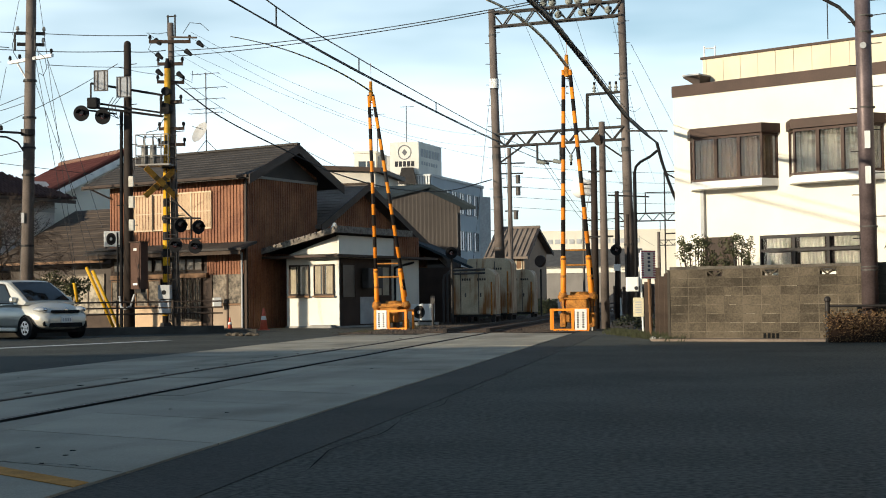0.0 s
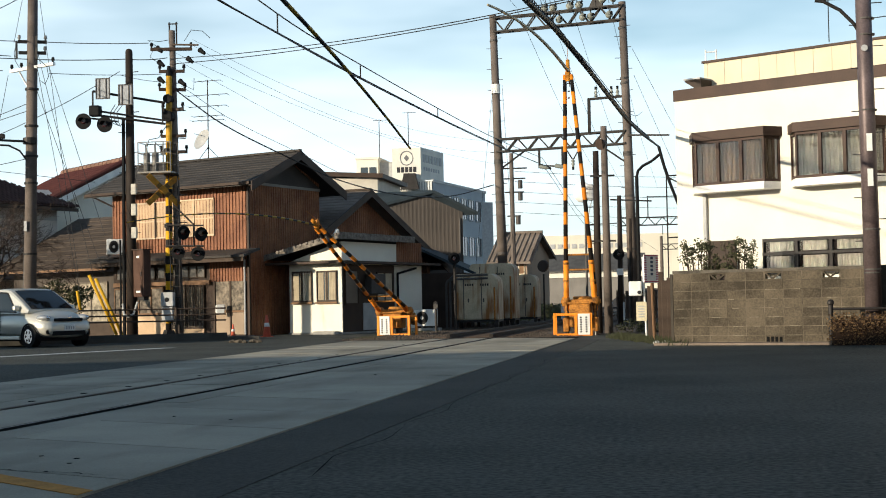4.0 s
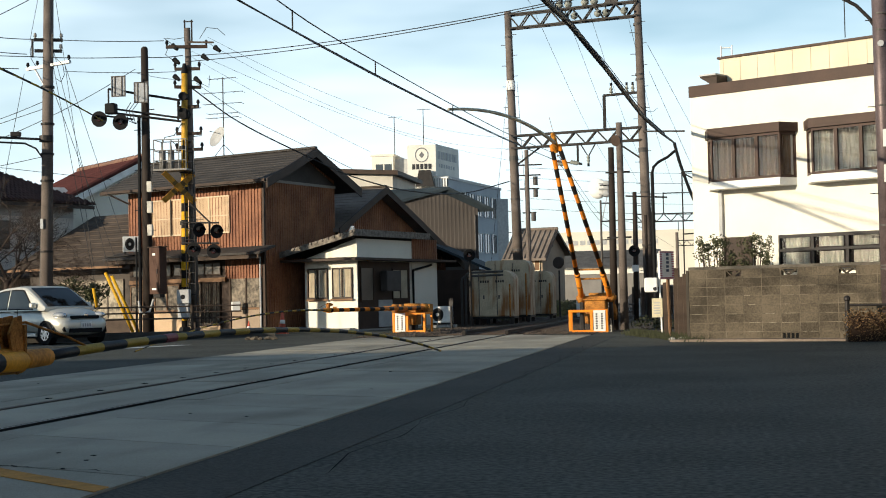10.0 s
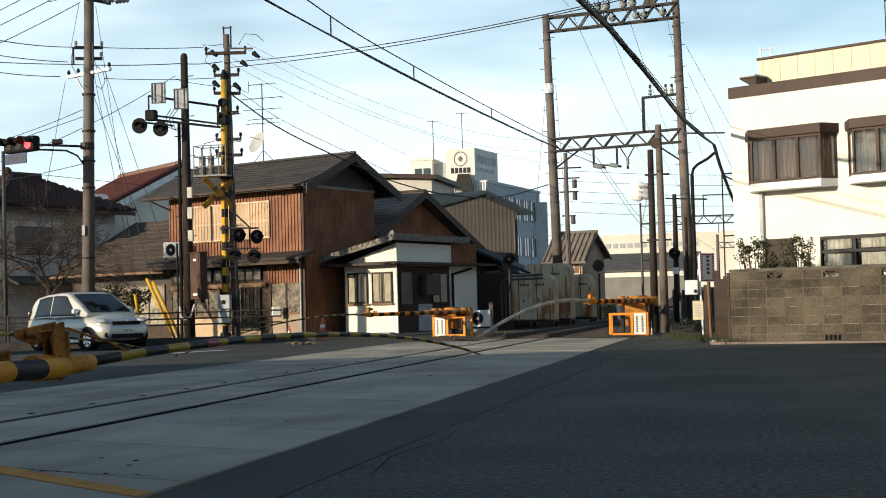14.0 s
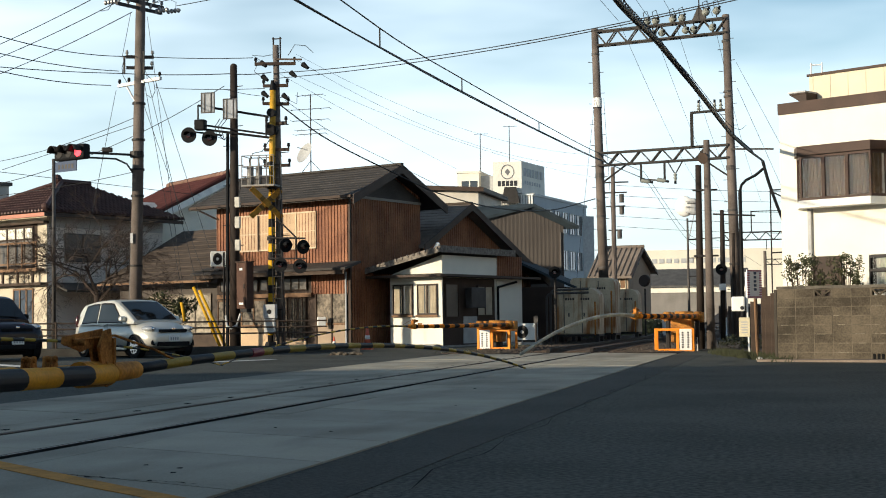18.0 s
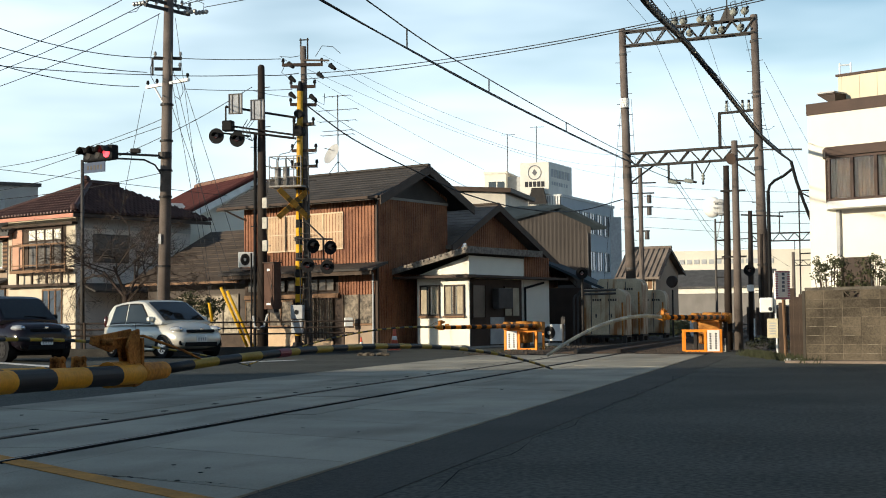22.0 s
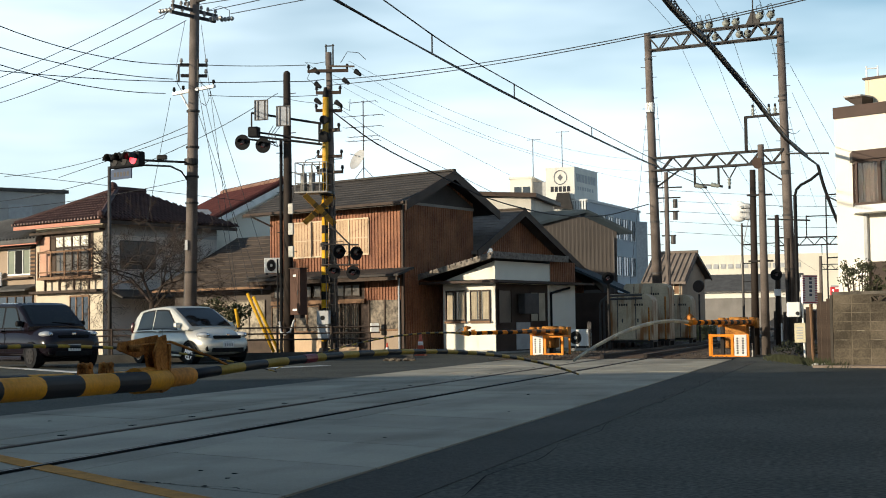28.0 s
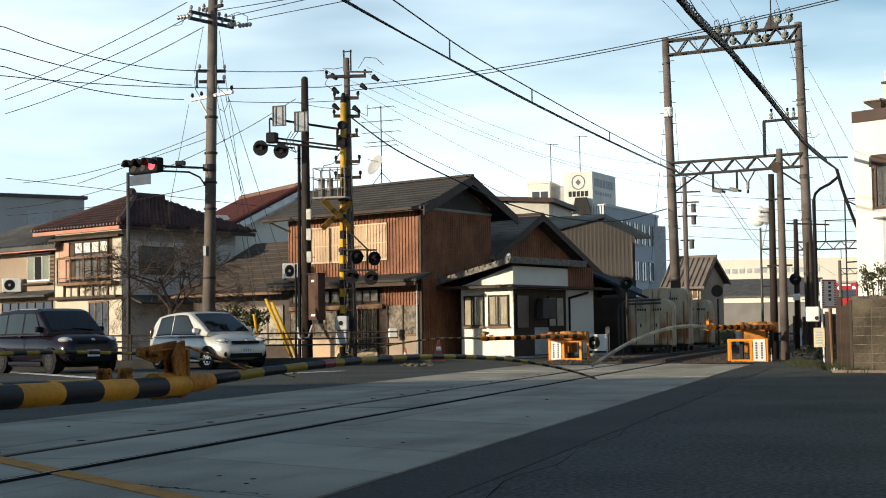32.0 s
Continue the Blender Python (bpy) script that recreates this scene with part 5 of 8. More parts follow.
wl2 = thing("crossing_signal_post_lamps", (-15.47, 43.55, 0), "four black crossing lamps on a crossed bracket", "crossing signal")
for a, b2 in (((0.0, 0.1, 3.42), (1.25, -0.15, 3.36)), ((0.0, 0.1, 2.80), (1.25, -0.15, 2.76)), ((0.95, -0.12, 2.76), (0.95, -0.12, 3.40)), ((0.95, -0.12, 3.4), (0.3, 0, 4.0))):
    part("tube", rod(a, b2, 0.026, seg=8), STEEL_DARK, wl2)
for at, fc in (((0.68, -0.35, 3.16), (0.9, -0.75, -0.1)), ((1.22, -0.35, 3.10), (0.9, -0.75, -0.1)), ((0.55, -0.35, 2.58), (0.15, -1, 0)), ((1.16, -0.35, 2.52), (0.15, -1, 0))):
    crossing_lamp(wl2, at, fc)
xs = thing("crossing_sign", (-15.45, 43.45, 4.45), "weathered mustard-yellow crossed railway warning boards", "sign", rz=52)
xs.matrix_basis = xs.matrix_basis @ Matrix.Diagonal((1.10, 1, 0.88, 1))
for s in (-1, 1):
    b = box((-0.68, -0.012, -0.09), (0.68, 0.012, 0.09), m=pose(0, -0.02 * s, 0, 0, 45 * s, 0))
    part("board", b, mat("sign_yellow", (0.40, 0.185, 0.02), 0.65, var=0.5, scale=5), xs)
    for e in (-1, 1):
        part("faded_band", box((e * 0.20 - 0.06, -0.0135, -0.0885), (e * 0.20 + 0.06, 0.0135, 0.0885), m=pose(0, -0.02 * s, 0, 0, 45 * s, 0)), mat("faded_band_paint", (0.13, 0.075, 0.02), 0.7, var=0.5, scale=8), xs, "faded dark band")
for z in (2.3, 3.35, 4.9, 5.6):
    part("collar", rod((0.008 * z, 0, z), (0.008 * z, 0, z + 0.12), 0.125, seg=14), STEEL_DARK, ypole)
part("upper_shaft", rod((0.06, 0, 4.74), (0.11, 0, 7.95), 0.098, 0.09, seg=16), mat("worn_yellow", (0.52, 0.29, 0.03), 0.55, var=0.5, scale=4, fine=30), ypole, "worn yellow upper part of the post", smooth=True)
part("cap", rod((0.11, 0, 7.9), (0.11, 0, 8.2), 0.105, 0.05, seg=14), BLACK, ypole)
for z in (6.68, 7.2):
    part("clamp_drum", rod((0.09, -0.16, z), (0.09, 0.1, z), 0.17 if z < 7 else 0.13, seg=16), BLACK, ypole)
part("foot", rod((0, 0, -0.1), (0, 0, 0.3), 0.3, 0.16, seg=4), STEEL_DARK, ypole)
part("speaker_box", box((-0.12, -0.35, 1.0), (0.26, -0.14, 1.42), bevel=0.02), GREY_BOX, ypole, "grey box with a round black speaker")
part("speaker", rod((0.07, -0.36, 1.2), (0.07, -0.33, 1.2), 0.07, seg=14), BLACK, ypole)
part("lower_box", box((-0.12, -0.3, 0.55), (0.22, -0.14, 0.98), bevel=0.02), GREY_BOX, ypole)
# ladder behind the banded post and work cage
lad = thing("pole_ladder", (-15.2, 43.75, 0.1), "thin dark steel ladder fixed to the poles", "ladder")
for s in (-0.14, 0.14):
    part("stile", rod((s, 0, 0.2), (s - 0.06, 0, 5.8), 0.018, seg=6), STEEL_DARK, lad)
for i in range(17):
    part("rung", rod((-0.14, 0, 0.5 + i * 0.33), (0.14, 0, 0.5 + i * 0.33), 0.013, seg=6), STEEL_DARK, lad)
GALV = mat("bright_galvanised", (0.19, 0.18, 0.17), 0.5, 0.3, var=0.3, scale=6)
cage = thing("transformer_cage", (-15.75, 43.6, 4.95), "pale galvanised steel platform cage with small equipment", "platform")
part("floor", box((-0.42, -0.35, 0), (0.62, 0.35, 0.05)), GALV, cage)
for x in (-0.40, -0.12, 0.14, 0.38, 0.60):
    for y in (-0.33, 0.33):
        part("post", rod((x, y, 0.05), (x, y, 0.92), 0.016, seg=6), GALV, cage)
for z in (0.30, 0.60, 0.92):
    for y in (-0.33, 0.33):
        part("rail", rod((-0.40, y, z), (0.60, y, z), 0.014, seg=6), GALV, cage)
    part("rail", rod((-0.40, -0.33, z), (-0.40, 0.33, z), 0.014, seg=6), GALV, cage)
for x in (-0.25, 0.02):
    part("canister", rod((x, 0, 0.05), (x, 0, 0.62), 0.10, seg=12), GALV, cage, smooth=True)
    part("canister_bushing", rod((x, 0, 0.62), (x, 0, 0.78), 0.04, 0.02, seg=8), INSULATOR, cage)
for pts in ([(-0.25, 0, 0.78), (-0.1, -0.2, 1.0), (0.2, -0.2, 1.05), (0.35, 0, 1.4)], [(0.02, 0, 0.78), (0.1, -0.2, 0.9), (0.3, -0.1, 0.7)], [(-0.42, -0.3, 0.1), (-0.6, -0.2, -0.4), (-0.62, -0.1, -0.9)]):
    wire("lead", pts, 0.012, "dark lead wire", parent=cage)
# insulator arms on the slim pole
for z, half, yaw in ((8.72, 0.62, 12), (8.05, 0.38, 10), (7.5, 0.4, 25), (6.1, 0.38, 8), (5.62, 0.4, 8), (6.9, 0.35, 170)):
    crossarm(gpole, z, half, yaw, CLAD_DARK, pins=(-0.95, 0.95), at=(-0.013 * z, -0.1))
for x in (-0.2, 0.02):
    part("top_rod", rod((x, 0, 8.9), (x, 0, 9.55), 0.025, seg=6), STEEL_DARK, gpole)
part("top_bar", rod((-0.24, 0, 9.5), (0.06, 0, 9.5), 0.02, seg=6), STEEL_DARK, gpole)
for x, z in ((-0.55, 8.78), (0.78, 8.66), (0.40, 8.42), (-0.5, 8.35), (-0.5, 7.85), (0.15, 7.75)):
    part("switch", rod((x, -0.12, z), (x + 0.18, -0.2, z - 0.14), 0.085, 0.05, seg=8), BLACK, gpole)
part("switch_arm", bar((-0.1, -0.1, 8.86), (0.75, -0.15, 8.80), 0.05, 0.05), CLAD_DARK, gpole)
for pts in ([(-0.6, -0.1, 8.85), (-0.8, -0.2, 9.0), (-0.45, -0.2, 8.95), (-0.2, -0.1, 9.0)], [(0.3, -0.1, 8.95), (0.55, -0.2, 9.25), (0.9, -0.2, 9.2), (1.1, -0.1, 9.0)], [(-0.5, -0.1, 8.3), (-0.75, -0.2, 8.5), (-0.6, -0.2, 8.8)], [(0.3, -0.1, 7.6), (0.6, -0.2, 7.45), (0.62, -0.2, 7.8)]):
    wire("jumper", pts, 0.010, "dark jumper wire", parent=gpole)
for i in range(16):
    part("step_bolt", rod((0, 0, 1.4 + i * 0.42), ((0.3 if i % 2 else -0.3), -0.08, 1.4 + i * 0.42), 0.013, seg=5), STEEL_DARK, gpole)
# yellow guards on the guy wires
for a, b2 in (((-17.22, 42.05, 1.95), (-16.5, 42.3, 0.2)), ((-17.05, 42.1, 1.85), (-16.35, 42.35, 0.2)), ((-17.55, 41.95, 1.5), (-17.47, 42.0, 0.95))):
    b = Vector(b2)
    gg = whole("guy_guard", rod((0, 0, 0), Vector(a) - b, 0.045, seg=10), GUARD_BAND, b2, "bright yellow plastic guard on a guy wire", "cable guard", "guy wire guards", smooth=True)

# ---- fence, kerb bed ----
bed = thing("planter_kerb", (0, 0, 0), "low dark concrete kerb round the strip below the poles", "kerb", kind="structure")
FA, FB = Vector((-24.5, 37.55, 0)), Vector((-13.3, 42.55, 0))
fd = (FB - FA).normalized()
fn = Vector((fd.y, -fd.x, 0))
part("kerb", slab([tuple(FA + fn * 0.25), tuple(FB + fn * 0.25), tuple(FB + fn * 0.1), tuple(FA + fn * 0.1)], (0, 0, 0.22)), mat("dirty_kerb", (0.075, 0.07, 0.062), 0.9, var=0.4, scale=2), bed)
part("kerb_step", slab([tuple(FB + fn * 0.25 - fd * 0.0), tuple(FB + fn * 0.35 + fd * 0.9), tuple(FB - fn * 1.2 + fd * 0.9), tuple(FB - fn * 1.2)], (0, 0, 0.10)), MATS["dirty_kerb"], bed)
part("soil", slab([tuple(FA + fn * 0.1), tuple(FB + fn * 0.1), tuple(FB - fn * 1.9), tuple(FA - fn * 1.9)], (0, 0, 0.10)), BALLAST, bed)
for k in range(6):
    lump = ball((-11.95 + 0.16 * k + random.uniform(-0.05, 0.05), 38.75 - 0.06 * k + random.uniform(-0.2, 0.2), 0.03), random.uniform(0.06, 0.12), None, 6, (1.3, 1.0, 0.6))
    for v in lump.verts:
        v.co += Vector((random.uniform(-0.02, 0.02), random.uniform(-0.02, 0.02), random.uniform(-0.015, 0.015)))
    part("rubble", lump, MATS["dirty_rubble"] if "dirty_rubble" in MATS else mat("dirty_rubble", (0.095, 0.08, 0.062), 0.9, var=0.5, scale=5), bed, "broken dusty concrete")
fence = thing("pipe_fence", (0, 0, 0.1), "three-rail brown pipe fence on the kerb", "fence", kind="structure")
k = 0
while k * 1.55 < (FB - FA).length:
    p = FA + fd * (k * 1.55)
    part("post", rod(p, p + Vector((0, 0, 0.86)), 0.035, seg=8), WOOD_DARK, fence)
    k += 1
for z in (0.48, 0.65, 0.82):
    part("rail", rod(FA + Vector((0, 0, z)), FB + Vector((0, 0, z)), 0.022, seg=8), WOOD_DARK, fence)

# traffic cones
def cone(at, k=1.0):
    c = thing("traffic_cone", at, "faded red traffic cone with a white band", "traffic cone", "traffic cones")
    c.matrix_basis = c.matrix_basis @ Matrix.Diagonal((k, k, k, 1))
    part("base", box((-0.16, -0.16, 0), (0.16, 0.16, 0.03)), CONE, c)
    part("body", rod((0, 0, 0.03), (0, 0, 0.68), 0.13, 0.03, seg=16), CONE, c, smooth=True)
    part("band", rod((0, 0, 0.32), (0, 0, 0.44), 0.090, 0.070, seg=16), WHITE_PAINT, c, smooth=True)


cone((-13.1, 46.1, 0))
cone((-14.0, 45.5, 0), 0.62)

# ---- house details ----
def ac_unit(at, rz, label="white air conditioner outdoor unit"):
    a = thing("air_conditioner", at, label, "air conditioner", "air conditioners", rz=rz)
    if "small" in label:
        a.matrix_basis = a.matrix_basis @ Matrix.Diagonal((0.74, 1, 0.95, 1))
    part("case", box((-0.38, -0.14, 0.06), (0.38, 0.14, 0.62), bevel=0.02), WHITE_PAINT, a)
    part("fan_grille", rod((-0.08, -0.146, 0.34), (-0.08, -0.138, 0.34), 0.22, seg=20), STEEL_DARK, a)
    part("fan_ring", rod((-0.08, -0.150, 0.34), (-0.08, -0.146, 0.34), 0.15, seg=16), BLACK, a)
    part("fan_hub", rod((-0.08, -0.154, 0.34), (-0.08, -0.150, 0.34), 0.06, seg=14), GREY_BOX, a)
    for x in (-0.28, 0.28):
        part("foot", box((x - 0.04, -0.16, 0), (x + 0.04, 0.16, 0.06)), STEEL_DARK, a)


# brown house: eave boards, gable boards, lower storey
part("eave_gutter", WF.block((-0.55, 7.2), (-0.68, -0.60), (4.90, 4.99)), CLAD_DARK, wood)
for (w0, z0, w1, z1) in ((-0.6, 4.86, 2.45, 6.08), (2.45, 6.08, 5.5, 4.86)):
    part("barge_board", slab([WF.p(-0.64, w0, z0 - 0.18), WF.p(-0.64, w1, z1 - 0.18), WF.p(-0.64, w1, z1 + 0.13), WF.p(-0.64, w0, z0 + 0.13)], WF.u * 0.05), CLAD_DARK, wood)
part("gable_panel", slab([WF.p(-0.045, -0.1, 5.04), WF.p(-0.045, 4.6, 5.04), WF.p(-0.045, 2.4, 5.95)], WF.u * 0.01), ROOF_DARK, wood, "dark triangular gable panel")
part("gable_rail", WF.block((-0.07, -0.046), (0.0, 4.5), (4.96, 5.05)), GREY_PLASTER, wood)
part("ridge_cap", WF.block((-0.62, 7.3), (2.36, 2.54), (6.19, 6.26)), ROOF_DARK, wood)
rows_b = bmesh.new()
for i in range(1, 11):
    f = i / 11
    WF.block((-0.62, 7.3), (-0.6 + 3.05 * f - 0.02, -0.6 + 3.05 * f), (4.98 + 1.22 * f - 0.01, 4.98 + 1.22 * f + 0.006), rows_b)
tagged(part("roof_coursing", rows_b, ROOF_DARK, wood), kind="stuff")
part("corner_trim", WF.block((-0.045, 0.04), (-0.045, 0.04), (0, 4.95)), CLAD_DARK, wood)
part("downpipe", rod(WF.p(0.12, -0.1, 0.05), WF.p(0.12, -0.1, 2.5), 0.035, seg=8), GREY_BOX, wood)
part("downpipe", rod(WF.p(6.9, -0.55, 4.9), WF.p(6.3, -0.08, 4.55), 0.03, seg=8), CLAD_DARK, wood)
part("lower_cladding", WF.ribs("u", 0.05, 1.75, 1.8, 2.6, -0.01, 0.13), CLAD_BROWN, wood)
STAINED = mat("stained_frosted_panel", (0.16, 0.13, 0.098), 0.5, var=0.8, scale=2.6, fine=9, bump=0.1, grain=0.6)
for u in (0.21, 0.84):
    part("upper_panel", WF.block((u, u + 0.63), (-0.03, 0.0), (0.85, 1.8)), STAINED, wood, "stained frosted panel")
    part("lower_panel", WF.block((u, u + 0.63), (-0.026, 0.0), (0.05, 0.77)), TAN_PLASTER, wood, "weathered tan lower panel")
for u in (0.15, 0.78, 1.5):
    part("post", WF.block((u, u + 0.06), (-0.06, 0.0), (0.0, 1.82)), WOOD_DARK, wood)
part("panel_rail", WF.block((0.15, 1.55), (-0.055, 0.0), (0.78, 0.84)), WOOD_TAN, wood)
sash(WF, "u", 1.95, 4.2, 1.95, 2.38, -0.01, wood, 6, WOOD_DARK, FROST, 0.05, 0.04, "transom")
part("door_base", WF.block((2.0, 3.6), (-0.055, 0.0), (0.04, 0.249)), SHUTTER, wood, "tan boarded door base")
part("lintel", WF.block((1.7, 6.3), (-0.12, 0.0), (1.72, 1.86)), WOOD_TAN, wood)
sash(WF, "u", 2.0, 3.6, 0.25, 1.70, -0.01, wood, 4, WOOD_DARK, STAINED, 0.06, 0.05, "lattice_door")
for i in range(9):
    u = 2.1 + i * 0.18
    part("lattice_bar", WF.block((u, u + 0.035), (-0.12, -0.08), (0.35, 1.70)), WOOD_DARK, wood)
sash(WF, "u", 3.9, 6.3, 0.75, 1.68, -0.01, wood, 4, WOOD_TAN, STAINED, 0.06, 0.05, "sliding_window")
part("wainscot", WF.block((3.75, 6.35), (-0.05, 0.0), (0.0, 0.72)), SHUTTER, wood, "tan boarded lower wall")
sash(WF, "u", 4.3, 6.2, 1.95, 2.38, -0.01, wood, 5, WOOD_DARK, FROST, 0.05, 0.04, "transom")
ml = thing("meter_box", (-15.45, 48.72, 0.72), "small white meter box on the house wall", "meter box", rz=25)
part("case", box((-0.14, -0.3, 0), (0.14, -0.12, 0.32), bevel=0.02), WHITE_PAINT, ml)
ac_unit((-19.60, 50.2, 2.78), 26, "small white air conditioner outdoor unit on the canopy")
part("ac_shelf", WF.block((5.6, 7.0), (-0.75, 0.05), (2.70, 2.74)), STEEL_DARK, wood)
ant = thing("tv_antenna", (-16.9, 52.3, 6.15), "tall television antenna mast with dish on the roof", "antenna")
part("mast", rod((0, 0, 0), (0, 0, 2.9), 0.02, seg=6), STEEL, ant)
for z, L in ((2.85, 0.5), (2.35, 0.75), (1.95, 0.7), (1.6, 0.55), (1.45, 0.6)):
    part("boom", rod((-L, 0.05, z), (L, -0.05, z + 0.02), 0.012, seg=5), STEEL, ant)
    for j in range(5):
        x = -L + 2 * L * j / 4
        part("element", rod((x, -0.22, z), (x, 0.22, z), 0.007, seg=4), STEEL, ant)
dish = bmesh.new()
dn = Vector((-0.55, -0.72, 0.42)).normalized()
de, dc = dn.orthogonal().normalized(), Vector((-0.12, -0.1, 0.72))
df = dn.cross(de)
rings_d = [[dish.verts.new(dc + dn * (0.12 * (k / 4) ** 2) + (de * math.cos(a * math.pi / 10) + df * math.sin(a * math.pi / 10)) * (0.40 * k / 4)) for a in range(20)] for k in range(1, 5)]
for r0, r1 in zip(rings_d, rings_d[1:]):
    for a in range(20):
        dish.faces.new((r0[a], r0[(a + 1) % 20], r1[(a + 1) % 20], r1[a]))
dish.faces.new(rings_d[0])
part("dish", dish, GREY_BOX, ant, "white satellite dish")
part("feed_arm", rod(dc - df * 0.38, dc + dn * 0.42 - df * 0.1, 0.012, seg=5), STEEL, ant)
for s in (-0.45, 0.45):
    part("stay", rod((0, 0, 0.5), (s, 0.1, 0.0), 0.012, seg=5), STEEL, ant)

# low wing: posts, roof courses
rows_b = bmesh.new()
for i in range(1, 12):
    f = i / 12
    LF.block((-0.2, 6.0), (-0.5 + 4.9 * f, -0.48 + 4.9 * f), (2.42 + 2.18 * f - 0.01, 2.42 + 2.18 * f + 0.02), rows_b)
tagged(part("roof_coursing", rows_b, ROOF_BROWN, wing), kind="stuff")
part("gutter", LF.block((-0.2, 6.0), (-0.6, -0.5), (2.32, 2.40)), WOOD_TAN, wing)
part("wainscot", LF.block((0.0, 4.6), (0.24, 0.296), (0, 0.5)), WOOD_DARK, wing)

# hut: eaves, fascia boards, doors
part("roof_fascia", HF.block((-0.30, -0.25), (-0.55, 4.7), (3.08, 3.30)), MATS["weathered_tile"] if "weathered_tile" in MATS else mat("weathered_tile", (0.19, 0.165, 0.14), 0.95, var=0.6, scale=9, fine=40, bump=0.6), hut, "weathered grey fascia")
part("eave_edge", slab([HF.p(-0.28, -0.56, 3.10), HF.p(2.87, -0.56, 2.43), HF.p(2.87, -0.56, 2.62), HF.p(-0.28, -0.56, 3.285)], HF.w * 0.05), MATS["weathered_tile"], hut, "rough weathered eave edge")
for i in range(13):
    u = -0.15 + i * 0.235
    zz = 3.285 - (u + 0.28) * 0.665 / 3.15
    part("eave_tile", rod(HF.p(u, -0.60, zz - 0.035), HF.p(u, 0.2, zz - 0.035), 0.045, seg=8), MATS["weathered_tile"], hut)
fl = thing("roof_lamp", (-11.35, 48.35, 3.12), "small white flood lamp at the hut roof corner", "lamp")
part("shade", rod((0, 0, 0.12), (0.03, -0.1, 0.26), 0.12, 0.05, seg=12), WHITE_PAINT, fl)
part("bracket", rod((0, 0.15, -0.15), (0, 0, 0.12), 0.02, seg=6), STEEL_DARK, fl)
part("side_upper_wall", HF.block((-0.01, -0.003), (0.0, 3.75), (2.38, 2.86)), PLASTER, hut)
part("brown_side", HF.ribs("w", 3.8, 5.7, 2.38, 3.1, -0.012, 0.14), CLAD_BROWN, hut)
part("door_leaf", HF.block((-0.03, -0.013), (1.35, 2.3), (0.1, 1.0)), GREY_BOX, hut, "grey lower door panel")
sash(HF, "w", 0.15, 1.0, 0.95, 2.1, -0.012, hut, 1, CLAD_DARK, FROST, 0.05, 0.05)
sash(HF, "w", 2.3, 3.4, 1.0, 2.05, -0.012, hut, 2, CLAD_DARK, CURTAIN, 0.05, 0.05)
part("white_panel", HF.block((-0.02, -0.005), (3.75, 5.5), (0.1, 2.25)), PLASTER, hut)
part("downpipe", rod(HF.p(-0.1, 3.7, 0.1), HF.p(-0.1, 3.7, 2.0), 0.04, seg=8), BLACK, hut)
part("downpipe_bend", rod(HF.p(-0.1, 3.7, 2.0), HF.p(-0.15, 5.0, 2.2), 0.04, seg=8), BLACK, hut)
part("control_box", box((0, 0, 0), (0.75, 0.3, 0.68), bevel=0.03, m=Matrix.Translation(HF.p(-0.38, 1.35, 1.28)) @ pose(0, 0, 0, 0, 0, 62)), STEEL, hut, "grey steel control box on the wall")
part("base", HF.block((-0.04, 2.16), (-0.04, 5.74), (0, 0.06)), KERB, hut)
part("step", HF.block((0.1, 0.95), (-0.35, -0.05), (0, 0.1)), KERB, hut)
ac_unit((-8.95, 51.0, 0.12), -14)
whole("ac_plinth", box((-0.5, -0.25, 0), (0.5, 0.25, 0.12)), KERB, (-8.95, 51.0, 0), "concrete plinth under the outdoor unit", "plinth")

# gabled house and grey house trims
for (w0, z0, w1, z1) in ((-0.75, 3.50, 2.75, 5.16), (2.75, 5.16, 9.2, 2.38)):
    part("barge_board", slab([GF.p(-0.54, w0, z0 - 0.2), GF.p(-0.54, w1, z1 - 0.2), GF.p(-0.54, w1, z1 + 0.07), GF.p(-0.54, w0, z0 + 0.07)], GF.u * 0.05), CLAD_DARK, h2)
rows_b = bmesh.new()
for i in range(1, 14):
    f = i / 14
    GF.block((-0.5, 7.0), (-0.75 + 3.5 * f - 0.02, -0.75 + 3.5 * f), (3.55 + 1.67 * f - 0.01, 3.55 + 1.67 * f + 0.012), rows_b)
tagged(part("roof_coursing", rows_b, ROOF_BRIGHTENED, h2), kind="stuff")
part("ridge_cap", GF.block((-0.5, 7.0), (2.66, 2.84), (5.21, 5.28)), ROOF_BROWN, h2)
annex = thing("dark_annex", (-10.5, 58.0, 0), "low dark-roofed annex behind the hut", "shed")
part("wall", box((-1.2, 0, 0), (1.9, 4, 2.1)), CLAD_DARK, annex)
part("roof", slab([(-1.6, -0.4, 3.2), (-0.2, -0.4, 3.25), (2.3, -0.4, 2.1), (2.3, 4.2, 2.1), (-0.2, 4.2, 3.25), (-1.6, 4.2, 3.2)], (0, 0, -0.1)), ROOF_BLUE, annex)
part("downpipe", rod(EF.p(-0.08, 3.5, 1), EF.p(-0.08, 3.5, 4.6), 0.04, seg=8), STEEL, h3)
part("ribbed_cladding", EF.ribs("w", 0.0, 3.68, 0, 5.0, -0.004, 0.17, 0.025, top=lambda s: 5.18 + s * 0.2 if s < 2.1 else 5.6 - (s - 2.1) * 0.48), DARK_RENDER, h3)
back = thing("pale_house", (-20.6, 87.2, 0), "pale rendered house behind the brown roofs", "house", "houses along the line")
part("wall", box((-4, 0, 0), (2.6, 7, 8.4)), mat("pale_render", (0.50, 0.46, 0.40), 0.85, var=0.15), back)
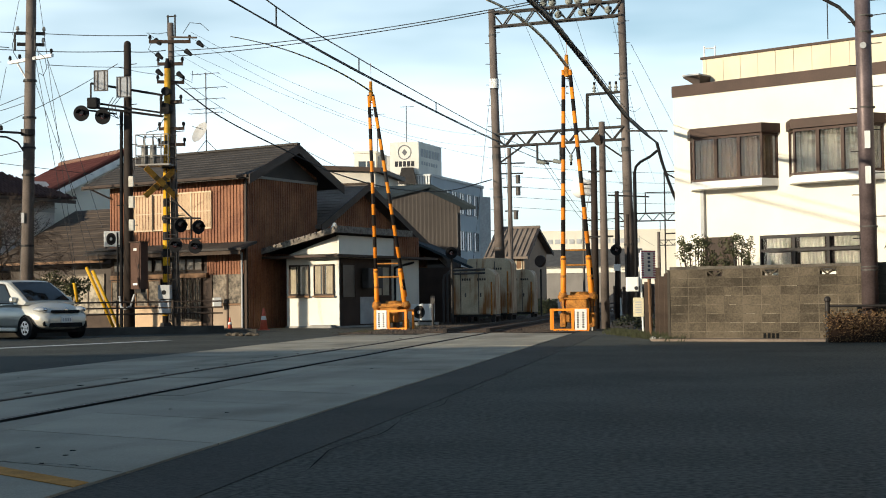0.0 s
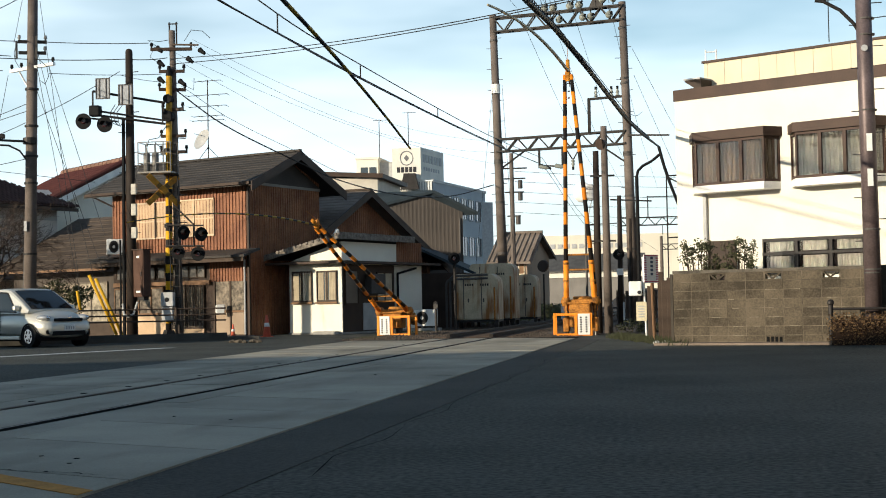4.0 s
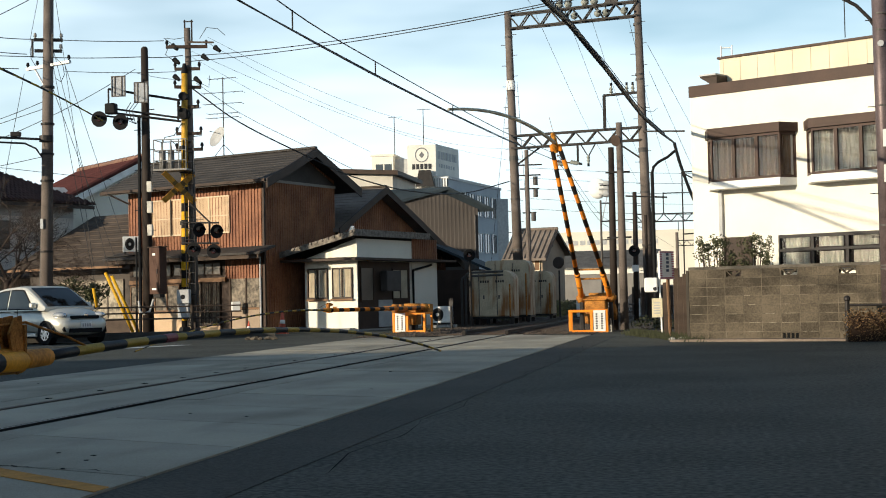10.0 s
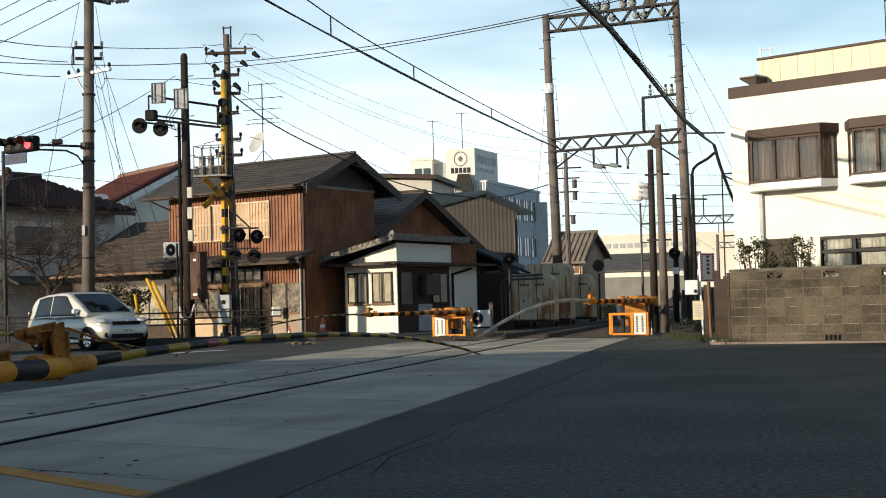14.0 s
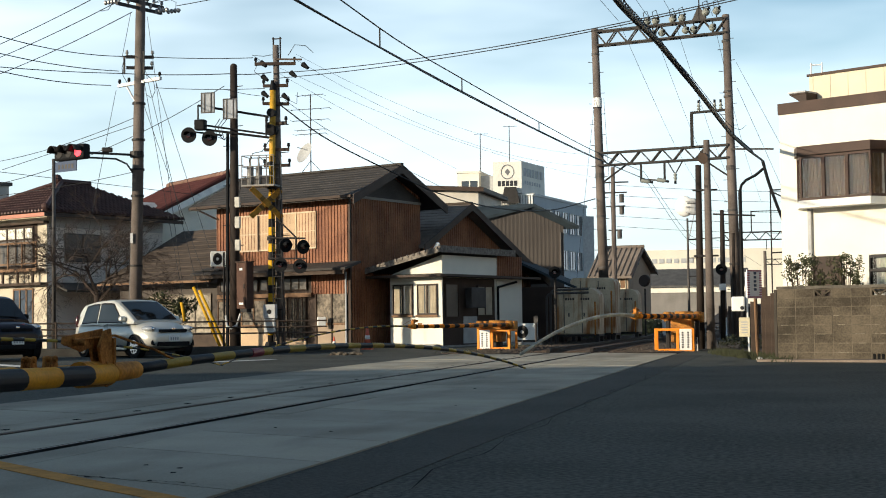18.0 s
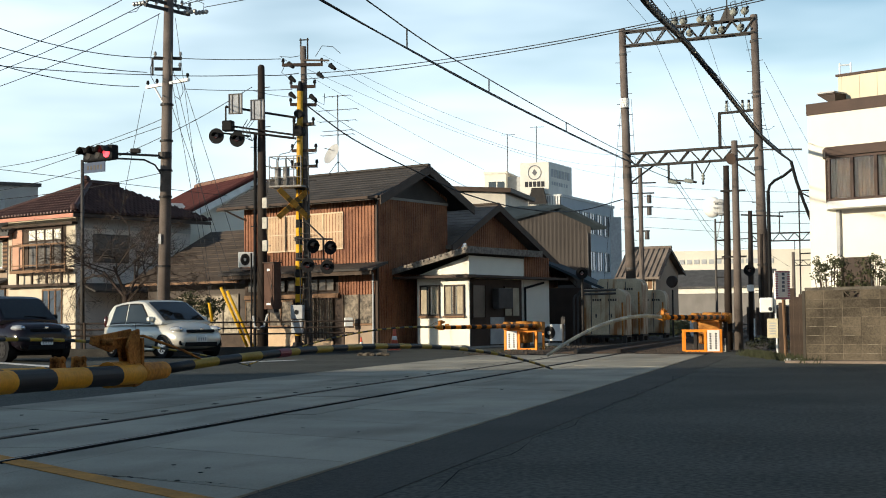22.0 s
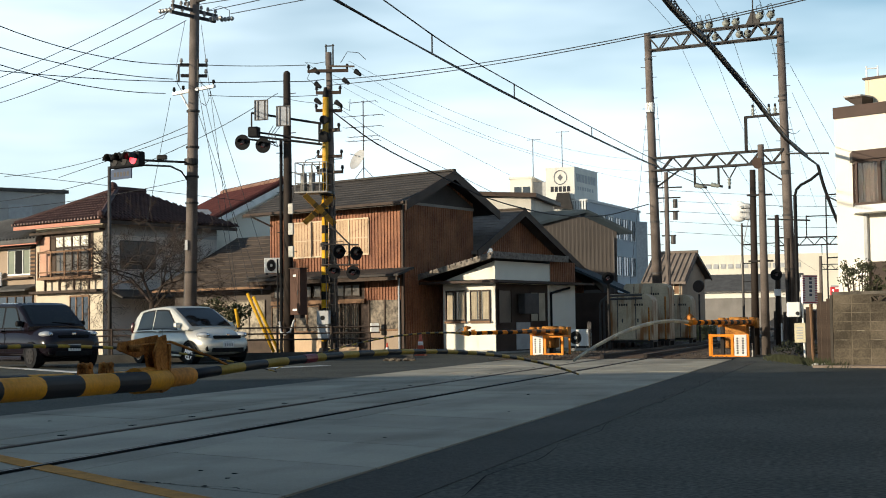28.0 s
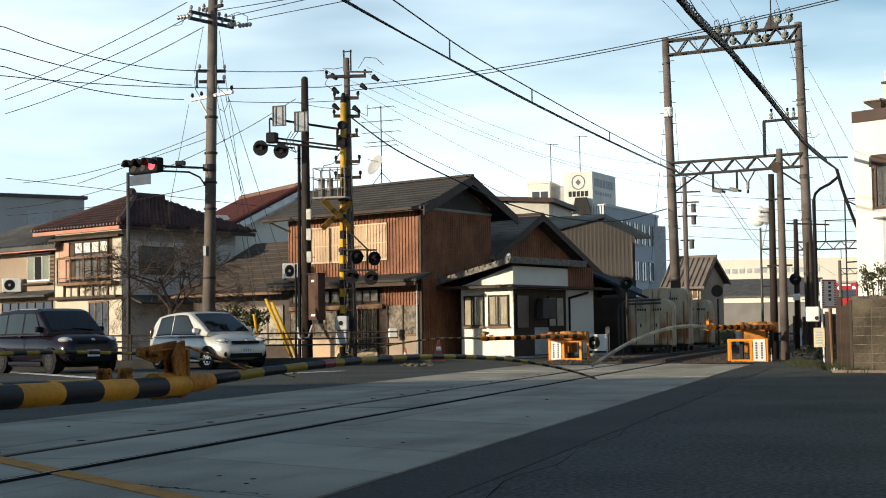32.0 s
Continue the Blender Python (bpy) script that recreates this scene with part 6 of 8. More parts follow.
part("roof", slab([(-4.3, -0.4, 9.0), (3.0, -0.4, 8.55), (3.0, 7.3, 8.55), (-4.3, 7.3, 9.0)], (0, 0, -0.25)), CLAD_DARK, back)

# office building
ow = lambda lo, hi, m, name, label="": part(name, box(lo, hi), m, office, label)
ow((-12.0, 0, 0), (-5.5, 12, 13.7), PLASTER, "front_wall")
SD = Vector((3.1, 21.0, 0)).normalized()
SN = Vector((SD.y, -SD.x, 0))
SC = Vector((-5.5, 0.02, 0))
part("side_wall", slab([SC, SC + SD * 21, SC + SD * 21 - SN * 6, SC - SN * 6 + SD * 12], (0, 0, 14.6)), SHADED_WHITE, office)
part("side_coping", slab([SC + SN * 0.15 + Vector((0, 0, 14.6)), SC + SD * 21 + SN * 0.15 + Vector((0, 0, 14.6)), SC + SD * 21 - SN * 0.3 + Vector((0, 0, 14.6)), SC - SN * 0.3 + Vector((0, 0, 14.6))], (0, 0, 0.3)), GREY_BOX, office)
ow((-14.4, 1, 0), (-11.9, 9, 17.5), PLASTER, "stair_tower")
ow((-14.5, 0.9, 17.5), (-11.8, 9.1, 17.75), PLASTER, "tower_coping")
ow((-11.9, 2, 13.7), (-10.1, 8, 17.2), GREY_BOX, "lift_house")
SIGN_WHITE = mat("chalky_white_sign", (0.66, 0.63, 0.57), 0.8, var=0.12, scale=0.6)
sb = part("sign_box", slab([(-10.0, -0.4, 14.9), (-6.75, -0.4, 14.9), (-5.4, 7.2, 14.9), (-10.0, 7.2, 14.9)], (0, 0, 3.6)), SIGN_WHITE, office, "white rooftop sign box with dark writing")
for k in range(5):
    part("writing_bar", box((-9.45 + 0.46 * k, -0.43, 15.75), (-9.10 + 0.46 * k, -0.401, 16.35)), INK, sb)
lg = bmesh.new()
for k in range(24):
    a0, a1 = k * math.pi / 12, (k + 1) * math.pi / 12
    bar((-8.35 + 0.72 * math.cos(a0), -0.42, 17.35 + 0.78 * math.sin(a0)), (-8.35 + 0.72 * math.cos(a1), -0.42, 17.35 + 0.78 * math.sin(a1)), 0.03, 0.10, lg)
slab([(-8.35, -0.435, 16.98), (-8.05, -0.435, 17.35), (-8.35, -0.435, 17.72), (-8.65, -0.435, 17.35)], (0, 0.03, 0), lg)
part("emblem", lg, mat("faded_sign_grey", (0.16, 0.16, 0.17), 0.8, var=0.2), sb, "round grey emblem")
SM = Matrix.Translation((-6.75, -0.4, 0)) @ pose(0, 0, 0, 0, 0, 79.9)
for k in range(7):
    part("writing_bar", box((0.7 + 0.92 * k, -0.05, 16.9), (1.35 + 0.92 * k, -0.005, 17.8), m=SM), GREY_BOX, sb)
    part("writing_bar", box((0.9 + 0.8 * k, -0.05, 16.0), (1.3 + 0.8 * k, -0.005, 16.4), m=SM), GREY_BOX, sb)
part("roof_unit", slab([(-9.0, -1.0, 13.8), (-6.9, -1.0, 13.8), (-7.3, -1.0, 15.6), (-8.6, -1.0, 15.6)], (0, 0.4, 0)), STEEL_DARK, office)
part("rail_back", box((-12.0, 0.05, 13.7), (-5.6, 0.12, 14.7)), GREY_BOX, office)
bal = bmesh.new()
for k in range(22):
    box((-11.95 + k * 0.295, -0.1, 13.75), (-11.80 + k * 0.295, -0.03, 14.7), bal)
tagged(part("balusters", bal, WHITE_PAINT, office), kind="stuff")
part("rail_top", box((-12.05, -0.15, 14.7), (-5.5, 0.15, 14.85)), WHITE_PAINT, office)
for z0, z1 in ((11.0, 13.4), (6.7, 8.9), (2.4, 4.6)):
    for k in range(6):
        p0 = SC + SD * (1.6 + 3.0 * k) + SN * 0.03
        up = Vector((0, 0, 1))
        fb = bmesh.new()
        for a, b2, za, zb in ((0, 2.1, z0 - 0.12, z0), (0, 2.1, z1, z1 + 0.1), (0, 0.1, z0, z1), (1.0, 1.1, z0, z1), (2.0, 2.1, z0, z1)):
            slab([p0 + SD * a + up * za, p0 + SD * b2 + up * za, p0 + SD * b2 + up * zb, p0 + SD * a + up * zb], SN * 0.1, fb)
        w_ = part("window", fb, GREY_BOX, office, "grey-framed office window")
        for a in (0.1, 1.1):
            part("pane", slab([p0 + SD * a + up * z0, p0 + SD * (a + 0.9) + up * z0, p0 + SD * (a + 0.9) + up * z1, p0 + SD * a + up * z1], SN * 0.04), GLASS, w_)
for i in range(2):
    part("window", box((-13.9 + i * 1.0, 0.94, 15.6), (-13.1 + i * 1.0, 0.99, 16.6)), GLASS, office)
part("sign_strip", slab([SC + SD * 19.4 + SN * 0.02 + Vector((0, 0, 4.0)), SC + SD * 20.9 + SN * 0.02 + Vector((0, 0, 4.0)), SC + SD * 20.9 + SN * 1.0 + Vector((0, 0, 4.0)), SC + SD * 20.7 + SN * 1.0 + Vector((0, 0, 4.0))], (0, 0, 9.5)), GREY_BOX, office, "tall grey vertical sign board")
for x, y, z in ((-12.3, 4, 17.75), (-8.9, 4, 18.5)):
    am = thing("antenna_mast", (-23.0 + x, 168.5 + y, z), "thin antenna mast on the office roof", "antenna")
    part("mast", rod((0, 0, 0), (0, 0, 4.6), 0.05, seg=6), STEEL, am)
    part("boom", rod((-0.7, 0, 4.5), (0.9, 0, 4.5), 0.03, seg=5), STEEL, am)

# balcony house: balcony, windows, tiles
tile_b = bmesh.new()
def tile_rows(fr, a, b2, c, d, n, rows_n, r, bm):
    """Rounded ridges down a roof plane a-b (eave) to d-c (ridge)."""
    a, b2, c, d = map(Vector, (a, b2, c, d))
    for i in range(n + 1):
        f = i / n
        rod(a.lerp(b2, f), d.lerp(c, f), r, r, bm, seg=6)


q = NF.p
for k in range(28):
    u = -0.58 + k * 0.21
    f = max(0.02, min((u + 0.7) / 2.9, (5.2 - u) / 3.0))
    rod(q(u, -0.7, 5.18), q(u, -0.7 + 3.1 * f, 5.18 + 1.40 * f), 0.055, bm=tile_b, seg=6)
for k in range(35):
    w = -0.58 + k * 0.21
    f = max(0.02, min((w + 0.7) / 3.1, (6.7 - w) / 3.0, 1.0))
    rod(q(-0.7, w, 5.18), q(-0.7 + 2.9 * f, w, 5.18 + 1.40 * f), 0.055, bm=tile_b, seg=6)
for k in range(1, 11):
    f = k / 11
    bar(q(-0.7 + 2.9 * f, -0.7 + 3.1 * f, 5.20 + 1.40 * f), q(5.2 - 3.0 * f, -0.7 + 3.1 * f, 5.20 + 1.40 * f), 0.04, 0.05, tile_b)
    bar(q(-0.7 + 2.9 * f, -0.7 + 3.1 * f, 5.20 + 1.40 * f), q(-0.7 + 2.9 * f, 6.7 - 3.0 * f, 5.20 + 1.40 * f), 0.04, 0.05, tile_b)
ends_b = bmesh.new()
for k in range(28):
    rod(q(-0.58 + k * 0.21, -0.74, 5.18), q(-0.58 + k * 0.21, -0.70, 5.18), 0.042, bm=ends_b, seg=8)
tagged(part("eave_tile_ends", ends_b, mat("pale_tile_end", (0.22, 0.15, 0.125), 0.6), h5, "pale round tile ends along the eave"), kind="stuff")
tagged(part("roof_tiles", tile_b, ROOF_MAROON, h5, "maroon glazed pantiles"), kind="stuff")
rb = bmesh.new()
rod(q(2.2, 2.2, 6.62), q(2.2, 3.9, 6.62), 0.13, bm=rb)
rod(q(-0.6, -0.6, 5.25), q(2.2, 2.4, 6.62), 0.10, bm=rb)
rod(q(5.1, -0.6, 5.25), q(2.2, 2.4, 6.62), 0.10, bm=rb)
ball(q(2.2, 2.2, 6.72), 0.2, rb)
ball(q(-0.6, -0.6, 5.32), 0.15, rb)
part("ridge_tiles", rb, ROOF_MAROON, h5)
part("eave_board", NF.block((-0.6, 5.1), (-0.66, -0.60), (4.96, 5.10)), mat("pink_eave", (0.45, 0.20, 0.14), 0.6, var=0.2), h5)
part("eave_board", NF.block((-0.66, -0.60), (-0.66, 6.6), (4.96, 5.10)), CLAD_DARK, h5)
part("eave_band", NF.block((0.0, 4.4), (-0.05, -0.031), (4.86, 5.05)), CREAM, h5, "cream plaster band")
part("ledge", NF.block((-0.1, 4.5), (-0.3, -0.02), (4.74, 4.83)), WOOD_DARK, h5)
part("dado", NF.block((-0.05, 4.4), (-0.4, -0.02), (2.40, 2.50)), WOOD_DARK, h5)
part("recess", NF.block((0.6, 4.15), (-0.04, -0.032), (3.05, 4.74)), WOOD_DARK, h5)
bw_ = sash(NF, "u", 0.8, 3.0, 3.12, 4.68, -0.05, h5, 4, WOOD_DARK, FROST, 0.06, 0.06)
part("frame_bar", NF.block((0.82, 2.98), (-0.125, -0.111), (4.15, 4.20)), WOOD_DARK, bw_)
for i in range(4):
    part("curtain", NF.block((0.88 + 0.55 * i, 1.3 + 0.55 * i), (-0.092, -0.084), (4.22, 4.6)), LACE, bw_)
part("screen", NF.block((3.4, 4.05), (-0.09, -0.05), (3.12, 4.66)), mat("pinkish_board", (0.45, 0.26, 0.18), 0.7, var=0.2), h5)
part("lower_wall", NF.block((0.02, 4.38), (-0.06, -0.031), (2.52, 2.92)), BEIGE, h5)
bal5 = part("balcony_deck", NF.block((0.15, 3.75), (-0.45, -0.062), (2.93, 3.04)), WOOD_TAN, h5, "timber balcony")
part("handrail", NF.block((0.15, 3.75), (-0.46, -0.38), (3.98, 4.05)), WOOD_TAN, bal5)
part("middle_rail", NF.block((0.15, 3.75), (-0.44, -0.40), (3.20, 3.25)), WOOD_TAN, bal5)
for i in range(5):
    u = 0.15 + i * 0.885
    part("baluster_post", NF.block((u, u + 0.06), (-0.45, -0.39), (3.04, 3.98)), WOOD_TAN, bal5)
for i in range(4):
    u = 0.5 + i * 0.95
    part("support", NF.block((u, u + 0.08), (-0.35, -0.27), (2.51, 2.93)), WOOD_DARK, bal5)
sash(NF, "u", 0.85, 2.1, 0.9, 2.3, -0.03, h5, 3, WOOD_TAN, GLASS, 0.05, 0.07)
part("post", NF.block((-0.02, 0.10), (-0.07, -0.031), (0.0, 4.74)), BEIGE, h5)
sash(NF, "w", 0.8, 2.6, 3.3, 4.4, 0.0, h5, 2, STEEL, FROST, 0.05, 0.05)
part("pent_roof", slab([NF.p(-0.9, 0.2, 2.2), NF.p(-0.9, 6.0, 2.2), NF.p(0, 6.0, 2.5), NF.p(0, 0.2, 2.5)], (0, 0, -0.08)), ROOF_DARK, h5)
part("upper_band", NF.block((-0.02, -0.004), (0.05, 6), (4.6, 4.98)), mat("pale_band", (0.42, 0.39, 0.36), 0.85), h5)
# tiled house beside it
tile_b = bmesh.new()
tile_rows(NF, NF.p(-3.5, -0.7, 4.38), NF.p(3.9, -0.7, 4.38), NF.p(1.9, 1.7, 5.42), NF.p(-3.5, 1.7, 5.42), 34, 0, 0.05, tile_b)
tagged(part("roof_tiles", tile_b, ROOF_GREY, h6, "grey pantiles"), kind="stuff")
part("eave_board", NF.block((-3.5, 3.8), (-0.66, -0.6), (4.15, 4.28)), mat("pink_eave", (0.45, 0.20, 0.14)), h6)
part("upper_frieze", NF.block((-2.78, 3.4), (-0.03, -0.004), (2.7, 4.35)), TAN_PLASTER, h6)
sash(NF, "u", -2.3, -0.8, 3.05, 4.06, -0.03, h6, 3, WHITE_PAINT, mat("green_frosted_pane", (0.20, 0.22, 0.17), 0.4, var=0.25), 0.06, 0.06)
part("open_gap", NF.block((-1.78, -1.32), (-0.10, -0.092), (3.12, 3.99)), BLACK, h6, "dark open window")
part("shutter_box", NF.block((-2.76, -2.34), (-0.12, -0.031), (3.0, 4.15)), WOOD_DARK, h6)
for k in range(7):
    part("shutter_slat", NF.block((-2.72, -2.38), (-0.14, -0.121), (3.08 + 0.15 * k, 3.15 + 0.15 * k)), WOOD_TAN, h6)
part("window_hood", slab([NF.p(-2.8, -0.4, 4.12), NF.p(-0.6, -0.4, 4.12), NF.p(-0.6, -0.02, 4.22), NF.p(-2.8, -0.02, 4.22)], (0, 0, -0.05)), WOOD_DARK, h6)
part("sill_shelf", NF.block((-2.4, -0.7), (-0.25, -0.03), (2.92, 2.98)), WOOD_DARK, h6)
part("pent_roof", slab([NF.p(-2.8, -0.7, 2.5), NF.p(4, -0.7, 2.5), NF.p(4, 0, 2.7), NF.p(-2.8, 0, 2.7)], (0, 0, -0.07)), ROOF_GREY, h6)
sash(NF, "u", -2.4, 1.0, 1.2, 2.3, -0.01, h6, 6, WOOD_DARK, GLASS, 0.05, 0.06)
part("downpipe", rod(NF.p(-2.85, -0.2, 2.6), NF.p(-2.85, -0.2, 4.3), 0.05, seg=8), CLAD_DARK, h6)
ac_unit(tuple(Vector((-34.43, 56.9, 2.76)) + NF.p(-0.32, -0.48, 0)), 26)
# red-roofed house: pantiles, ridge, barge boards, lower storey
tile_b = bmesh.new()
tile_rows(RF, RF.p(-0.25, 5.0, 5.05), RF.p(7.3, 5.0, 5.05), RF.p(7.3, 0.0, 7.63), RF.p(-0.25, 0.0, 7.63), 30, 0, 0.06, tile_b)
for k in range(1, 16):
    f = k / 16
    bar(RF.p(-0.25, 5.0 - 5.0 * f, 5.08 + 2.58 * f), RF.p(7.3, 5.0 - 5.0 * f, 5.08 + 2.58 * f), 0.05, 0.04, tile_b)
tagged(part("roof_tiles", tile_b, ROOF_RED, h7, "red pantiles"), kind="stuff")
part("ridge", rod(RF.p(-0.3, 0.0, 7.68), RF.p(7.35, 0.0, 7.68), 0.13, seg=8), mat("pale_ridge", (0.20, 0.115, 0.085), 0.7), h7)
for k in range(16):
    part("ridge_tile", rod(RF.p(-0.1 + 0.47 * k, 0.0, 7.68), RF.p(0.02 + 0.47 * k, 0.0, 7.68), 0.155, seg=8), MATS["pale_ridge"], h7)
for e in (1, -1):
    part("barge_board", slab([RF.p(-0.27, 5.0 * e, 4.62), RF.p(-0.27, 0, 7.2), RF.p(-0.27, 0, 7.5), RF.p(-0.27, 5.0 * e, 4.92)], RF.u * 0.06), WHITE_PAINT, h7)
part("verge_tiles", rod(RF.p(-0.25, 5.0, 5.08), RF.p(-0.25, 0.0, 7.66), 0.12, seg=8), ROOF_RED, h7)
part("band", RF.block((0.02, 0.296), (-4.3, 4.3), (0, 4.25)), mat("brown_plaster", (0.090, 0.058, 0.044), 0.9, var=0.25), h7)
part("pent_roof", slab([RF.p(-0.6, -4.5, 4.1), RF.p(-0.6, 4.5, 4.1), RF.p(0.28, 4.5, 4.38), RF.p(0.28, -4.5, 4.38)], (0, 0, -0.1)), ROOF_DARK, h7)
sash(RF, "w", -0.4, 1.6, 2.9, 3.9, 0.015, h7, 2, STEEL, GLASS, 0.05, 0.06)
sash(RF, "w", 2.3, 3.6, 2.9, 3.9, 0.015, h7, 2, STEEL, GLASS, 0.05, 0.06)
part("eave_gutter", rod(RF.p(-0.3, 5.05, 4.9), RF.p(7.3, 5.05, 4.9), 0.07, seg=8), CLAD_DARK, h7)
part("downpipe", rod(RF.p(-0.1, 4.7, 4.9), RF.p(0.2, 4.5, 4.4), 0.05, seg=8), CLAD_DARK, h7)
sp_ = thing("solar_heater", tuple(Vector((-25.0, 65.4, 5.95)) + RF.p(1.3, 3.6, 0)), "small pale solar water panel on the red roof", "solar panel", rz=45)
part("panel", slab([(-0.7, -0.5, -0.05), (0.7, -0.5, -0.05), (0.7, 0.5, 0.42), (-0.7, 0.5, 0.42)], (0, 0, -0.08)), GREY_BOX, sp_)
part("window", KF.block((2.6, 4.4), (-0.08, -0.02), (9.2, 10.4)), GREY_BOX, h8)
part("parapet", KF.block((-0.2, 60), (-0.2, 20), (11.35, 11.6)), STEEL, h8)

# ---- white house ----
def bay(u0, u1, z0, z1, parent, cloth):
    """A projecting window with canted ends, brown hood and white sill."""
    o, c = 0.42, 0.34
    plan = [(u0, 0), (u0 + c, -o), (u1 - c * 0.45, -o), (u1, 0)]
    hood = part("bay_hood", slab([VF.p(a, w - (0.06 if w else 0.0), z1) for a, w in [(u0 - 0.06, 0), (u0 + c - 0.03, -o), (u1 - c * 0.45 + 0.03, -o), (u1 + 0.06, 0)]], (0, 0, 0.20)), BROWN_PAINT, parent, "brown bay window hood")
    part("bay_sill", slab([VF.p(a, w - (0.04 if w else 0), z0 - 0.16) for a, w in plan], (0, 0, 0.16)), WHITE_PAINT, parent, "white bay window sill")
    segs = []
    for (a0, w0), (a1, w1), n in ((plan[0], plan[1], 1), (plan[1], plan[2], 3), (plan[2], plan[3], 1)):
        for k in range(n):
            f0, f1 = k / n, (k + 1) / n
            segs.append((VF.p(a0 + (a1 - a0) * f0, w0 + (w1 - w0) * f0, 0), VF.p(a0 + (a1 - a0) * f1, w0 + (w1 - w0) * f1, 0)))
    up = Vector((0, 0, 1))
    for s, e in segs:
        d = (e - s).normalized()
        nrm = Vector((d.y, -d.x, 0))
        if nrm.dot(VF.w) > 0:
            nrm = -nrm
        fb = bmesh.new()
        for p0, p1 in ((s, s + d * 0.038), (e - d * 0.038, e)):
            slab([p0 + up * z0, p1 + up * z0, p1 + up * z1, p0 + up * z1], -nrm * 0.06, fb)
        for za, zb in ((z0, z0 + 0.06), (z1 - 0.06, z1)):
            slab([s + d * 0.039 + up * za, e - d * 0.039 + up * za, e - d * 0.039 + up * zb, s + d * 0.039 + up * zb], -nrm * 0.06, fb)
        fr_ = part("window_frame", fb, BROWN_PAINT, parent)
        pb = bmesh.new()
        slab([s + d * 0.05 - nrm * 0.03 + up * (z0 + 0.05), e - d * 0.05 - nrm * 0.03 + up * (z0 + 0.05), e - d * 0.05 - nrm * 0.03 + up * (z1 - 0.05), s + d * 0.05 - nrm * 0.03 + up * (z1 - 0.05)], -nrm * 0.008, pb)
        part("pane", pb, CLEAR, fr_)
        cb = bmesh.new()
        n = max(4, int((e - s).length / 0.045))
        prev = None
        for k in range(n + 1):
            x = s + d * ((e - s).length * k / n) - nrm * (0.13 + 0.03 * (k % 2) + 0.02 * math.sin(k * 0.7))
            cur = (cb.verts.new(x + up * (z0 + 0.02)), cb.verts.new(x + up * (z1 - 0.03)))
            if prev:
                cb.faces.new((prev[0], cur[0], cur[1], prev[1]))
            prev = cur
        part("curtain", cb, cloth, fr_, "drawn pleated curtain")


CLEAR = mat("clear_pane", (0.9, 0.9, 0.9), 0.03, var=0.02, bump=0.0, spec=0.3)
CLEAR.node_tree.nodes["Principled BSDF"].inputs["Transmission Weight"].default_value = 1.0
CURTAIN_DIM = mat("brownish_curtain", (0.21, 0.13, 0.075), 0.9, var=0.25, scale=3, fine=20)
PALE_CLOTH = mat("pale_patterned_curtain", (0.36, 0.32, 0.25), 0.9, var=0.45, scale=5, fine=24)
bay(0.42, 2.63, 3.38, 4.36, white, CURTAIN_DIM)
bay(2.88, 5.05, 3.38, 4.36, white, PALE_CLOTH)
bay(5.7, 7.9, 3.38, 4.36, white, PALE_CLOTH)
low = sash(VF, "u", 2.19, 4.6, 1.40, 2.16, 0.0, white, 3, STEEL_DARK, CLEAR, 0.09, 0.07)
part("dark_room", VF.block((2.2, 4.6), (-0.003, 0.0), (1.41, 2.15)), CLAD_DARK, low)
for i in range(3):
    for za, zb in ((1.45, 1.78), (1.88, 2.10)):
        cb, prev = bmesh.new(), None
        for k in range(17):
            x = 2.33 + 0.79 * i + 0.57 * k / 16
            cur = (cb.verts.new(VF.p(x, -0.010 - 0.028 * (k % 2), za)), cb.verts.new(VF.p(x, -0.010 - 0.028 * (k % 2), zb)))
            if prev:
                cb.faces.new((prev[0], cur[0], cur[1], prev[1]))
            prev = cur
        part("curtain", cb, LACE, low, "pale pleated curtain")
part("transom_bar", VF.block((2.2, 4.6), (-0.12, -0.091), (1.80, 1.86)), STEEL_DARK, low)
part("side_door", VF.block((0.79, 1.5), (-0.05, -0.003), (0.0, 2.17)), CLAD_DARK, white, "dark door")
# narrow grey strip on the wall, from the door top to the bay sill
part("drain_pipe", VF.block((0.72, 0.80), (-0.085, -0.003), (2.18, 3.28)), GREY_BOX, white, "pale grey upright strip under the bay")
part("hatch_roof", VF.block((0.18, 0.62), (0.1, 0.597), (5.835, 5.87)), GREY_BOX, white, "thin grey roof hatch slab")
part("hatch_side", slab([VF.p(0.20, 0.14, 5.80), VF.p(0.62, 0.14, 5.80), VF.p(0.62, 0.14, 5.622), VF.p(0.48, 0.14, 5.622)], VF.w * 0.45), CLAD_DARK, white)
part("hatch_rim", VF.block((0.20, 0.62), (0.12, 0.596), (5.802, 5.834)), CLAD_DARK, white)
part("parapet_cap", VF.block((0.38, 14), (0.56, 9), (6.25, 6.30)), BROWN_PAINT, white)
for i in range(23):
    u = 0.51 + i * 0.44
    part("panel_seam", VF.block((u, u + 0.010), (0.592, 0.597), (5.63, 6.24)), BEIGE, white)
lb = thing("roof_ladder", tuple(Vector((-0.33, 35.0, 5.62)) + VF.p(0.52, 0.75, 0)), "white tubular ladder at the roof edge", "ladder")
for x in (-0.12, 0.12):
    part("stile", rod((x, 0, 0), (x, 0, 0.95), 0.02, seg=6), WHITE_PAINT, lb)
for k in range(4):
    part("rung", rod((-0.12, 0, 0.15 + 0.25 * k), (0.12, 0, 0.15 + 0.25 * k), 0.014, seg=6), WHITE_PAINT, lb)
an2 = thing("roof_aerial", tuple(Vector((-0.33, 35.0, 6.28)) + VF.p(4.1, 1.2, 0)), "thin aerial on the white house roof", "antenna")
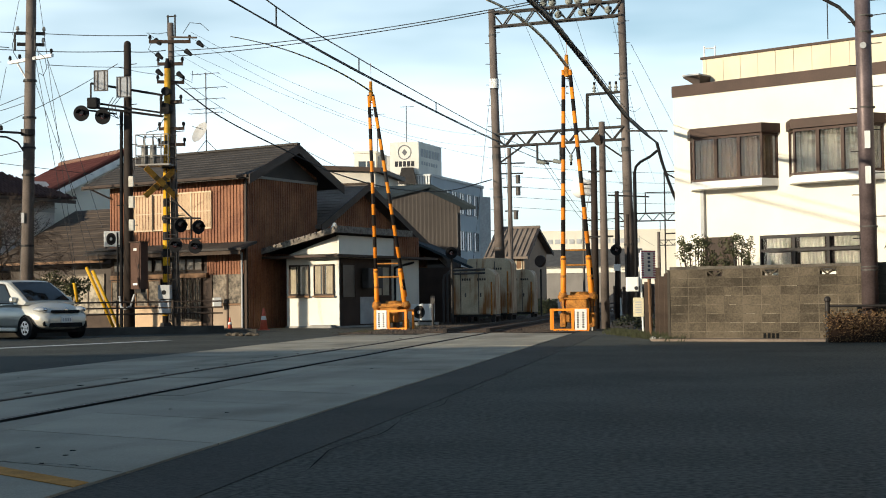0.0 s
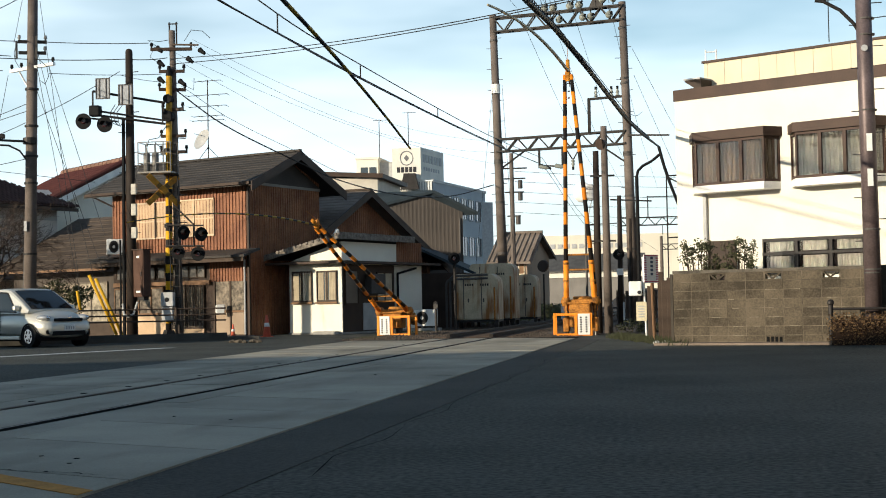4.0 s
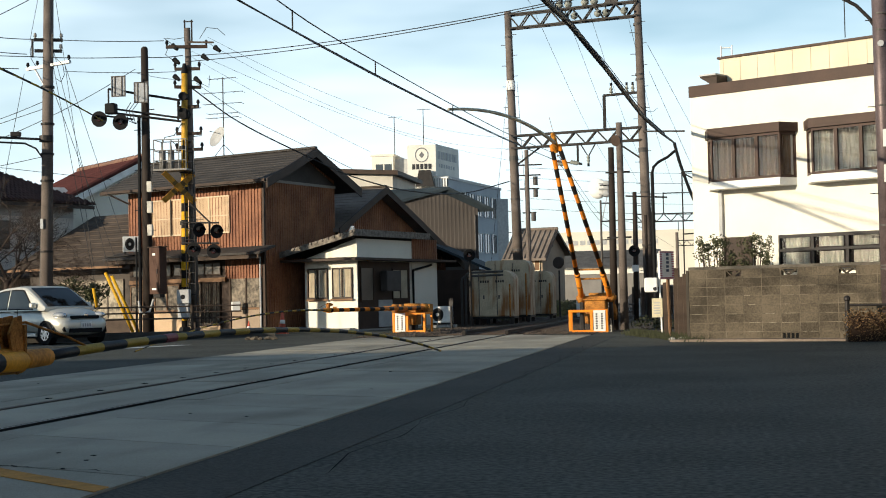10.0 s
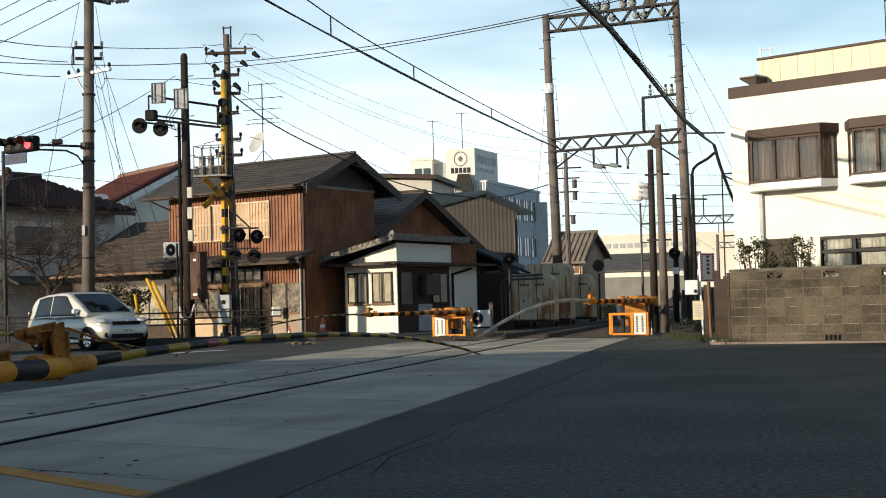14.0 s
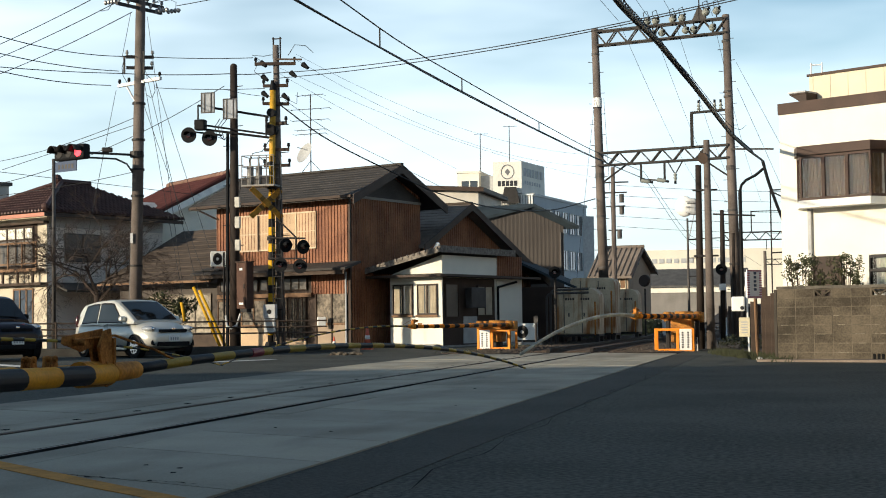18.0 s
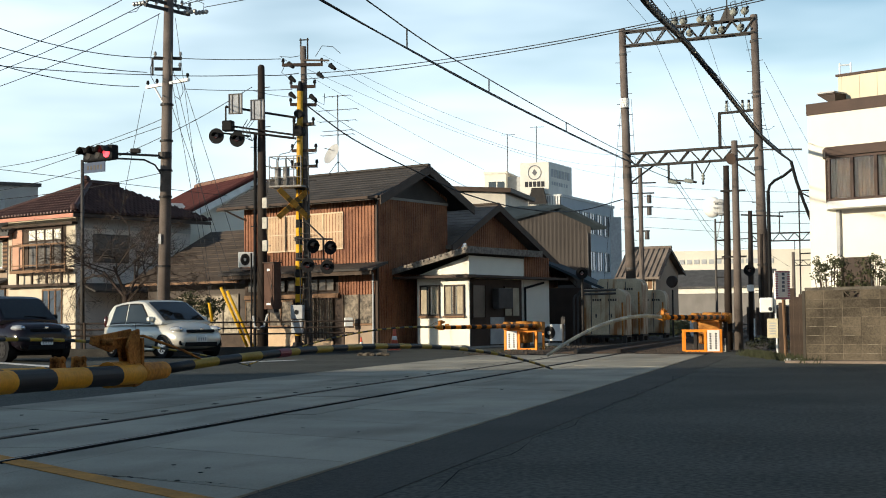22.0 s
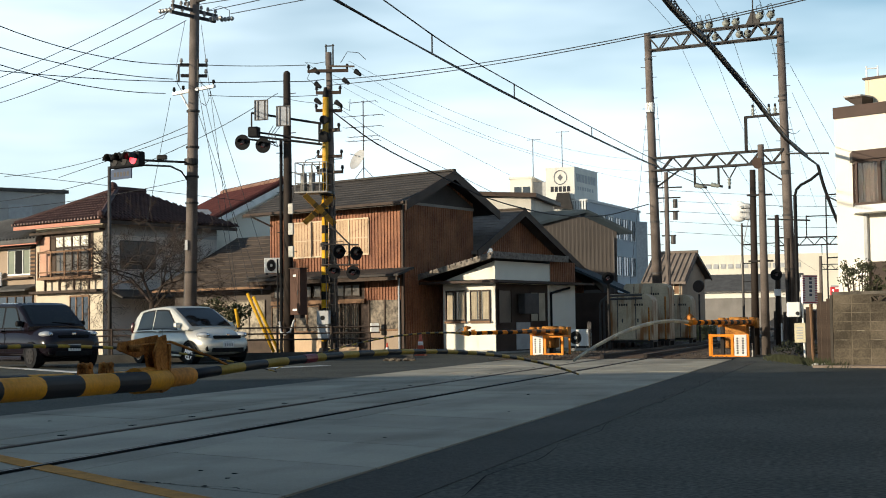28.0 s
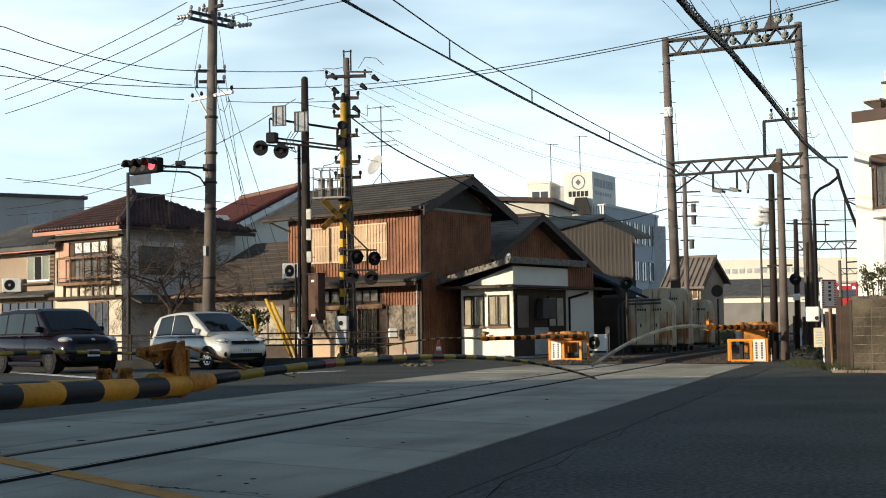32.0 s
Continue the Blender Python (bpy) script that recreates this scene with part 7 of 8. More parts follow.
part("mast", rod((0, 0, 0), (0, 0, 1.2), 0.012, seg=5), STEEL_DARK, an2)

# ---- block wall: single blocks, screen blocks, vent ----
L, Hc = 0.375, 0.1755
for r in range(8):
    for c in range(24):
        u0 = 0.012 + c * L
        if u0 + L > 9:
            continue
        if r == 7 and c in (2, 5, 8, 13, 17):
            continue
        if r == 0 and c == 5:
            continue
        if "block_mesh" not in MATS:
            MATS["block_mesh"] = finish(BW.block((0.0075, L - 0.0075), (-0.012, 0.02), (0.0065, Hc - 0.0065)), "block", BLOCK)
        ob = new("block", MATS["block_mesh"])
        ob.parent = wallo
        ob.location = BW.p(u0, random.uniform(-0.003, 0.003), r * Hc)
edges = [0.01] + [0.012 + c * L + d for c in (2, 5, 8, 13, 17) for d in (0.03, L - 0.03)] + [9]
for a, b2 in zip(edges[::2], edges[1::2]):
    part("core", BW.block((a, b2), (-0.0085, 0.13), (1.229, 1.403)), MORTAR, wallo)
for c in (2, 5, 8, 13, 17):
    u0 = 0.012 + c * L
    sb_ = bmesh.new()
    BW.block((u0 + 0.006, u0 + L - 0.006), (-0.012, 0.12), (7 * Hc, 7 * Hc + 0.03), sb_)
    BW.block((u0 + 0.006, u0 + L - 0.006), (-0.012, 0.12), (8 * Hc - 0.035, 8 * Hc - 0.005), sb_)
    bar(BW.p(u0 + 0.03, 0.05, 7 * Hc + 0.09), BW.p(u0 + L - 0.03, 0.05, 7 * Hc + 0.09), 0.01, 0.02, sb_)
    for a, b2 in ((0.04, 0.17), (0.17, 0.33)):
        bar(BW.p(u0 + a, 0.0, 7 * Hc + (0.03 if a > 0.1 else 0.14)), BW.p(u0 + b2, 0.0, 7 * Hc + (0.14 if a > 0.1 else 0.03)), 0.035, 0.03, sb_)
    part("screen_block", sb_, BLOCK, wallo, "pierced decorative block")
u0 = 0.012 + 5 * L
part("vent_block", BW.block((u0 + 0.006, u0 + L - 0.006), (-0.012, 0.02), (0, Hc - 0.005)), BLOCK, wallo)
for k in range(4):
    part("vent_slot", BW.block((u0 + 0.03 + k * 0.085, u0 + 0.085 + k * 0.085), (-0.016, -0.0125), (0.03, Hc - 0.03)), GROOVE, wallo)
# short pale marks scattered along the horizontal joints
rnd_m = random.Random(5)
for k in range(90):
    r_, c_ = rnd_m.randrange(1, 7), rnd_m.randrange(0, 23)
    u_ = c_ * L + rnd_m.uniform(0.02, 0.15)
    part("lime_streak", BW.block((u_, u_ + rnd_m.uniform(0.05, 0.22)), (-0.0125, -0.009), (r_ * Hc - 0.006, r_ * Hc + 0.004)), mat("pale_joint_mark", (0.20, 0.175, 0.135), 0.95, var=0.5), wallo)
part("end_pillar", BW.block((-0.05, 0.006), (-0.02, 0.15), (0, 1.40)), mat("dark_stain", (0.055, 0.047, 0.038), 0.95), wallo)
part("verge", slab([BW.p(-0.2, -0.55, 0.045), BW.p(9, -0.55, 0.045), BW.p(9, 0.02, 0.045), BW.p(-0.2, 0.02, 0.045)], (0, 0, -0.045)), mat("verge_concrete", (0.19, 0.15, 0.12), 0.9, var=0.35, scale=2), wallo)

# ---- plants ----
def leaf_cloud(name, centres, n, size, material, parent=None, label="", flat=1.0, at=(0, 0, 0), kind="stuff"):
    vs, fs = [], []
    for i in range(n):
        (cx, cy, cz, rx, ry, rz) = random.choice(centres)
        while True:
            p = Vector((random.uniform(-1, 1), random.uniform(-1, 1), random.uniform(-1, 1)))
            if p.length < 1:
                break
        c = Vector((cx + p.x * rx, cy + p.y * ry, cz + p.z * rz))
        d = Vector((random.gauss(0, 1), random.gauss(0, 1), random.gauss(0, 0.8) * flat + 0.3)).normalized()
        e = d.orthogonal().normalized()
        s = size * random.uniform(0.6, 1.3)
        k = len(vs)
        vs += [c - d * s * 0.5, c + e * s * 0.28, c + d * s * 0.5, c - e * s * 0.28]
        fs.append((k, k + 1, k + 2, k + 3))
    me = bpy.data.meshes.new(name)
    me.from_pydata([tuple(v) for v in vs], [], fs)
    me.materials.append(material)
    ob = new(name, me)
    if parent:
        ob.parent = parent
    ob.location = at
    return tagged(ob, label, kind=kind)


def shrub(at, blobs, material, label, size=0.10, n=1200):
    t = thing("shrub", at, label, "shrub", "garden shrubs")
    for (x, y, z, rx, ry, rz) in blobs:
        b = rod((x * 0.2, y * 0.2, 0), (x, y, z - rz * 0.3), 0.012, 0.006, seg=6)
        part("stem", b, BARK, t)
    leaf_cloud("crown", blobs, n, size, material, t)


def jagged(n, w, h, z, r):
    return [(random.uniform(-w, w), random.uniform(-0.2, 0.2), z + random.uniform(0, h), r * random.uniform(0.6, 1.2), r, r * random.uniform(0.5, 1.0)) for _ in range(n)]


shrub((0.12, 32.4, 0), jagged(46, 0.36, 0.75, 1.30, 0.13), LEAF, "thin dark garden shrub behind the wall", 0.055, 1900)
shrub((0.95, 32.4, 0), jagged(34, 0.34, 0.80, 1.30, 0.13), LEAF, "small green pine-like shrub behind the wall", 0.05, 2100)
shrub((4.2, 30.6, 0), jagged(12, 0.4, 0.8, 1.45, 0.2), LEAF, "green garden shrub behind the wall", 0.10, 1300)
hedge = thing("hedge", (2.4, 28.62, 0), "clipped reddish-brown hedge beside the road", "hedge", rz=-8)
part("hedge_core", box((0.05, 0.06, 0), (4.4, 0.42, 0.46)), mat("hedge_core", (0.03, 0.018, 0.012), 0.95), hedge)
leaf_cloud("foliage", [(x, y, z, 0.2, 0.2, 0.2) for x in np.arange(0.12, 4.4, 0.2) for y in (0.08, 0.4) for z in (0.12, 0.34, 0.42)], 14000, 0.045, LEAF_DRY, hedge)
rail_h = thing("hand_rail", (2.45, 28.85, 0), "dark pipe rail with ball-topped post by the hedge", "railing", kind="structure", rz=-8)
part("post", rod((0, 0, 0), (0, 0, 0.74), 0.045, seg=10), STEEL_DARK, rail_h)
part("post_cap", ball((0, 0, 0.78), 0.065), STEEL_DARK, rail_h)
part("rail", rod((0, 0, 0.66), (5, 0, 0.66), 0.022, seg=8), STEEL_DARK, rail_h)

weeds_v, weeds_f = [], []
for i in range(2600):
    f = random.random()
    x, y = (-1.9 + 1.6 * f + random.gauss(0, 0.11), 37.5 - 7.0 * f + random.gauss(0, 0.32)) if i % 3 else (-8.9 + random.gauss(0, 0.25), 40 + 14 * f)
    h = random.uniform(0.03, 0.18) if i % 3 else random.uniform(0.02, 0.07)
    k = len(weeds_v)
    dx, dy = random.gauss(0, 0.05), random.gauss(0, 0.05)
    weeds_v += [(x - 0.012, y, 0), (x + 0.012, y, 0), (x + dx, y + dy, h)]
    weeds_f.append((k, k + 1, k + 2))
me = bpy.data.meshes.new("weeds")
me.from_pydata(weeds_v, [], weeds_f)
me.materials.append(GRASS)
tagged(new("weeds", me), "green weeds along the verge", "grass", kind="stuff")


def bare_tree(at, height, label, seed):
    rnd = random.Random(seed)
    t = thing("bare_tree", at, label, "tree")
    tb, lb_, tw = bmesh.new(), [], []
    def grow(p, d, length, r, depth):
        e = p + d * length
        (tw if depth > 2 else lb_).append((p, e, max(r, 0.004), max(r * 0.7, 0.003)))
        if depth >= 7:
            return
        for _ in range(4 if depth < 3 else 3):
            nd = (d + Vector((rnd.gauss(0, 0.62), rnd.gauss(0, 0.55), rnd.gauss(-0.10, 0.42)))).normalized()
            grow(p.lerp(e, rnd.uniform(0.55, 1.0)), nd, length * rnd.uniform(0.6, 0.85), r * 0.55, depth + 1)
    part("trunk", rod((0, 0, 0), (0.05, 0, height * 0.36), 0.13, 0.10, tb, seg=10), BARK, t, smooth=True)
    for k in range(4):
        a = k * 1.57 + rnd.uniform(-0.4, 0.4)
        grow(Vector((0.04, 0, height * (0.30 + 0.02 * k))), Vector((0.8 * math.cos(a), 0.8 * math.sin(a), 0.75)).normalized(), height * 0.25, 0.055, 1)
    def tubes(segs):
        vs, fs = [], []
        for p, e, r0, r1 in segs:
            d = (e - p).normalized()
            s = d.orthogonal().normalized()
            c = d.cross(s)
            k = len(vs)
            for q_, r in ((p, r0), (e, r1)):
                for j in range(4):
                    vs.append(tuple(q_ + s * r * math.cos(j * 1.5708) + c * r * math.sin(j * 1.5708)))
            for j in range(4):
                fs.append((k + j, k + (j + 1) % 4, k + 4 + (j + 1) % 4, k + 4 + j))
        me = bpy.data.meshes.new("limbs")
        me.from_pydata(vs, [], fs)
        me.materials.append(BARK)
        return me
    o1 = new("branchwork", tubes(lb_))
    o1.parent = t
    o2 = tagged(new("twigwork", tubes(tw)), kind="stuff")
    o2.parent = t


bare_tree((-22.3, 46.2, 0), 5.2, "bare winter tree with spreading twigs before the houses", 3)
shrub((-19.9, 46.2, 0.0), jagged(12, 0.9, 0.8, 1.0, 0.3), LEAF, "dark evergreen bush beside the utility pole", 0.10, 1500)

# ---- tanks and equipment beside the line ----
TANK = mat("rusty_cream", (0.52, 0.43, 0.30), 0.7, var=0.25, scale=2.2, fine=20)
tn, tl = TANK.node_tree.nodes, TANK.node_tree.links
k_tc = next(k for k in tn if k.type == "TEX_COORD")
k_map, k_noise, k_ramp, k_mix = tn.new("ShaderNodeMapping"), tn.new("ShaderNodeTexNoise"), tn.new("ShaderNodeValToRGB"), tn.new("ShaderNodeMix")
k_map.inputs["Scale"].default_value = (2.6, 2.6, 0.45)
k_noise.inputs["Scale"].default_value, k_noise.inputs["Detail"].default_value = 1.5, 8.0
k_ramp.color_ramp.elements[0].position, k_ramp.color_ramp.elements[1].position = 0.49, 0.64
k_mix.data_type = "RGBA"
k_mix.inputs["B"].default_value = (0.26, 0.115, 0.040, 1)
tl.new(k_tc.outputs["Object"], k_map.inputs["Vector"])
tl.new(k_map.outputs["Vector"], k_noise.inputs["Vector"])
tl.new(k_noise.outputs["Fac"], k_ramp.inputs["Fac"])
tl.new(next(k for k in tn if k.type == "VALTORGB" and k != k_ramp).outputs["Color"], k_mix.inputs["A"])
tl.new(k_ramp.outputs["Color"], k_mix.inputs["Factor"])
tl.new(k_mix.outputs["Result"], tn["Principled BSDF"].inputs["Base Color"])


def trackside_tank(at, w, d, h, r, rz=0):
    """A closed steel tank with rounded shoulders on a dark steel frame."""
    t = thing("equipment_tank", at, "rust-streaked cream steel equipment tank beside the track", "tank", "trackside tanks", rz=rz)
    b = bmesh.new()
    prof = [(-w / 2, 0.32), (w / 2, 0.32)]
    for k in range(6):
        a = math.pi / 2 * k / 5
        prof.append((w / 2 - r + r * math.cos(a), h - r + r * math.sin(a)))
    for k in range(6):
        a = math.pi / 2 * (1 + k / 5)
        prof.append((-w / 2 + 0.5 * r + 0.5 * r * math.cos(a), h - 0.5 * r + 0.5 * r * math.sin(a)))
    slab([(x, 0, z) for x, z in prof], (0, d, 0), b)
    bmesh.ops.bevel(b, geom=[e for e in b.edges if abs(e.verts[0].co.y - e.verts[1].co.y) < 1e-4], offset=0.05, segments=2, affect="EDGES", profile=0.5)
    body = part("tank_body", b, TANK, t)
    for x in (-w * 0.28, w * 0.12):
        part("strap", box((x, -0.012, 0.36), (x + 0.03, 0.002, h - 0.12)), STEEL, body)
    for x in (-w * 0.18, w * 0.16):
        for z in (0.95,):
            part("latch", box((x, -0.045, z), (x + 0.05, -0.002, z + 0.14), bevel=0.01), STEEL, body)
        for k in range(4):
            part("writing_bar", box((x - 0.10 + 0.085 * k, -0.006, h - 0.44), (x - 0.045 + 0.085 * k, -0.0015, h - 0.36)), STEEL_DARK, body)
    part("pipe", rod((w * 0.42, -0.05, 0.3), (w * 0.42, -0.05, h - 0.5), 0.03, seg=8), OLD_RUST, t)
    for x in (-w / 2 + 0.08, w / 2 - 0.08):
        for y in (0.1, d - 0.1):
            part("leg", box((x - 0.06, y - 0.06, 0), (x + 0.06, y + 0.06, 0.32)), STEEL_DARK, t)
    part("skid", box((-w / 2, 0.03, 0.24), (w / 2, d - 0.03, 0.318)), STEEL_DARK, t)
    return t


trackside_tank((-7.75, 54.6, 0), 1.62, 1.5, 1.98, 0.34)
trackside_tank((-7.60, 58.0, 0), 1.70, 1.8, 2.42, 0.26)
trackside_tank((-6.95, 62.0, 0), 1.30, 1.6, 2.05, 0.30)
pf = thing("pipe_frame", (-8.72, 54.0, 0), "bent grey pipe frame beside the cabinets", "pipe frame")
for dx, top in ((0.0, 1.78), (0.14, 1.90)):
    wire("pipe", [(dx, 0, 0), (dx, 0, top - 0.2), (dx + 0.04, 0, top - 0.06), (dx + 0.14, 0, top), (dx + 1.5 - dx, 0, top + 0.02)], 0.04, "bent pipe", STEEL, pf)
ls = thing("lamp_post_low", (-8.0, 51.4, 0), "short dark trackside signal post with round lamp", "signal")
part("post", rod((0, 0, 0), (0, 0, 2.4), 0.05, seg=8), STEEL_DARK, ls)
crossing_lamp(ls, (0, -0.1, 2.45), (0.2, -1, 0), 0.2)
for x, y in ((-8.4, 49.8),):
    tp = thing("trackside_post", (x, y, 0), "short dark post with a small white plate", "post", "trackside posts")
    part("post", rod((0, 0, 0), (0, 0, 1.0), 0.04, seg=8), STEEL_DARK, tp)
    part("plate", box((-0.07, -0.06, 0.74), (0.07, -0.045, 0.98)), STEEL, tp)

# signal posts right of the track
sp = thing("railway_signal", (-2.85, 60, 0), "dark post with round black railway signals", "signal")
part("post", rod((0, 0, 0), (0.05, 0, 5.0), 0.10, 0.08, seg=12), POLE_DARK, sp, smooth=True)
crossing_lamp(sp, (0.0, -0.3, 2.70), (0, -1, 0), 0.22)
part("box", box((-0.1, -0.3, 1.9), (0.15, -0.1, 2.15)), WHITE_PAINT, sp)
part("arm", bar((-0.3, 0, 4.85), (1.3, 0, 4.75), 0.06, 0.06), STEEL_DARK, sp)
part("mast_light", rod((0.45, 0.1, 0), (0.45, 0.1, 4.1), 0.06, seg=8), POLE_DARK, sp)
part("horn", rod((0.0, -0.25, 5.22), (-0.10, -0.42, 5.18), 0.09, 0.16, seg=14), CLAD_DARK, p2, "dark hooded lamp on the post")
for z in (2.55, 4.35):
    part("tie_bar", bar((-0.42, 0, z), (0.25, 0, z), 0.07, 0.05), STEEL_DARK, p2)
for k in range(5):
    part("step_bolt", rod((0, 0, 2.0 + 0.5 * k), (-0.3, -0.05, 2.0 + 0.5 * k), 0.014, seg=5), STEEL_DARK, p1)
mk = thing("marker_stub", (-2.62, 41.0, 0), "short white marker stub at the crossing edge", "post")
part("stub", rod((0, 0, 0), (0, 0, 0.36), 0.05, seg=10), WHITE_PAINT, mk, smooth=True)
ap = thing("arched_pole", (-1.75, 50, 0), "tall black pole with a curved cable arm", "pole")
part("shaft", rod((0, 0, 0), (0, 0, 4.9), 0.07, 0.06, seg=10), BLACK, ap)
wire("curved_arm", [(0, 0, 4.9), (0.05, 0, 5.1), (0.2, 0, 5.25), (0.5, 0, 5.4), (0.75, 0, 5.6)], 0.05, "curved cable arm", BLACK, ap)
sf = thing("square_frame", (-1.0, 50, 0), "thin dark steel bracket frame beyond the wall", "frame")
for a, b2 in (((0.2, 0, 0), (0.2, 0, 4.9)), ((0.2, 0, 4.9), (1.6, 0, 4.95)), ((0.25, 0, 4.85), (1.3, 0, 4.3)), ((0.2, 0, 2.9), (1.6, 0, 2.95))):
    part("bar", bar(a, b2, 0.045, 0.045), STEEL_DARK, sf)
# emergency button and notice boards by the wall
eb = thing("emergency_button_post", (-1.12, 35.9, 0), "white post with alarm box and notice plate", "alarm post")
part("post", rod((0, 0, 0), (-0.05, 0, 1.9), 0.022, seg=8), WHITE_PAINT, eb)
part("alarm_box", box((-0.38, -0.12, 1.0), (-0.08, 0.05, 1.34), bevel=0.03), WHITE_PAINT, eb, "white alarm box with a dark button")
part("button", rod((-0.14, -0.13, 1.08), (-0.14, -0.115, 1.08), 0.045, seg=12), INK, eb)
nb = part("notice", box((-0.22, -0.05, 0.42), (0.02, -0.035, 0.86)), mat("cream_notice", (0.62, 0.55, 0.38), 0.6), eb, "cream notice plate")
for k in range(5):
    part("writing_bar", box((-0.17, -0.054, 0.5 + 0.06 * k), (-0.03, -0.0505, 0.53 + 0.06 * k)), GREY_BOX, nb)
ss = thing("striped_sign", (-0.92, 32.9, 0), "white sign with a pink striped border and dark characters", "sign", rz=52)
ss.matrix_basis = ss.matrix_basis @ Matrix.Diagonal((1.55, 1, 1, 1))
part("post", rod((0.1, 0.04, 0), (0.06, 0.03, 1.35), 0.03, seg=8), WOOD_TAN, ss)
bd = part("board", box((-0.14, -0.02, 1.26), (0.16, 0.0, 1.86)), PAPER, ss)
SB = striped("sign_stripes", (0.70, 0.68, 0.70), (0.32, 0.06, 0.10), 0.05, axis=2)
for lo, hi in (((-0.138, -0.024, 1.262), (-0.09, -0.0205, 1.858)), ((0.11, -0.024, 1.262), (0.158, -0.0205, 1.858)), ((-0.09, -0.024, 1.82), (0.11, -0.0205, 1.858)), ((-0.09, -0.024, 1.262), (0.11, -0.0205, 1.30))):
    part("border", box(lo, hi), SB, bd)
for k in range(5):
    part("writing_bar", box((-0.005, -0.0245, 1.42 + 0.085 * k), (0.05, -0.0205, 1.475 + 0.085 * k)), BLUE_SIGN, bd)
for x, y, h in ((-0.62, 32.4, 1.3), (-0.5, 32.0, 1.35), (-0.95, 33.6, 1.2), (-0.72, 33.4, 1.5)):
    st = thing("old_post", (x, y, 0), "weathered dark timber post beside the wall", "post", "old posts")
    part("post", box((-0.06, -0.06, 0), (0.06, 0.06, h), bevel=0.01), WOOD_DARK, st)
for x, y, k in ((-1.75, 43.5, 1.0), (-1.2, 41.8, 0.8), (-1.5, 47.0, 1.3)):
    shrub((x, y, 0), [(0, 0, 0.22 * k, 0.26 * k, 0.26 * k, 0.2 * k), (0.35 * k, 0.1, 0.16 * k, 0.2 * k, 0.2 * k, 0.15 * k), (-0.3 * k, 0, 0.15 * k, 0.2 * k, 0.2 * k, 0.14 * k)], GRASS, "low dark green weed clump beside the line", 0.07, 260)
rubble = bmesh.new()
for k in range(8):
    ball((random.uniform(-0.3, 0.4), random.uniform(-0.3, 0.3), 0.03), random.uniform(0.03, 0.08), rubble, 6, (1.2, 0.9, 0.7))
whole("rubble", rubble, KERB, (-0.7, 31.4, 0.0), "a few pale stones lying in the weeds", "stones", kind="stuff")

# ---- far along the line ----
HH = Frame(-80, 10)
fh = thing("far_house", (-9.85, 91.5, 0), "tan house with a ribbed grey roof beside the track", "house", "houses along the line")
part("wall", slab([HH.p(0, 0, 0), HH.p(0, 5.0, 0), HH.p(0, 5.0, 3.75), HH.p(0, 2.2, 5.0), HH.p(0, 0, 3.5)], HH.u * 2.2), TAN_PLASTER, fh)
gable_roof(HH, -0.35, 2.4, -0.5, 2.2, 5.4, 3.35, 5.18, 3.75, 0.12, ROOF_BRIGHTENED, fh)
rb = bmesh.new()
for k in range(9):
    u = -0.25 + k * 0.32
    bar(HH.p(u, -0.5, 3.40), HH.p(u, 2.2, 5.22), 0.07, 0.06, rb)
tagged(part("roof_ribs", rb, ROOF_BRIGHTENED, fh), kind="stuff")
part("ridge", rod(HH.p(-0.4, 2.2, 5.22), HH.p(2.4, 2.2, 5.22), 0.10, seg=8), ROOF_BRIGHTENED, fh)
for a, b2 in (((-0.5, 3.30), (2.2, 5.12)), ((2.2, 5.12), (5.4, 3.68))):
    part("barge_board", slab([HH.p(-0.38, a[0], a[1] - 0.14), HH.p(-0.38, b2[0], b2[1] - 0.14), HH.p(-0.38, b2[0], b2[1] + 0.05), HH.p(-0.38, a[0], a[1] + 0.05)], HH.u * 0.05), CLAD_DARK, fh)
part("gable_vent", HH.block((-0.03, -0.003), (2.0, 2.3), (4.1, 4.5)), STEEL_DARK, fh)
part("porch", HH.block((0.1, 2.0), (-1.0, 0.0), (0, 2.1)), CLAD_DARK, fh)
part("porch_canopy", slab([HH.p(-0.1, -1.5, 2.1), HH.p(2.2, -1.5, 2.1), HH.p(2.2, 0, 2.5), HH.p(-0.1, 0, 2.5)], (0, 0, -0.08)), ROOF_DARK, fh)
sash(HH, "u", 0.15, 0.85, 2.6, 3.3, -0.01, fh, 2, CREAM, WOOD_TAN, 0.06, 0.06)
ff = thing("timber_fence", (-3.9, 78, 0), "dark weathered timber fence beside the line", "fence")
for k in range(13):
    part("board", box((0.23 * k, 0, 0), (0.23 * k + 0.2, 0.03, random.uniform(1.25, 1.45))), WOOD_DARK, ff)
for z in (0.4, 1.0):
    part("rail", box((0, 0.031, z), (2.96, 0.09, z + 0.09)), WOOD_DARK, ff)
fg = thing("grey_shed", (-13.08, 165, 0), "long grey warehouse with a pale band", "warehouse")
fg.matrix_basis = fg.matrix_basis @ Matrix.Diagonal((0.888, 1.4, 1.38, 1))
part("wall", box((-3.4, 0, 0), (8.5, 8, 2.9)), GREY_PLASTER, fg)
part("band", box((-3.5, -0.1, 2.55), (8.6, 0.0, 3.0)), PLASTER, fg)
part("roof", slab([(-3.7, -0.4, 3.1), (8.8, -0.4, 3.1), (8.8, 4, 4.5), (-3.7, 4, 4.5)], (0, 0, -0.1)), ROOF_GREY, fg)
fw = thing("far_factory", (-30.9, 300, 0), "long cream factory building with a row of windows", "factory")
fw.matrix_basis = fw.matrix_basis @ Matrix.Diagonal((1.875, 1.9, 1.78, 1))
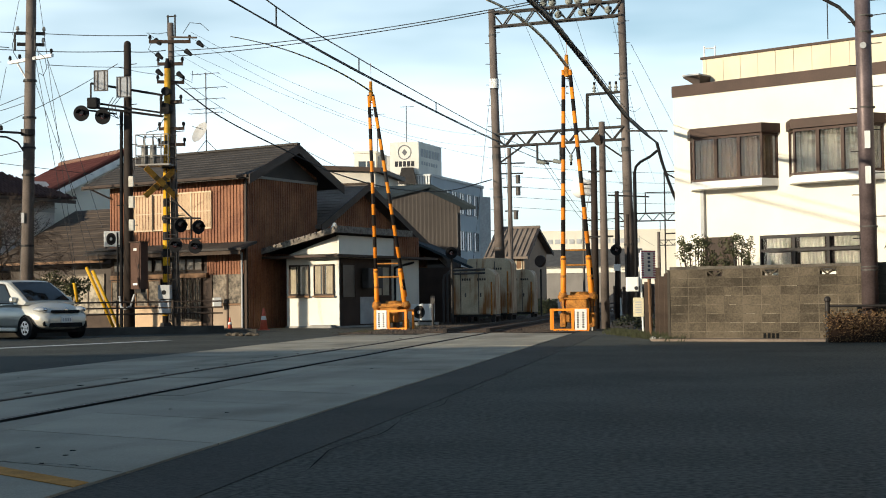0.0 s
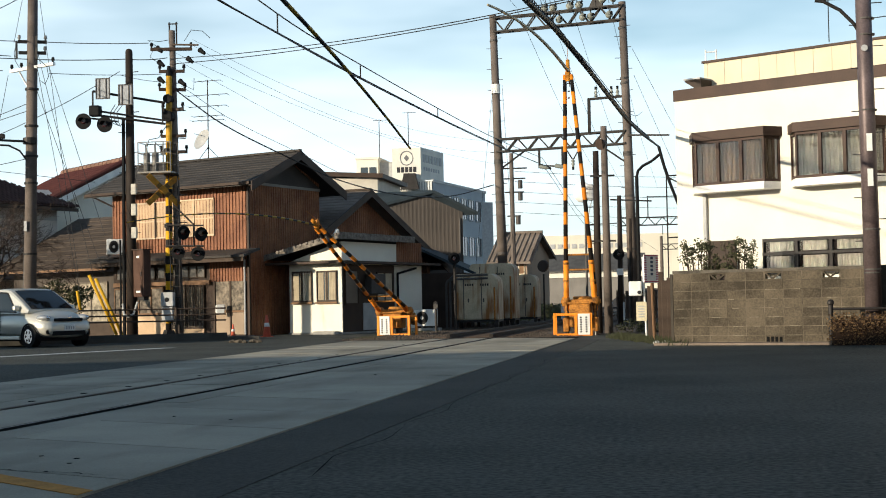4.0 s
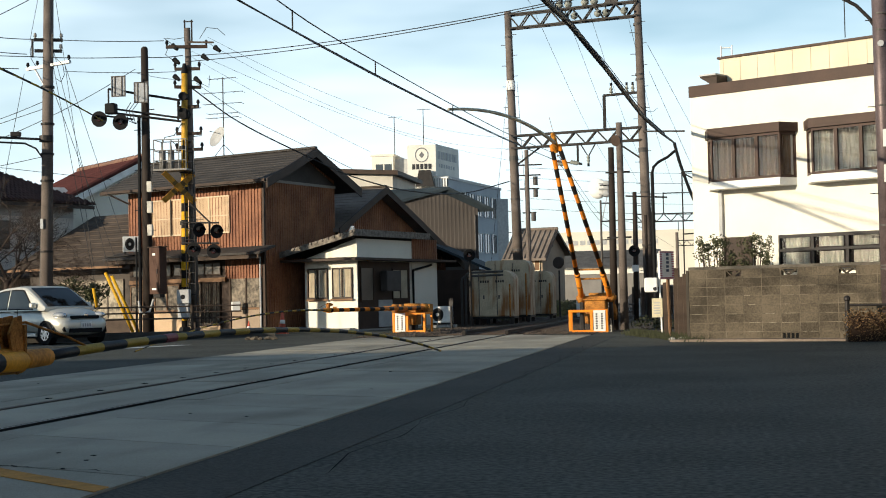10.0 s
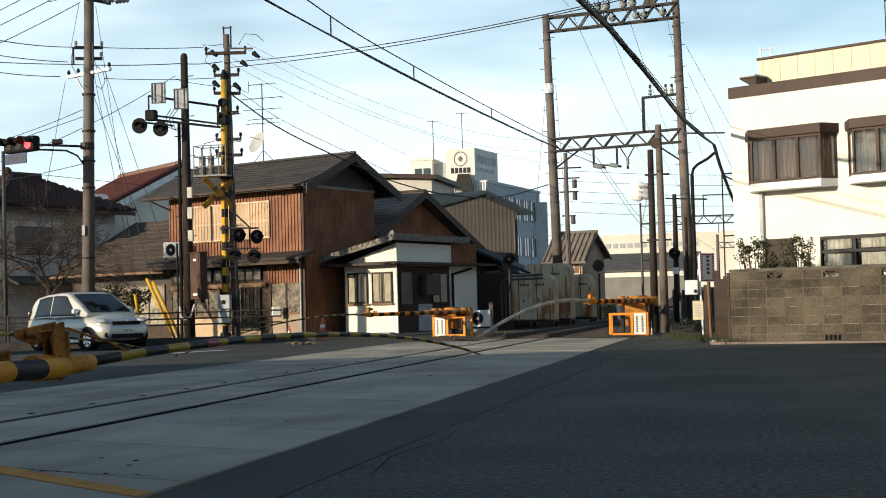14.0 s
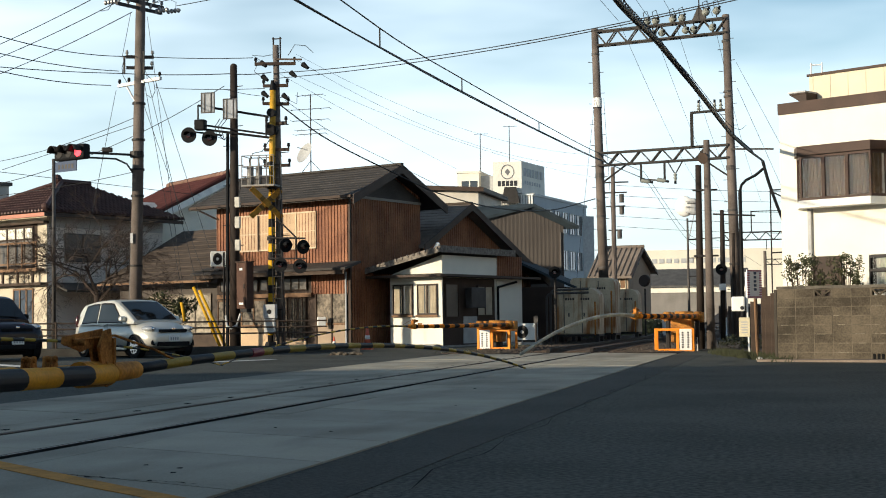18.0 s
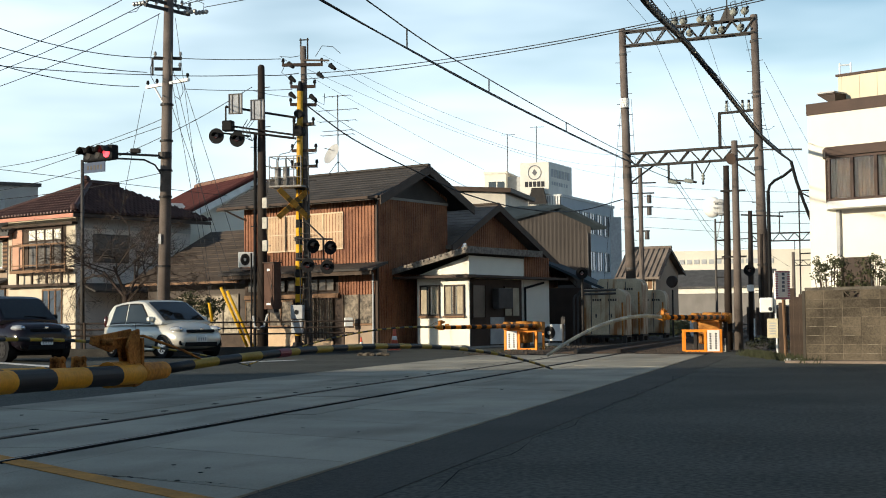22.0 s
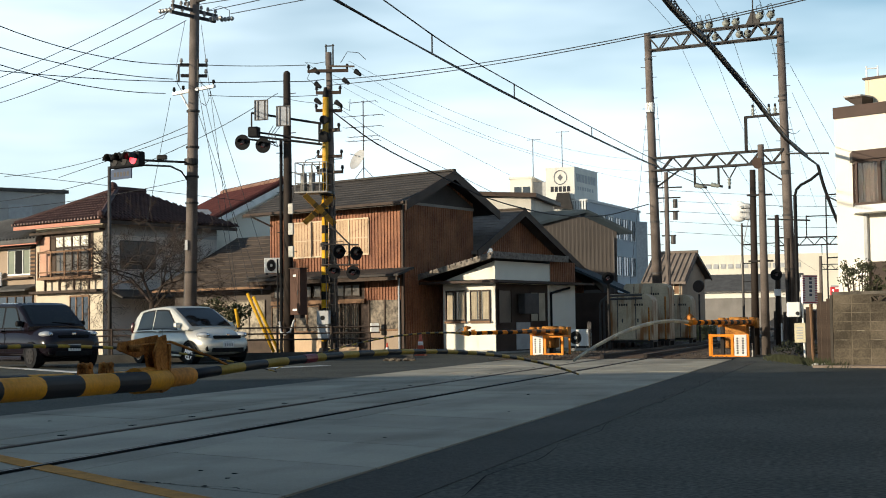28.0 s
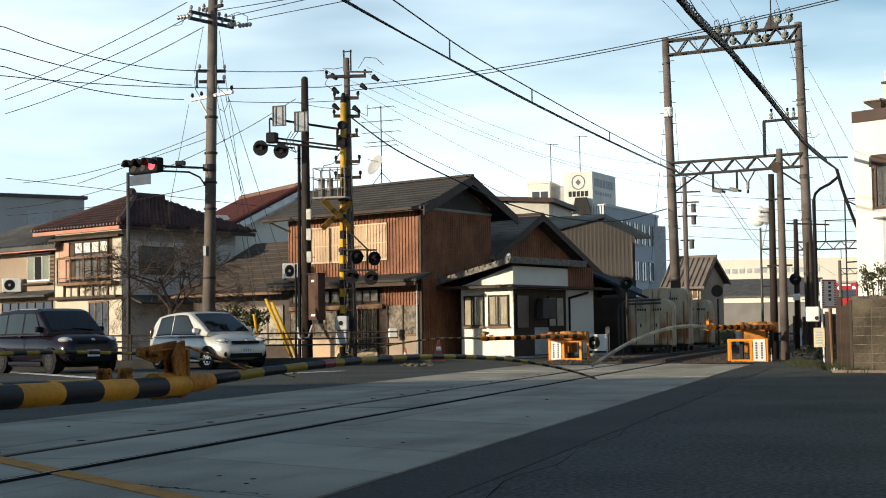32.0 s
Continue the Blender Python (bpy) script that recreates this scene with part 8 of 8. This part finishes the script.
part("wall", box((-1, 0, 0), (15, 12, 7.85)), mat("chalky_factory_wall", (0.66, 0.61, 0.51), 0.85, var=0.15, scale=0.2), fw)
for k in range(14):
    part("window", box((1.0 + k * 0.75, -0.06, 6.4), (1.5 + k * 0.75, 0.0, 6.9)), GREY_BOX, fw)
dm = thing("loudspeaker_mast", (-5.5, 80, 0), "pole with a round white dish and brackets", "mast")
part("mast", rod((0, 0, 0), (0, 0, 6.0), 0.07, 0.05, seg=8), STEEL, dm)
part("dish", ball((-0.12, -0.1, 6.6), 0.52, None, 16, (0.95, 0.45, 1.05)), WHITE_PAINT, dm, "round white dish", smooth=True)
for k in range(3):
    part("dish_rib", box((-0.05, -0.42, 6.25 + 0.28 * k), (0.46, -0.36, 6.31 + 0.28 * k)), GREY_BOX, dm)
part("dish_back", box((0.16, -0.36, 6.15), (0.46, 0.1, 7.0), bevel=0.08), GREY_BOX, dm)
part("strut", rod((0.35, 0, 6.2), (0.05, 0, 4.9), 0.025, seg=6), GREY_BOX, dm)
part("bracket", bar((0, 0, 4.9), (1.9, 0, 4.95), 0.05, 0.05), STEEL_DARK, dm)
mir = thing("convex_mirror", (-6.75, 69.7, 0), "round road mirror on a thin post", "mirror")
part("post", rod((0, 0, 0), (0, 0, 2.2), 0.04, seg=8), STEEL_DARK, mir)
part("disc", rod((0, 0, 2.55), (-0.05, -0.1, 2.57), 0.28, 0.26, seg=20), CLAD_DARK, mir)
fp = thing("far_pole", (-10.4, 89.3, 0), "distant utility pole with crossarms and transformers", "utility pole")
part("shaft", rod((0, 0, 0), (0.0, 0, 9.7), 0.17, 0.12, seg=10), POLE_CONC, fp)
for z, w in ((8.8, 0.9), (8.2, 0.8), (7.4, 0.7), (6.0, 0.5)):
    part("crossarm", bar((-w * 0.6, 0, z), (w, 0, z), 0.08, 0.08), STEEL_DARK, fp)
for x, z in ((0.5, 7.6), (0.5, 6.9), (0.35, 5.5)):
    part("transformer", rod((x, -0.1, z), (x, -0.1, z + 0.5), 0.14, seg=10), STEEL, fp)
lf = thing("low_rail_fence", (-6.2, 72, 0), "low white post fence along the line", "fence")
for k in range(6):
    part("post", box((k * 0.55, 0, 0), (k * 0.55 + 0.22, 0.1, 0.85)), WHITE_PAINT, lf)
part("rail", box((0, 0.02, 0.55), (3.0, 0.08, 0.62)), STEEL, lf)
for k in range(14):
    x = random.uniform(-9.3, -7.6)
    bb = thing("trackside_bush", (x, 62 + k * 2.5, 0), "scrubby dark green bush beside the track", "bush", "trackside bushes")
    leaf_cloud("foliage", [(0, 0, 0.4, 0.6, 0.6, 0.45)], 260, 0.16, LEAF, bb)
far_row = thing("distant_houses", (0, 0, 0), "row of distant pale houses closing the view", "houses")
for k in range(22):
    x = -150 + k * 15 + random.uniform(-3, 3)
    if -45 < x < 6:
        hgt = random.uniform(4, 6.5)
    else:
        hgt = random.uniform(6, 11)
    part("house_block", box((2 * x, 430 + random.uniform(0, 15), 0), (2 * x + random.uniform(16, 26), 460, hgt)), random.choice((GREY_PLASTER, CREAM, GREY_BOX)), far_row)

# the line climbs on an embankment beyond the far gantry
whole("embankment", slab([(-8, 125, 0.02), (2.5, 125, 0.02), (2.5, 187, 2.30), (2.5, 226, 2.75), (2.5, 266, 3.05), (2.5, 900, 3.2), (-8, 900, 3.2), (-8, 266, 3.05), (-8, 226, 2.75), (-8, 187, 2.30)], (0, 0, -1.0)), BALLAST, (0, 0, -0.005), "ballasted bank carrying the climbing line", "embankment", kind="structure")
# the approaching train
train = thing("train", (6.5, 190, 0), "red train with white headlamps approaching along the line", "train", rz=-174)
TR = mat("train_red", (0.42, 0.035, 0.04), 0.4, var=0.15)
part("body", box((-1.35, -18, 0.9), (1.35, 0, 3.75), bevel=0.18), TR, train)
part("roof", box((-1.2, -17.8, 3.70), (1.2, -0.1, 3.95), bevel=0.08), GREY_BOX, train)
part("windscreen", box((-1.1, -0.01, 1.95), (1.1, 0.03, 2.85)), GLASS, train)
part("destination_blind", box((-0.5, 0.0, 3.35), (0.5, 0.03, 3.58)), PAPER, train)
part("skirt", box((-1.25, -17.5, 0.0), (1.25, -0.3, 0.9)), CLAD_DARK, train)
HL = mat("headlamp_glow", (1.0, 0.93, 0.82), 0.4, var=0.02, emit=6.0, bump=0)
for x in (-0.85, 0.85):
    part("headlamp", rod((x, 0.0, 3.12), (x, 0.06, 3.12), 0.15, seg=14), HL, train, "glowing headlamp")

for z in (2.9, 3.55):
    part("pole_plate", box((-0.06, -0.175, z), (0.04, -0.158, z + 0.32)), WHITE_PAINT, rpole, "small white plate strapped to the pole")
wire("bracket_arm", [(-0.1, 0, 5.75), (-0.22, 0, 5.95), (-0.45, 0, 6.2), (-0.75, 0, 6.38), (-0.9, 0, 6.4)], 0.035, "curved dark bracket arm", STEEL_DARK, rpole)
part("bracket_bar", bar((0, 0, 6.42), (-0.9, 0, 6.42), 0.05, 0.05), STEEL_DARK, rpole)
part("hanging_rod", rod((-0.66, 0, 6.4), (-0.66, 0.02, 5.62), 0.010, seg=5), STEEL_DARK, rpole)
part("bolt_head", rod((-0.05, -0.15, 5.45), (-0.05, -0.18, 5.45), 0.06, seg=10), GREY_BOX, rpole)
for z in (1.3, 1.36, 2.1, 4.3, 5.7, 6.0):
    part("pole_band", rod((0, 0, z), (0, 0, z + 0.03), 0.162, seg=16), STEEL, rpole)
for i in range(14):
    part("step_bolt", rod((0, 0, 1.9 + i * 0.4), ((0.3 if i % 2 else -0.3), -0.05, 1.9 + i * 0.4), 0.010, seg=5), STEEL_DARK, rpole)
line([(3.25, 29.1, 6.0), (14, 24, 6.3)], 0.010, "service wire leading along the street")

# ---- parked cars ----
def section(y, zb, zt, w, n=20, p=3.2):
    out = []
    zm, hz = (zb + zt) / 2, (zt - zb) / 2
    for k in range(n):
        a = 2 * math.pi * k / n
        c, s = math.cos(a), math.sin(a)
        out.append((w * math.copysign(abs(c) ** (2 / p), c), y, zm + hz * math.copysign(abs(s) ** (2 / p), s)))
    return out


def loft(stations, p=3.2, n=20):
    bm = bmesh.new()
    rings = [[bm.verts.new(v) for v in section(*s, n=n, p=p)] for s in stations]
    for a, b2 in zip(rings, rings[1:]):
        for k in range(n):
            bm.faces.new((a[k], a[(k + 1) % n], b2[(k + 1) % n], b2[k]))
    bm.faces.new(rings[0])
    bm.faces.new(rings[-1])
    return bm


def cabin_at(stations, y):
    """Belt and roof heights and half-widths of a cabin at a place along the car."""
    ys = [k[0] for k in stations]
    return [float(np.interp(y, ys, [k[i] for k in stations])) for i in range(1, 5)]


def cabin(stations):
    bm = bmesh.new()
    rings = []
    for y, zb, zr, wb, wr in stations:
        prof = [(wb, zb), (wr + (wb - wr) * 0.12, zb + (zr - zb) * 0.88), (wr - 0.02, zr - (zr - zb) * 0.035), (wr * 0.82, zr), (wr * 0.4, zr + 0.012)]
        rings.append([bm.verts.new((x, y, z)) for x, z in prof + [(-x, z) for x, z in prof[::-1]]])
    for a, b2 in zip(rings, rings[1:]):
        for k in range(9):
            bm.faces.new((a[k], a[k + 1], b2[k + 1], b2[k]))
    bm.faces.new(rings[0])
    bm.faces.new(rings[-1])
    return bm


def side_glass(stations, s, lo, hi, out=0.007, f0=0.10, f1=0.82):
    """A side window between two belt places (lo) and two roof places (hi)."""
    def at(y, f):
        zb, zr, wb, wr = cabin_at(stations, y)
        return Vector((s * (wb + (wr + (wb - wr) * 0.12 - wb) * f / 0.88 + out), y, zb + (zr - zb) * f))
    n, bm = 6, bmesh.new()
    cols = [(at(lo[0] + (lo[1] - lo[0]) * k / n, f0), at(hi[0] + (hi[1] - hi[0]) * k / n, f1)) for k in range(n + 1)]
    vs = [[bm.verts.new(p) for p in c] for c in cols]
    vi = [[bm.verts.new(p - Vector((s * 0.02, 0, 0))) for p in c] for c in cols]
    for k in range(n):
        bm.faces.new((vs[k][0], vs[k + 1][0], vs[k + 1][1], vs[k][1]))
        bm.faces.new((vs[k][0], vi[k][0], vi[k + 1][0], vs[k + 1][0]))
        bm.faces.new((vs[k][1], vs[k + 1][1], vi[k + 1][1], vi[k][1]))
    bm.faces.new((vs[0][0], vs[0][1], vi[0][1], vi[0][0]))
    bm.faces.new((vs[n][0], vi[n][0], vi[n][1], vs[n][1]))
    return bm


def screen(stations, y0, y1, share=0.86):
    """The windscreen, lying on the sloping front of the cabin."""
    bm, rows_s = bmesh.new(), []
    for k in range(7):
        y = y0 + (y1 - y0) * k / 6
        zb, zr, wb, wr = cabin_at(stations, y)
        rows_s.append([bm.verts.new((wr * share * x, y, zr + 0.012 + 0.012 * (1 - x * x))) for x in (-1, -0.6, -0.2, 0.2, 0.6, 1)])
    for a, b2 in zip(rows_s, rows_s[1:]):
        for k in range(5):
            bm.faces.new((a[k], a[k + 1], b2[k + 1], b2[k]))
    return bm


def car(at, rz, label, paint, lower, upper, glazing, windscreen, wheel_y, wheel_r, width, plate_y, belt, lamp_z):
    c = thing("car", at, label, "car", "cars waiting at the crossing", rz=rz)
    part("body", loft(lower), paint, c, smooth=True)
    part("cabin", cabin(upper), paint, c)
    part("windscreen", screen(upper, *windscreen), CAR_GLASS, c, "dark sloping windscreen", smooth=True)
    for s in (-1, 1):
        for lo, hi in glazing:
            part("window_seal", side_glass(upper, s, (lo[0] - 0.03, lo[1] + 0.03), (hi[0] - 0.03, hi[1] + 0.03), 0.004, 0.05, 0.88), BLACK, c)
            part("side_window", side_glass(upper, s, lo, hi), CAR_GLASS, c, "tinted side window")
        part("mirror", box((s * (width + 0.02) - 0.09, wheel_y[0] - 0.58, belt), (s * (width + 0.02) + 0.09, wheel_y[0] - 0.45, belt + 0.14), bevel=0.04), paint if paint is SILVER else BLACK, c)
        part("door_handle", box((s * width * 0.995 - 0.02, -0.35, belt - 0.12), (s * width * 0.995 + 0.02, -0.18, belt - 0.08), bevel=0.01), paint, c)
        part("door_seam", box((s * width * 1.003 - 0.004, -0.045, 0.32), (s * width * 1.003 + 0.004, -0.035, belt - 0.02)), BLACK, c)
        part("side_sill", box((s * (width - 0.03) - 0.03, -0.9, 0.2), (s * (width - 0.03) + 0.03, 0.8, 0.3), bevel=0.02), paint, c)
        hl = part("headlamp", ball((s * (width - 0.235), plate_y - 0.30, lamp_z + 0.03), 0.2, None, 16, (0.80, 1.25, 0.42)), LENS, c, "clear headlamp", smooth=True)
        part("bulb", ball((s * (width - 0.235), plate_y - 0.10, lamp_z + 0.03), 0.055, None, 8), CHROME, hl, smooth=True)
        part("fog_recess", rod((s * (width - 0.24), plate_y - 0.10, 0.40), (s * (width - 0.24), plate_y - 0.04, 0.40), 0.07, seg=12), BLACK, c)
        part("tail_lamp", ball((s * (width - 0.1), -1.66, belt + 0.02), 0.13, None, 10, (0.5, 0.5, 1.3)), RED_LENS, c, smooth=True)
        for y in wheel_y:
            wh = part("wheel", rod((s * (width - 0.20), y, wheel_r), (s * (width + 0.0), y, wheel_r), wheel_r, seg=24), BLACK, c, "black tyre with steel wheel", smooth=False)
            part("rim", rod((s * (width + 0.001), y, wheel_r), (s * (width + 0.012), y, wheel_r), wheel_r * 0.64, seg=18), CHROME if paint is SILVER else STEEL_DARK, wh)
            for k in range(6):
                a = k * math.pi / 3
                part("spoke_gap", rod((s * (width + 0.008), y + wheel_r * 0.42 * math.cos(a), wheel_r + wheel_r * 0.42 * math.sin(a)), (s * (width + 0.0135), y + wheel_r * 0.42 * math.cos(a), wheel_r + wheel_r * 0.42 * math.sin(a)), wheel_r * 0.12, seg=8), BLACK, wh)
            arch = bmesh.new()
            for k in range(14):
                a0, a1 = math.pi * k / 14, math.pi * (k + 1) / 14
                ro, ri = wheel_r + 0.055, wheel_r + 0.005
                slab([(s * (width - 0.005), y + ro * math.cos(a0), wheel_r + ro * math.sin(a0)), (s * (width - 0.005), y + ro * math.cos(a1), wheel_r + ro * math.sin(a1)), (s * (width - 0.005), y + ri * math.cos(a1), wheel_r + ri * math.sin(a1)), (s * (width - 0.005), y + ri * math.cos(a0), wheel_r + ri * math.sin(a0))], (s * 0.01, 0, 0), arch)
            part("wheel_arch", arch, BLACK, c)
    part("grille", box((-0.42, plate_y - 0.10, lamp_z - 0.06), (0.42, plate_y + 0.0, lamp_z + 0.02), bevel=0.02), BLACK, c)
    part("badge", box((-0.05, plate_y - 0.02, lamp_z + 0.0), (0.05, plate_y + 0.015, lamp_z + 0.07), bevel=0.02), CHROME, c)
    part("lower_grille", box((-0.5, plate_y - 0.10, 0.30), (0.5, plate_y + 0.005, 0.42), bevel=0.02), BLACK, c)
    pl = part("number_plate", box((-0.165, plate_y + 0.006, 0.42), (0.165, plate_y + 0.02, 0.585)), WHITE_PAINT, c)
    for k in range(4):
        part("writing_bar", box((-0.13 + k * 0.07, plate_y + 0.0205, 0.45), (-0.09 + k * 0.07, plate_y + 0.023, 0.53)), GREY_BOX, pl)
    part("wiper", bar((-0.5, plate_y - 0.86, belt + 0.06), (0.1, plate_y - 0.92, belt + 0.10), 0.02, 0.015), BLACK, c)
    part("underbody", box((-width + 0.12, -1.5, 0.16), (width - 0.12, 1.5, 0.3)), BLACK, c)
    return c


car((-17.49, 38.56, 0), -122, "silver compact hatchback standing on the road", SILVER,
    [(-1.80, 0.40, 0.80, 0.55), (-1.76, 0.30, 0.98, 0.74), (-1.5, 0.22, 1.02, 0.80), (-0.8, 0.20, 1.0, 0.83), (0.2, 0.20, 0.99, 0.83), (0.8, 0.20, 0.98, 0.825), (1.15, 0.20, 0.94, 0.81), (1.45, 0.22, 0.86, 0.785), (1.68, 0.25, 0.76, 0.73), (1.79, 0.28, 0.66, 0.62), (1.83, 0.36, 0.57, 0.48)],
    [(-1.74, 0.85, 0.98, 0.74, 0.62), (-1.60, 0.85, 1.30, 0.76, 0.62), (-1.42, 0.86, 1.42, 0.78, 0.64), (-0.9, 0.88, 1.50, 0.80, 0.66), (-0.3, 0.88, 1.535, 0.80, 0.67), (0.05, 0.88, 1.52, 0.80, 0.67), (0.22, 0.88, 1.47, 0.80, 0.67), (0.7, 0.88, 1.21, 0.80, 0.70), (1.12, 0.88, 0.955, 0.79, 0.74)],
    [((-1.36, -0.62), (-1.22, -0.60)), ((-0.52, 0.62), (-0.50, 0.08))], (0.22, 1.08),
    (1.22, -1.22), 0.285, 0.83, 1.83, 0.95, 0.72)
car((-20.15, 35.1, 0), -121.6, "dark purple boxy compact car standing on the road", NAVY,
    [(-1.90, 0.40, 0.86, 0.60), (-1.86, 0.28, 1.05, 0.78), (-1.5, 0.22, 1.08, 0.83), (-0.5, 0.20, 1.06, 0.845), (0.6, 0.20, 1.05, 0.845), (1.1, 0.20, 1.02, 0.83), (1.5, 0.22, 0.97, 0.81), (1.78, 0.25, 0.90, 0.77), (1.88, 0.30, 0.80, 0.70), (1.91, 0.40, 0.66, 0.55)],
    [(-1.86, 0.92, 1.30, 0.78, 0.70), (-1.76, 0.92, 1.52, 0.80, 0.70), (-1.5, 0.93, 1.60, 0.81, 0.70), (-0.6, 0.94, 1.635, 0.82, 0.71), (0.25, 0.94, 1.62, 0.82, 0.71), (0.45, 0.94, 1.56, 0.82, 0.71), (0.75, 0.94, 1.32, 0.82, 0.73), (1.08, 0.93, 1.03, 0.81, 0.76)],
    [((-1.62, -1.12), (-1.58, -1.10)), ((-1.02, -0.22), (-1.02, -0.20)), ((-0.12, 0.74), (-0.12, 0.36))], (0.46, 1.04),
    (1.27, -1.27), 0.30, 0.845, 1.915, 1.03, 0.80)

# ---- what moves ----
# per gate: seconds, angle of the arm above level, rise of its tip (degrees)
FIRST = [(0, 87.3, 3.5), (0.5, 78, 2.8), (1, 67, 2.2), (1.5, 55, 2.6), (2, 46.5, 1.4), (3, 36.5, 1.4), (3.5, 28.3, 2.4), (4.5, 15, 1.8), (5.5, 4.1, 1.2), (6, 1.8, 0.4), (6.5, 0.5, -0.1), (7, 0, 1.6), (7.6, 0.3, 0.9), (8.4, 0, 1.4), (10, 0.1, 1.5), (32, -0.2, 2.0)]
THIRD = [(0, 80, 2.4), (1, 66, 2.4), (2, 57, -3.0), (2.5, 49, -5.0), (3, 40.5, -3.5), (3.5, 33, -2.2), (4.5, 18.5, 0.5), (5.5, 6.8, 1.3), (6, 3.7, 0.9), (6.5, 0.8, 1.0), (7, -0.66, 2.5), (7.6, -0.36, 1.9), (8.4, -0.66, 2.2), (32, -0.66, 2.2)]
SECOND = [(0, 89, 4), (6.0, 88.4, 4), (6.5, 81, 4), (7.0, 74.5, 3.5), (8.0, 62, 3.2), (9, 49.5, 3), (10, 36.6, 2.7), (11, 24.7, 2.2), (12, 12.1, 2), (12.6, 5.5, 1.5), (13, 2.0, 1.4), (13.6, 0, 2.3), (14.4, 0.2, 1.9), (32, 0, 2.0)]
FALLS = {"one": FIRST, "two": SECOND, "three": THIRD, "four": SECOND}


def motions():
    for key, rows in FALLS.items():
        gate, arm, tip = GATES[key]
        h, length = arm.location.z, tip.location.y
        walk(arm, [(t, pose(0, 0, h, a)) for t, a, _ in rows])
        walk(tip, [(t, pose(tip.location.x, length, 0, k - a)) for t, a, k in rows])
    # the train comes round the bend at the very end
    walk(train, [(0, pose(-4.5, 800, 3.2, 0, 0, -179)), (24, pose(-2.8, 345, 3.2, 0, 0, -179)), (28, pose(-2.61, 266, 3.05, 0, 0, -179)), (30, pose(-2.6, 226, 2.75, 0, 0, -179)), (31, pose(-2.76, 206, 2.55, 0, 0, -179)), (32, pose(-3.1, 187, 2.3, 0, 0, -179))])


motions()
